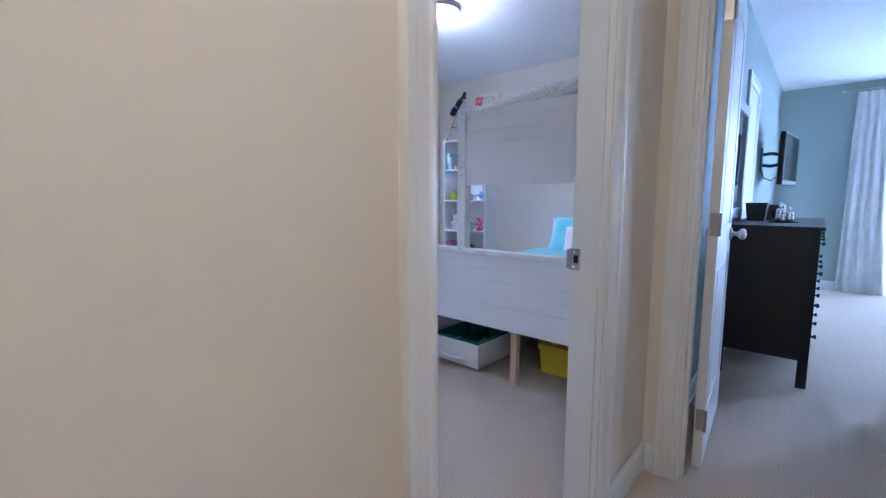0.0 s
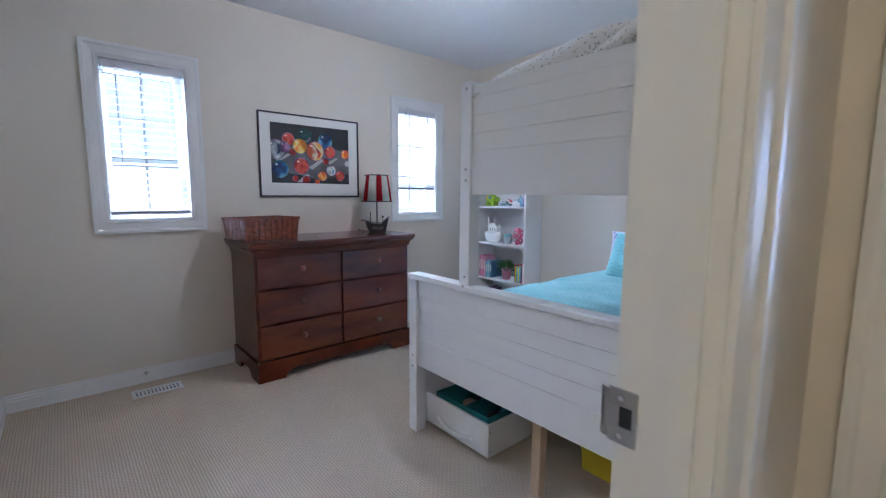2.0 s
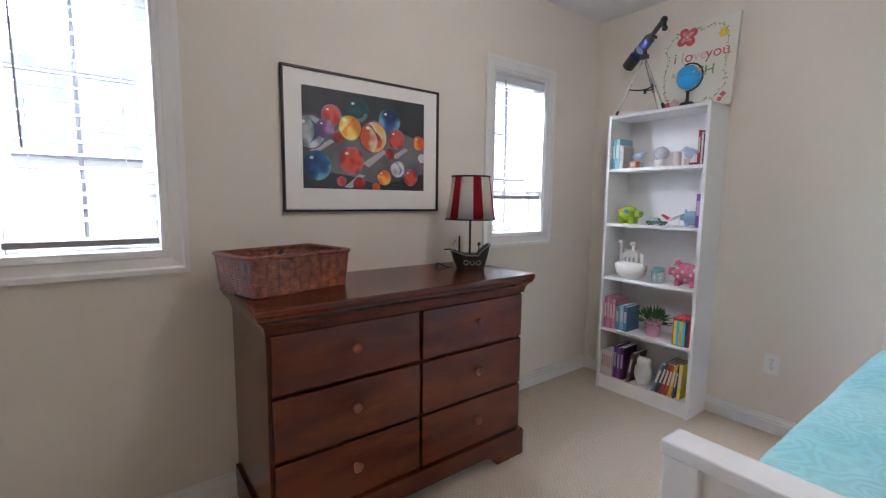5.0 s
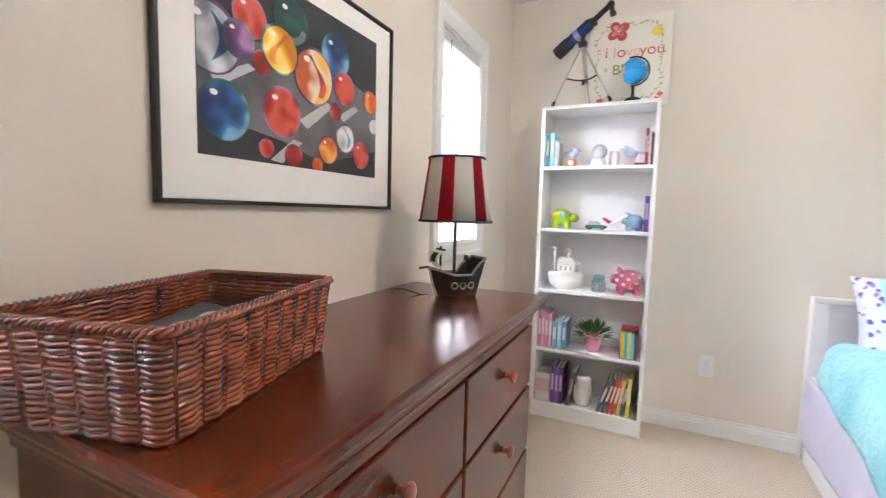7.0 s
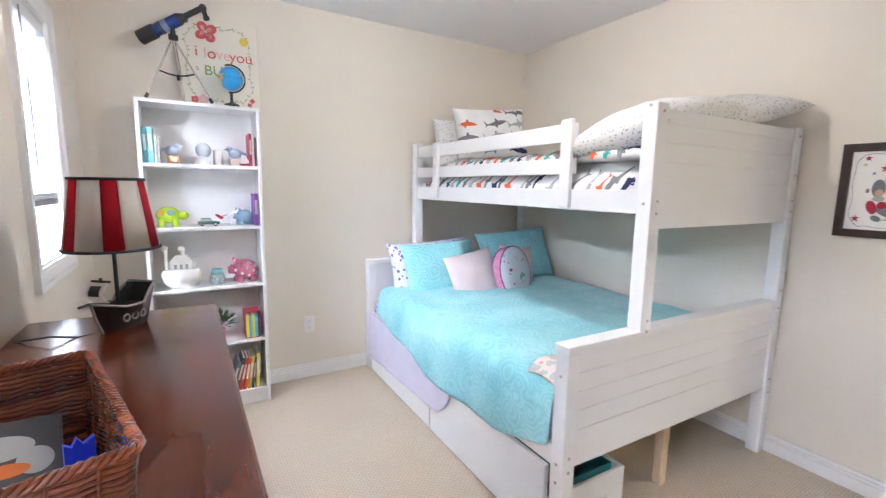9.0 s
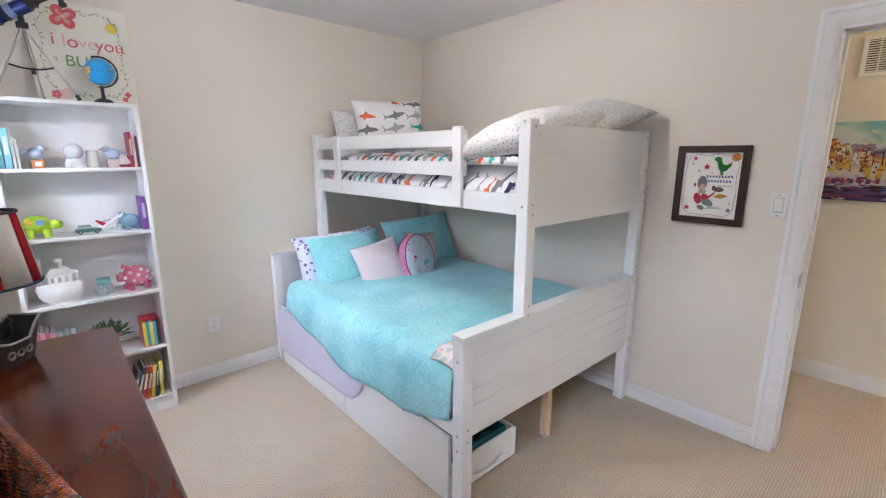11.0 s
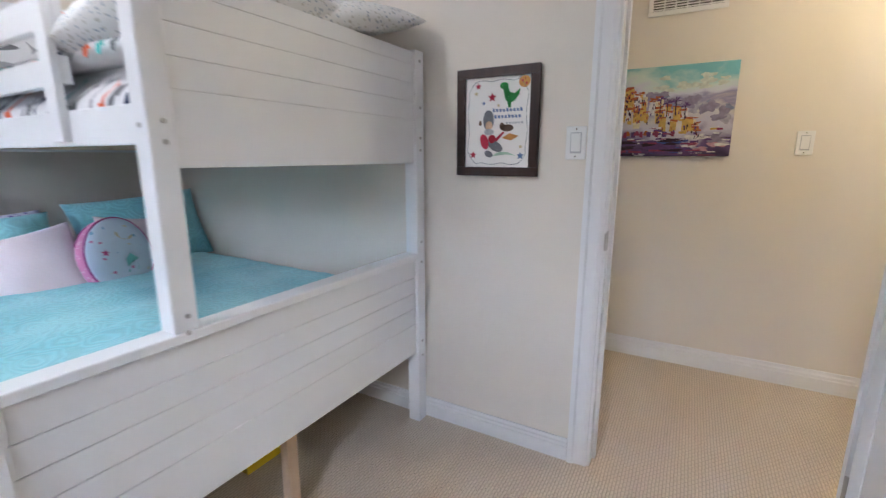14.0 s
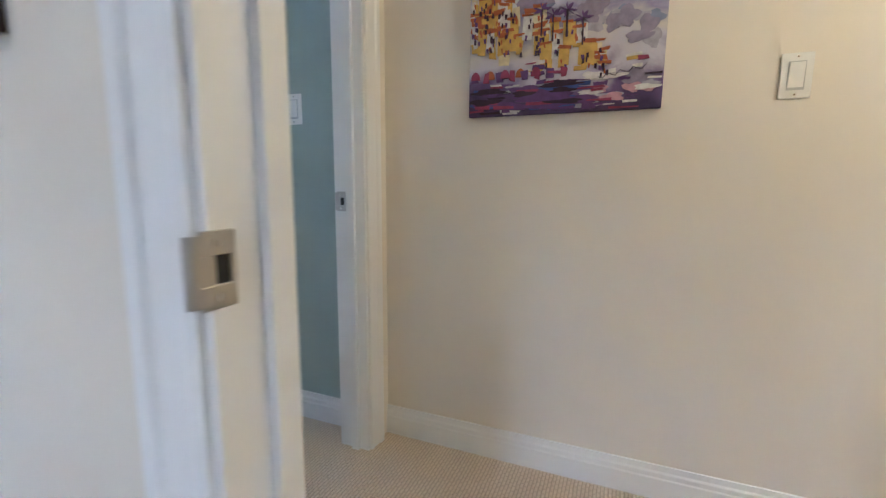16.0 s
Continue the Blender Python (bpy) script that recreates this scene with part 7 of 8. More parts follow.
pp = thing("potted_plant", at_shelf(0.545, 0.085, Z4), "bushy green plant in a pink pot with lace rim", "plant")
bm = bmesh.new()
lathe(bm, [(0.034, 0), (0.036, 0.003), (0.045, 0.088), (0.047, 0.090), (0.047, 0.096), (0.042, 0.096), (0.040, 0.080)], None, 28)
part("pot", bm, colour("pink_pot", (0.72, 0.30, 0.40), 0.5), pp, "pink pot", True)
bm = bmesh.new()
for k in range(18):
    a = 2 * math.pi * k / 18
    ball(bm, (0.046 * math.cos(a), 0.046 * math.sin(a), 0.090), 0.009, None, None, None, 8)
part("lace_rim", bm, colour("pale_pink_lace", (0.78, 0.52, 0.58), 0.6), pp, "scalloped pale rim", True)
LEAF = material("plant_leaf", (0.05, 0.15, 0.03), 0.5, dark=0.5, scale=30, bump=0.1)
rl = random.Random(3)
bm = bmesh.new()
for k in range(340):
    a, e = rl.uniform(0, 2 * math.pi), rl.uniform(0.05, 1.4)
    r = rl.uniform(0.055, 0.130)
    tip = Vector((r * math.cos(a) * math.cos(e) * 1.1, r * math.sin(a) * math.cos(e) * 0.75, 0.095 + r * math.sin(e) * 0.85 - 0.02 * (e < 0.35)))
    root = Vector((0.012 * math.cos(a), 0.012 * math.sin(a), 0.085)).lerp(tip, rl.uniform(0.35, 0.6))
    side = (tip - root).cross(Vector((rl.uniform(-1, 1), rl.uniform(-1, 1), 1))).normalized() * 0.0045
    mid = (root + tip) / 2 + Vector((0, 0, 0.004))
    vs = [bm.verts.new(p) for p in (root, mid + side, tip, mid - side)]
    bm.faces.new(vs)
tagged(part("leaves", bm, LEAF, pp, "dense small green leaves"), kind="stuff")

ow = thing("owl_figurine", at_shelf(0.475, 0.08, Z5), "white ceramic owl figurine", "figurine")
bm = bmesh.new()
lathe(bm, [(0.034, 0), (0.040, 0.008), (0.047, 0.05), (0.045, 0.10), (0.041, 0.13), (0.044, 0.15), (0.036, 0.165), (0.010, 0.168)], None, 24, 1.0, 0.8)
part("body", bm, WC, ow, "", True)
for s in (1, -1):
    bm = bmesh.new()
    cyl(bm, (s * 0.026, 0, 0.155), (s * 0.032, 0, 0.182), 0.012, 0.001, 10)
    part("ear_tuft", bm, WC, ow)
    bm = bmesh.new()
    cyl(bm, (s * 0.017, -0.030, 0.138), (s * 0.017, -0.037, 0.138), 0.012, 0.010, 14)
    part("eye_ring", bm, WC, ow)
    bm = bmesh.new()
    ball(bm, (s * 0.040, -0.006, 0.07), 0.012, 0.026, 0.05)
    part("wing", bm, WC, ow, "", True)

# on top: telescope, sign and globe
def telescope():
    t = thing("telescope", (-3.20, 4.585, ZT), "blue and black toy telescope on an aluminium tripod", "telescope")
    o = Vector((-3.20, 4.585, ZT))
    front, back = Vector((-3.385, 4.665, 2.083)) - o, Vector((-3.065, 4.50, 2.258)) - o
    ax = (back - front).normalized()
    BLU = material("metallic_blue_tube", (0.02, 0.045, 0.22), 0.25, metal=0.4, bump=0.0, coat=0.4)
    def seg(nm, a, b, r0, r1, mat, label=""):
        bm = bmesh.new()
        cyl(bm, front + ax * a, front + ax * b, r0, r1, 24)
        return part(nm, bm, mat, t, label, False)
    seg("dew_shield", 0.0, 0.085, 0.036, 0.036, BLACK, "black dew shield")
    seg("tube", 0.085, 0.225, 0.031, 0.031, BLU, "metallic blue tube")
    seg("tube_collar", 0.118, 0.130, 0.0325, 0.0325, BLACK)
    seg("tube_band", 0.135, 0.165, 0.0314, 0.0314, colour("pale_blue_label", (0.25, 0.32, 0.5), 0.4, bump=0.0), "pale printed band")
    seg("focuser", 0.225, 0.255, 0.030, 0.016, BLACK)
    seg("draw_tube", 0.255, 0.365, 0.014, 0.014, BLACK)
    bm = bmesh.new()
    dn = Vector((0.25, -0.25, -0.93)).normalized()
    p = front + ax * 0.36
    ball(bm, p, 0.019)
    cyl(bm, p - dn * 0.012, p - dn * -0.05, 0.013, 0.011, 14)
    cyl(bm, p + dn * 0.05, p + dn * 0.062, 0.015, 0.015, 14)
    part("eyepiece", bm, BLACK, t, "black angled eyepiece")
    bm = bmesh.new()
    w = front + ax * 0.262
    cyl(bm, w + Vector((0, -0.025, -0.014)), w + Vector((0, 0.03, -0.014)), 0.010, 0.010, 12)
    part("focus_wheel", bm, BLACK, t)
    hub = front + ax * 0.185 + Vector((0, 0, -0.075))
    bm = bmesh.new()
    cyl(bm, hub, hub + Vector((0, 0, 0.055)), 0.014, 0.010, 12)
    box(bm, hub.x - 0.022, hub.y - 0.015, hub.z - 0.012, hub.x + 0.022, hub.y + 0.015, hub.z + 0.014, 0.004)
    part("mount_head", bm, BLACK, t, "black mount head")
    feet = [Vector((-3.375, 4.545, ZT)) - o, Vector((-3.075, 4.53, ZT)) - o, Vector((-3.20, 4.73, ZT)) - o]
    mids = []
    for f in feet:
        a, b = hub + (f - hub) * 0.06, hub + (f - hub) * 0.95
        bm = bmesh.new()
        sd = Vector((0, 0, 1)).cross(f - hub).normalized() * 0.006
        cyl(bm, a + sd, hub + (f - hub) * 0.6 + sd, 0.0035, seg=8)
        cyl(bm, a - sd, hub + (f - hub) * 0.6 - sd, 0.0035, seg=8)
        cyl(bm, hub + (f - hub) * 0.45, b, 0.0045, seg=8)
        lg = part("tripod_leg", bm, CHROME, t, "aluminium tripod leg")
        bm = bmesh.new()
        cyl(bm, hub + (f - hub) * 0.93, f, 0.008, 0.009, 10)
        part("foot", bm, BLACK, lg, "black rubber foot")
        mids.append(hub + (f - hub) * 0.55)
    c = sum(mids, Vector()) / 3 + Vector((0, 0, -0.012))
    for m in mids:
        bm = bmesh.new()
        tube(bm, [m, (m + c) / 2 + Vector((0, 0, -0.004)), c], 0.0045, 6)
        part("spreader_arm", bm, BLACK, t)
    bm = bmesh.new()
    cyl(bm, c + Vector((0, 0, -0.022)), c + Vector((0, 0, 0.006)), 0.008, seg=10)
    part("spreader_hub", bm, BLACK, t)


telescope()


def words(parent, text, size, m, mat, depth=0.0006, label=""):
    cu = bpy.data.curves.new("letters", "FONT")
    cu.body, cu.size, cu.extrude = text, size, depth
    cu.align_x = "LEFT"
    tmp = bpy.data.objects.new("letters", cu)
    scene.collection.objects.link(tmp)
    dg = bpy.context.evaluated_depsgraph_get()
    me = bpy.data.meshes.new_from_object(tmp.evaluated_get(dg))
    bpy.data.objects.remove(tmp)
    me.materials.clear()
    me.materials.append(mat)
    o = new("lettering", me)
    o.parent = parent
    o.matrix_local = m
    return tagged(o, label)


def love_sign():
    s = new("wall_sign")
    s.matrix_world = pose(-3.225, 4.714, ZT + 0.002, -5.5, 0, 0)
    tagged(s, "cream canvas sign with painted lettering and floral border", "sign")
    W, Hh, F = 0.42, 0.497, -0.0005
    CAN = material("cream_canvas", (0.76, 0.72, 0.62), 0.85, dark=0.95, scale=5, bump=0.3, fine=400)
    box_part("canvas", (0, 0, 0, W, 0.018, Hh), CAN, s, "", 0.002)
    RP = material("coral_red_paint", (0.62, 0.10, 0.10), 0.7, dark=0.85, scale=60)
    PK = material("pale_pink_paint", (0.72, 0.46, 0.42), 0.7, dark=0.9, scale=60)
    GR = material("leaf_green_paint", (0.16, 0.32, 0.06), 0.7, dark=0.8, scale=60)
    OL = material("grey_green_paint", (0.36, 0.42, 0.24), 0.7, dark=0.8)
    YE = material("yellow_paint", (0.75, 0.58, 0.05), 0.7, dark=0.85, scale=60)
    up = pose(0, 0, 0, 90, 0, 0)
    words(s, "i", 0.085, pose(0.085, -0.001, 0.285) @ up, RP, label="red painted letter")
    words(s, "love", 0.085, pose(0.128, -0.001, 0.28) @ up, PK, label="pale pink painted letters")
    words(s, "o", 0.088, pose(0.148, -0.0018, 0.279) @ up, RP, label="red painted letter")
    words(s, "you", 0.085, pose(0.262, -0.001, 0.278) @ up, RP, label="red painted letters")
    words(s, "a", 0.045, pose(0.085, -0.001, 0.205) @ up, OL, label="grey-green painted letter")
    words(s, "BUSH", 0.078, pose(0.128, -0.001, 0.185) @ up, GR, label="green painted letters")
    def petals(c, r, n, mat, nm, turn=0.0, w=0.42):
        bm = bmesh.new()
        for k in range(n):
            a = turn + 2 * math.pi * k / n
            pts = []
            for i in range(14):
                t = 2 * math.pi * i / 14
                x, z = r * 0.55 + r * 0.45 * math.cos(t), r * w * math.sin(t)
                pts.append((c[0] + x * math.cos(a) - z * math.sin(a), c[1] + x * math.sin(a) + z * math.cos(a)))
            prism(bm, pts, "y", -0.0012 - 0.0001 * k, 0.0)
        part(nm, bm, mat, s)
    petals((0.15, 0.425), 0.062, 4, RP, "butterfly_wing", 0.6)
    petals((0.15, 0.425), 0.040, 4, PK, "wing_inner", 0.6, 0.3)
    petals((0.345, 0.40), 0.026, 6, YE, "yellow_flower")
    petals((0.115, 0.045), 0.030, 5, PK, "pink_flower", 0.3)
    petals((0.075, 0.04), 0.022, 5, RP, "red_flower")
    petals((0.375, 0.06), 0.016, 4, RP, "red_berries")
    petals((0.36, 0.035), 0.014, 4, RP, "red_berries", 0.5)
    rnd = random.Random(11)
    bm = bmesh.new()
    loop = []
    for i in range(80):
        a = 2 * math.pi * i / 80
        x = W / 2 + (W / 2 - 0.045) * max(-1, min(1, 1.2 * math.cos(a))) + 0.006 * math.sin(9 * a)
        z = Hh / 2 + (Hh / 2 - 0.04) * max(-1, min(1, 1.2 * math.sin(a))) + 0.006 * math.cos(11 * a)
        loop.append((x, z))
    tube(bm, [(x, -0.0005, z) for x, z in loop], 0.0012, 5, True)
    part("vine", bm, OL, s)
    bm = bmesh.new()
    for x, z in loop:
        a = rnd.uniform(0, 6.28)
        c = (x + 0.009 * math.cos(a), z + 0.009 * math.sin(a))
        prism(bm, [(c[0] + 0.007 * math.cos(a), c[1] + 0.007 * math.sin(a)), (c[0] - 0.003 * math.sin(a), c[1] + 0.003 * math.cos(a)), (c[0] - 0.007 * math.cos(a), c[1] - 0.007 * math.sin(a)), (c[0] + 0.003 * math.sin(a), c[1] - 0.003 * math.cos(a))], "y", -0.0011, 0.0)
    tagged(part("vine_leaves", bm, GR, s), kind="stuff")


love_sign()


def globe():
    g = thing("globe", (-2.975, 4.585, ZT), "small desk globe with black arm and base", "globe")
    m = bpy.data.materials.new("globe_map")
    m.use_nodes = True
    n, l = m.node_tree.nodes, m.node_tree.links
    co, ns, r = n.new("ShaderNodeTexCoord"), n.new("ShaderNodeTexNoise"), n.new("ShaderNodeValToRGB")
    ns.inputs["Scale"].default_value, ns.inputs["Detail"].default_value = 13, 5
    l.new(co.outputs["Object"], ns.inputs["Vector"])
    l.new(ns.outputs["Fac"], r.inputs["Fac"])
    r.color_ramp.interpolation = "CONSTANT"
    e = r.color_ramp.elements
    e[0].position, e[0].color = 0.0, (0.03, 0.33, 0.72, 1)
    e[1].position, e[1].color = 0.57, (0.72, 0.42, 0.20, 1)
    for p, c in ((0.61, (0.70, 0.60, 0.22, 1)), (0.66, (0.62, 0.18, 0.30, 1))):
        x = e.new(p)
        x.color = c
    b = n["Principled BSDF"]
    l.new(r.outputs[0], b.inputs["Base Color"])
    b.inputs["Roughness"].default_value = 0.3
    c = Vector((0, 0, 0.150))
    bm = bmesh.new()
    ball(bm, c, 0.064, None, None, None, 32)
    part("sphere", bm, m, g, "printed blue sphere", True)
    bm = bmesh.new()
    tube(bm, [c + Vector((0.073 * math.sin(a), 0, 0.073 * math.cos(a))) for a in [radians(-20 + i * 10) for i in range(22)]], 0.0045, 8)
    part("arm", bm, BLACK, g, "black half-ring arm", True)
    bm = bmesh.new()
    lathe(bm, [(0.040, 0), (0.041, 0.006), (0.034, 0.014), (0.010, 0.022), (0.007, 0.05), (0.009, 0.078)], None, 24)
    part("base", bm, BLACK, g, "black base", True)
    bm = bmesh.new()
    tube(bm, [c + Vector((0.0643 * math.cos(a), 0.0643 * math.sin(a), 0)) for a in [2 * math.pi * i / 48 for i in range(48)]], 0.0007, 5, True)
    part("equator_line", bm, BLACK, g)


globe()


# the main bedroom seen through its door
def black_dresser():
    y0, L, X, Hh = 3.93, 1.45, 0.475, 0.96
    d = thing("dresser", (XH + 0.028, y0, 0), "black-stained tall dresser with small round knobs", "dresser")
    box_part("dresser_top", (0, -0.012, Hh - 0.022, X + 0.018, L + 0.012, Hh), BLACKW, d, "", 0.003)
    for x in (0.0, X - 0.05):
        for y in (0.0, L - 0.045):
            box_part("leg", (x, y, 0, x + 0.05, y + 0.045, Hh - 0.022), BLACKW, d, "", 0.002)
    for y in (0.006, L - 0.024):
        box_part("side_panel", (0.05, y, 0.165, X - 0.05, y + 0.018, Hh - 0.022), BLACKW, d)
    box_part("back_panel", (0.004, 0.045, 0.165, 0.012, L - 0.045, Hh - 0.022), BLACKW, d)
    box_part("bottom_rail", (X - 0.03, 0.045, 0.14, X - 0.006, L - 0.045, 0.175), BLACKW, d, "", 0.001)
    zs = ((0.775, 0.93), (0.575, 0.765), (0.38, 0.565), (0.185, 0.37))
    for z0, z1 in zs:
        for c in range(2):
            a = 0.048 + c * (L - 0.09) / 2
            dr = box_part("drawer", (X - 0.025, a, z0, X - 0.002, a + (L - 0.1) / 2, z1), BLACKW, d, "", 0.002)
            for f in (0.22, 0.78):
                bm = bmesh.new()
                lathe(bm, [(0.008, 0), (0.006, 0.010), (0.014, 0.018), (0.014, 0.024), (0.005, 0.028)], pose(X - 0.002, a + f * (L - 0.1) / 2, (z0 + z1) / 2, 0, 90, 0), 14)
                part("knob", bm, BLACK, dr, "round black knob", True)


black_dresser()
MIRG = material("mirror_silver", (0.85, 0.88, 0.9), 0.02, metal=1.0, bump=0.0)
BLUEF = material("grey_blue_painted_wood", (0.30, 0.36, 0.42), 0.4, dark=0.9)
mi = thing("mirror", (XH + 0.016, 3.86, 0.985), "rectangular mirror in a grey-blue wooden frame above the dresser", "mirror")
bm = bmesh.new()
box(bm, 0.004, 0.06, 0.06, 0.012, 0.69, 0.73)
part("mirror_glass", bm, MIRG, mi)
for q in ((0, 0, 0.75, 0.07), (0, 0.72, 0.75, 0.79), (0, 0.07, 0.07, 0.72), (0.68, 0.07, 0.75, 0.72)):
    box_part("frame_bar", (0.0, q[0], q[1], 0.03, q[2], q[3]), BLUEF, mi, "", 0.004)
structure("trim", casing("y", XH + 0.012, 1, 4.72, 5.28, 1.98), TRIM, "white moulded door casing", "trim")
bm = bmesh.new()
box(bm, XH + 0.0125, 4.722, 0.005, XH + 0.018, 5.278, 1.978)
structure("door_4", bm, TRIM, "white closed closet door behind the dresser", "door")

tv = thing("television", (XH + 0.012, 5.95, 1.48), "flat black television on a swivel wall bracket", "television")
q = pose(0.21, 0.02, 0.0, 0, 0, 84)
bm = bmesh.new()
box(bm, -0.34, -0.022, -0.235, 0.34, 0.022, 0.235, 0.012, q)
part("housing", bm, BLACK, tv)
bm = bmesh.new()
box(bm, -0.315, -0.0235, -0.195, 0.315, -0.0222, 0.215, 0, q)
part("screen", bm, material("dark_screen_glass", (0.02, 0.025, 0.03), 0.08, bump=0.0), tv, "dark glass screen")
bm = bmesh.new()
box(bm, 0.0, -0.05, -0.10, 0.012, 0.05, 0.12, 0.003)
tube(bm, [(0.01, 0.0, 0.06), (0.08, 0.02, 0.07), (0.17, 0.03, 0.05)], 0.016, 8)
tube(bm, [(0.01, 0.0, -0.04), (0.08, 0.02, -0.05), (0.17, 0.03, -0.03)], 0.016, 8)
part("wall_bracket", bm, BLACK, tv, "black swivel arms")
bm = bmesh.new()
tube(bm, [(0.012, 0.0, -0.08), (0.03, 0.0, -0.16), (0.09, 0.0, -0.19), (0.14, 0.01, -0.14)], 0.004, 6)
part("cable", bm, BLACK, tv)

bx = thing("desk_organizer", (-0.44, 4.62, 0.96), "black flared box standing on the dresser", "organizer")
bm = bmesh.new()
a = [bm.verts.new(p) for p in ((-0.05, -0.07, 0), (0.05, -0.07, 0), (0.05, 0.07, 0), (-0.05, 0.07, 0))]
b = [bm.verts.new(p) for p in ((-0.065, -0.085, 0.13), (0.065, -0.085, 0.13), (0.065, 0.085, 0.13), (-0.065, 0.085, 0.13))]
c = [bm.verts.new(p) for p in ((-0.059, -0.079, 0.13), (0.059, -0.079, 0.13), (0.059, 0.079, 0.13), (-0.059, 0.079, 0.13))]
e = [bm.verts.new(p) for p in ((-0.045, -0.065, 0.006), (0.045, -0.065, 0.006), (0.045, 0.065, 0.006), (-0.045, 0.065, 0.006))]
for p, r in ((a, b), (b, c), (c, e)):
    for i in range(4):
        bm.faces.new((p[i], p[(i + 1) % 4], r[(i + 1) % 4], r[i]))
bm.faces.new(a)
bm.faces.new(e)
part("body", bm, BLACK, bx)
ra = thing("clock_radio", (-0.36, 4.85, 0.96), "dark grey clock radio on the dresser", "radio")
box_part("case", (-0.07, -0.10, 0, 0.07, 0.10, 0.115), material("dark_grey_plastic", (0.06, 0.065, 0.07), 0.35, bump=0.0), ra, "", 0.012)
bm = bmesh.new()
cyl(bm, (0.02, -0.105, 0.05), (0.02, -0.099, 0.05), 0.028, seg=18)
part("speaker", bm, BLACK, ra)
tr = thing("tray", (-0.27, 4.38, 0.96), "small round black tray on the dresser", "tray")
bm = bmesh.new()
lathe(bm, [(0.075, 0), (0.085, 0.004), (0.088, 0.010), (0.084, 0.010), (0.078, 0.005), (0.002, 0.004)], None, 28)
part("dish", bm, BLACK, tr, "", True)
for x, y, s in ((-0.02, 0.01, 1.0), (0.032, -0.012, 0.78), (0.0, -0.04, 0.6)):
    jj = thing("perfume_bottle", (-0.27 + x, 4.38 + y, 0.965), "silver perfume bottle on a round tray", "bottle", "silver bottles on the tray")
    bm = bmesh.new()
    lathe(bm, [(0.024 * s, 0), (0.027 * s, 0.008), (0.027 * s, 0.07 * s), (0.020 * s, 0.085 * s), (0.009 * s, 0.092 * s)], None, 18)
    part("bottle", bm, CHROME, jj, "", True)
    bm = bmesh.new()
    lathe(bm, [(0.008 * s, 0.090 * s), (0.012 * s, 0.098 * s), (0.012 * s, 0.115 * s), (0.004 * s, 0.13 * s)], None, 14)
    part("stopper", bm, CHROME, jj)


def curtain_mesh(x0, x1, top, bottom, y, waves, amp, flare, seed):
    bm = bmesh.new()
    nx, nz = waves * 10, 16
    g = []
    for j in range(nz + 1):
        v = j / nz
        row = []
        for i in range(nx + 1):
            u = i / nx
            x = x0 + (x1 - x0) * u + flare * v * (u - 0.2) + 0.01 * noise.noise(Vector((u * 6, v * 2, seed)))
            yy = y + amp * (0.55 + 0.45 * v) * math.sin(2 * math.pi * waves * u + 0.4 * math.sin(v * 4)) + 0.012 * noise.noise(Vector((u * 5, v * 3, seed + 9)))
            row.append(bm.verts.new((x, yy, top + (bottom - top) * v)))
        g.append(row)
    for a, b in zip(g, g[1:]):
        for i in range(nx):
            bm.faces.new((a[i], a[i + 1], b[i + 1], b[i]))
    return bm


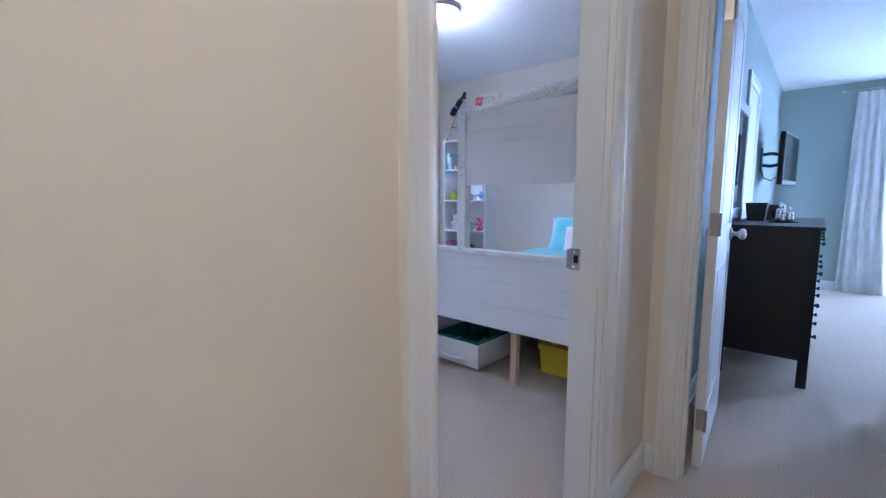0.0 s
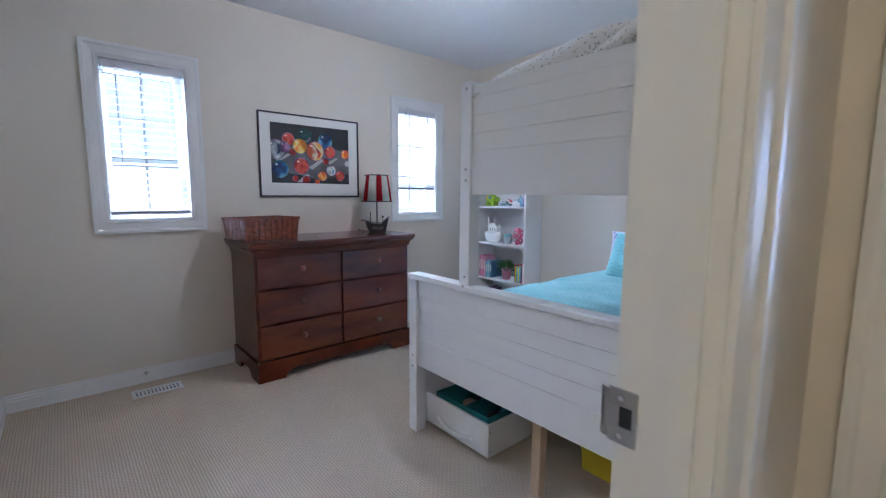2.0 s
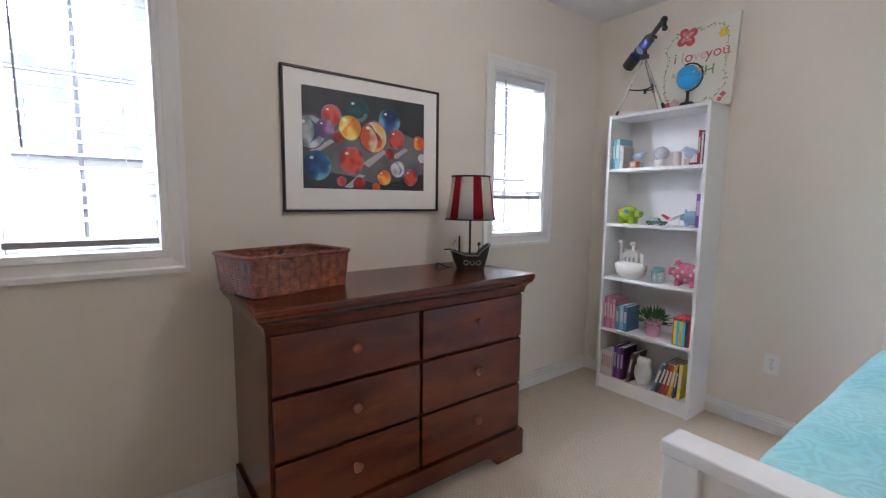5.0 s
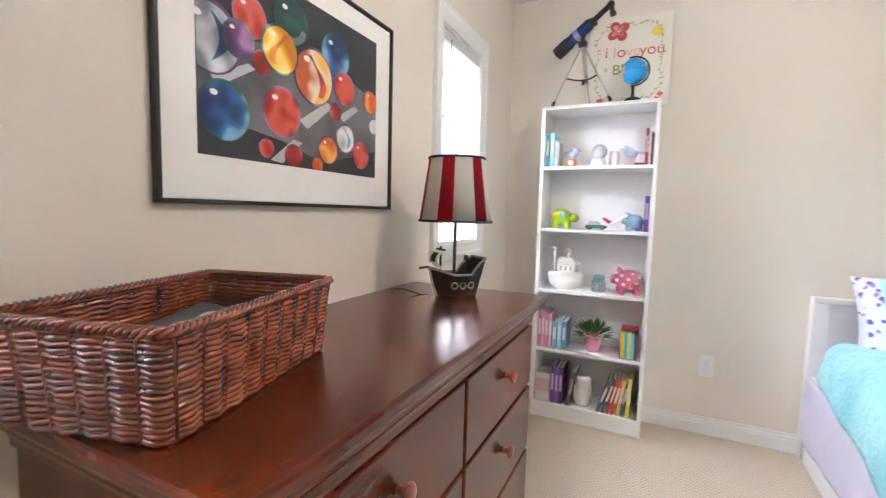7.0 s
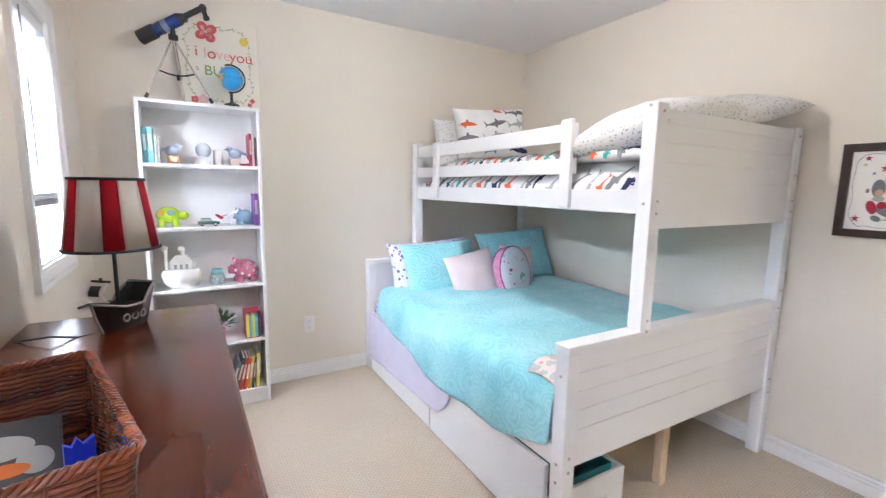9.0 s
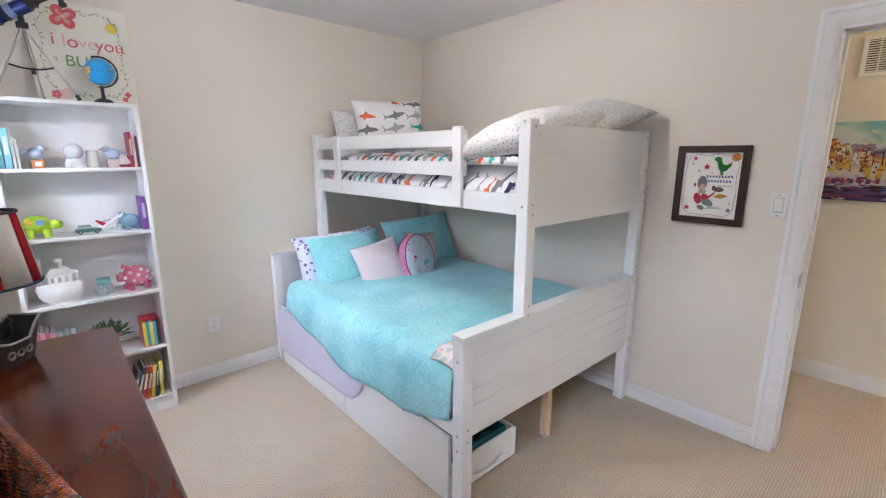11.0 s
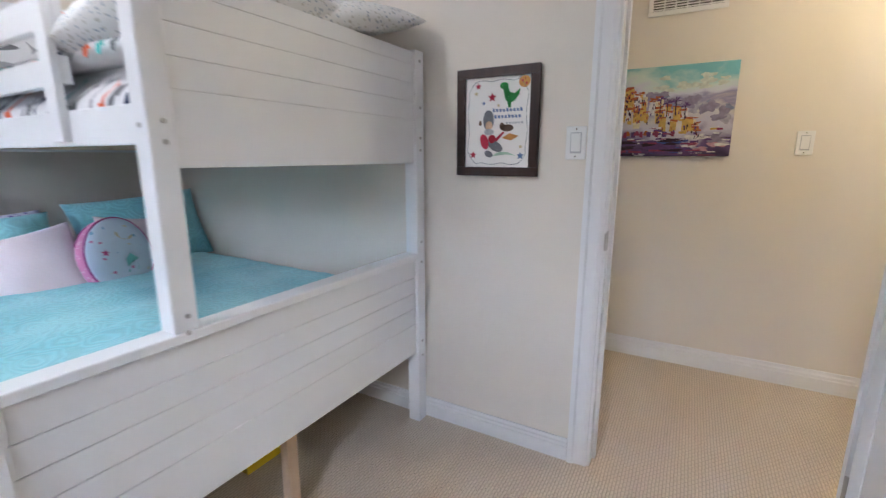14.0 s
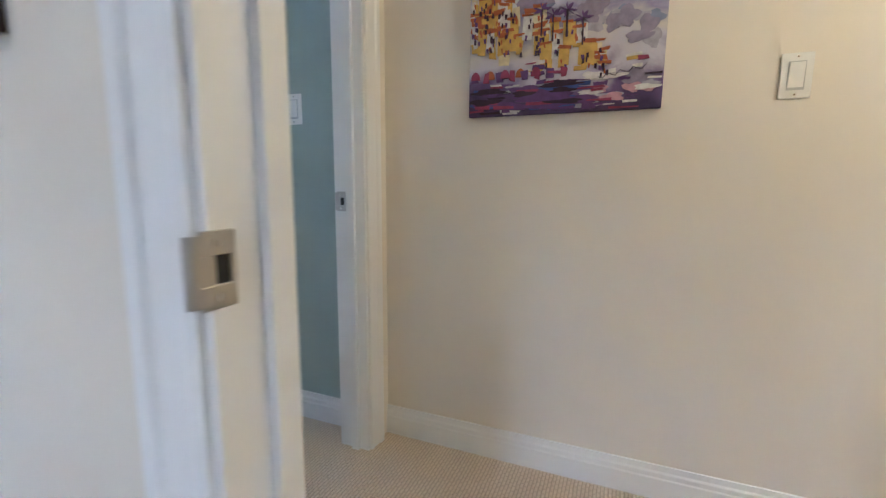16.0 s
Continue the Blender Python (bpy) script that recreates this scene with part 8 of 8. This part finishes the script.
CURT = material("white_curtain_cloth", (0.68, 0.68, 0.66), 0.9, dark=0.93, scale=8, bump=0.3, fine=300)
sheer = bpy.data.materials.new("sheer_curtain")
sheer.use_nodes = True
sn, sl = sheer.node_tree.nodes, sheer.node_tree.links
mixs, tl = sn.new("ShaderNodeMixShader"), sn.new("ShaderNodeBsdfTranslucent")
tl.inputs["Color"].default_value = (0.85, 0.87, 0.9, 1)
sn["Principled BSDF"].inputs["Base Color"].default_value = (0.8, 0.8, 0.8, 1)
sn["Principled BSDF"].inputs["Roughness"].default_value = 0.9
sl.new(sn["Principled BSDF"].outputs[0], mixs.inputs[1])
sl.new(tl.outputs[0], mixs.inputs[2])
mixs.inputs[0].default_value = 0.65
sl.new(mixs.outputs[0], sn["Material Output"].inputs["Surface"])
cu = thing("curtain", (0.2, YFAR - 0.11, 0), "heavy white curtain drawn aside, hanging to the carpet", "curtain")
o = part("cloth", curtain_mesh(-0.06, 0.20, 2.33, 0.015, 0.0, 4, 0.032, 0.16, 2), CURT, cu, "", True)
o.modifiers.new("thick", "SOLIDIFY").thickness = 0.004
cs = thing("sheer_curtain", (0.46, YFAR - 0.06, 0), "thin white sheer curtain glowing with daylight", "curtain")
o = part("cloth", curtain_mesh(-0.1, 1.6, 2.32, 0.02, 0.0, 14, 0.014, 0.0, 5), sheer, cs, "", True)
rd = thing("curtain_rod", (0.0, YFAR - 0.10, 2.35), "slim brushed metal curtain rod with finial", "curtain rod")
bm = bmesh.new()
cyl(bm, (0.03, 0, 0), (3.2, 0, 0), 0.010, seg=12)
part("rod", bm, NICKEL, rd)
bm = bmesh.new()
ball(bm, (0.015, 0, 0), 0.018)
part("finial", bm, NICKEL, rd, "", True)
for x in (0.10, 3.1):
    bm = bmesh.new()
    cyl(bm, (x, 0, 0), (x, 0.099, 0.0), 0.006, seg=8)
    part("bracket", bm, NICKEL, rd)
wm = new("window_3")
tagged(wm, "wide white framed bedroom window behind sheer curtain", "window", "", "structure")
for q in ((0.45, 0.50, 0.12, 2.15), (2.95, 3.0, 0.12, 2.15), (1.70, 1.75, 0.17, 2.10), (0.50, 2.95, 0.12, 0.17), (0.50, 2.95, 2.10, 2.15)):
    box_part("window_frame", (q[0], YFAR + 0.04, q[2], q[1], YFAR + 0.09, q[3]), PLASTW, wm, "", 0.003)
p = box_part("pane", (0.50, YFAR + 0.06, 0.17, 2.95, YFAR + 0.064, 2.10), GLASS, wm)
p.visible_shadow = False
switch_plate(pose(0.48, 2.90, 1.29, 0, 0, -90), "white rocker light switch on the blue wall")
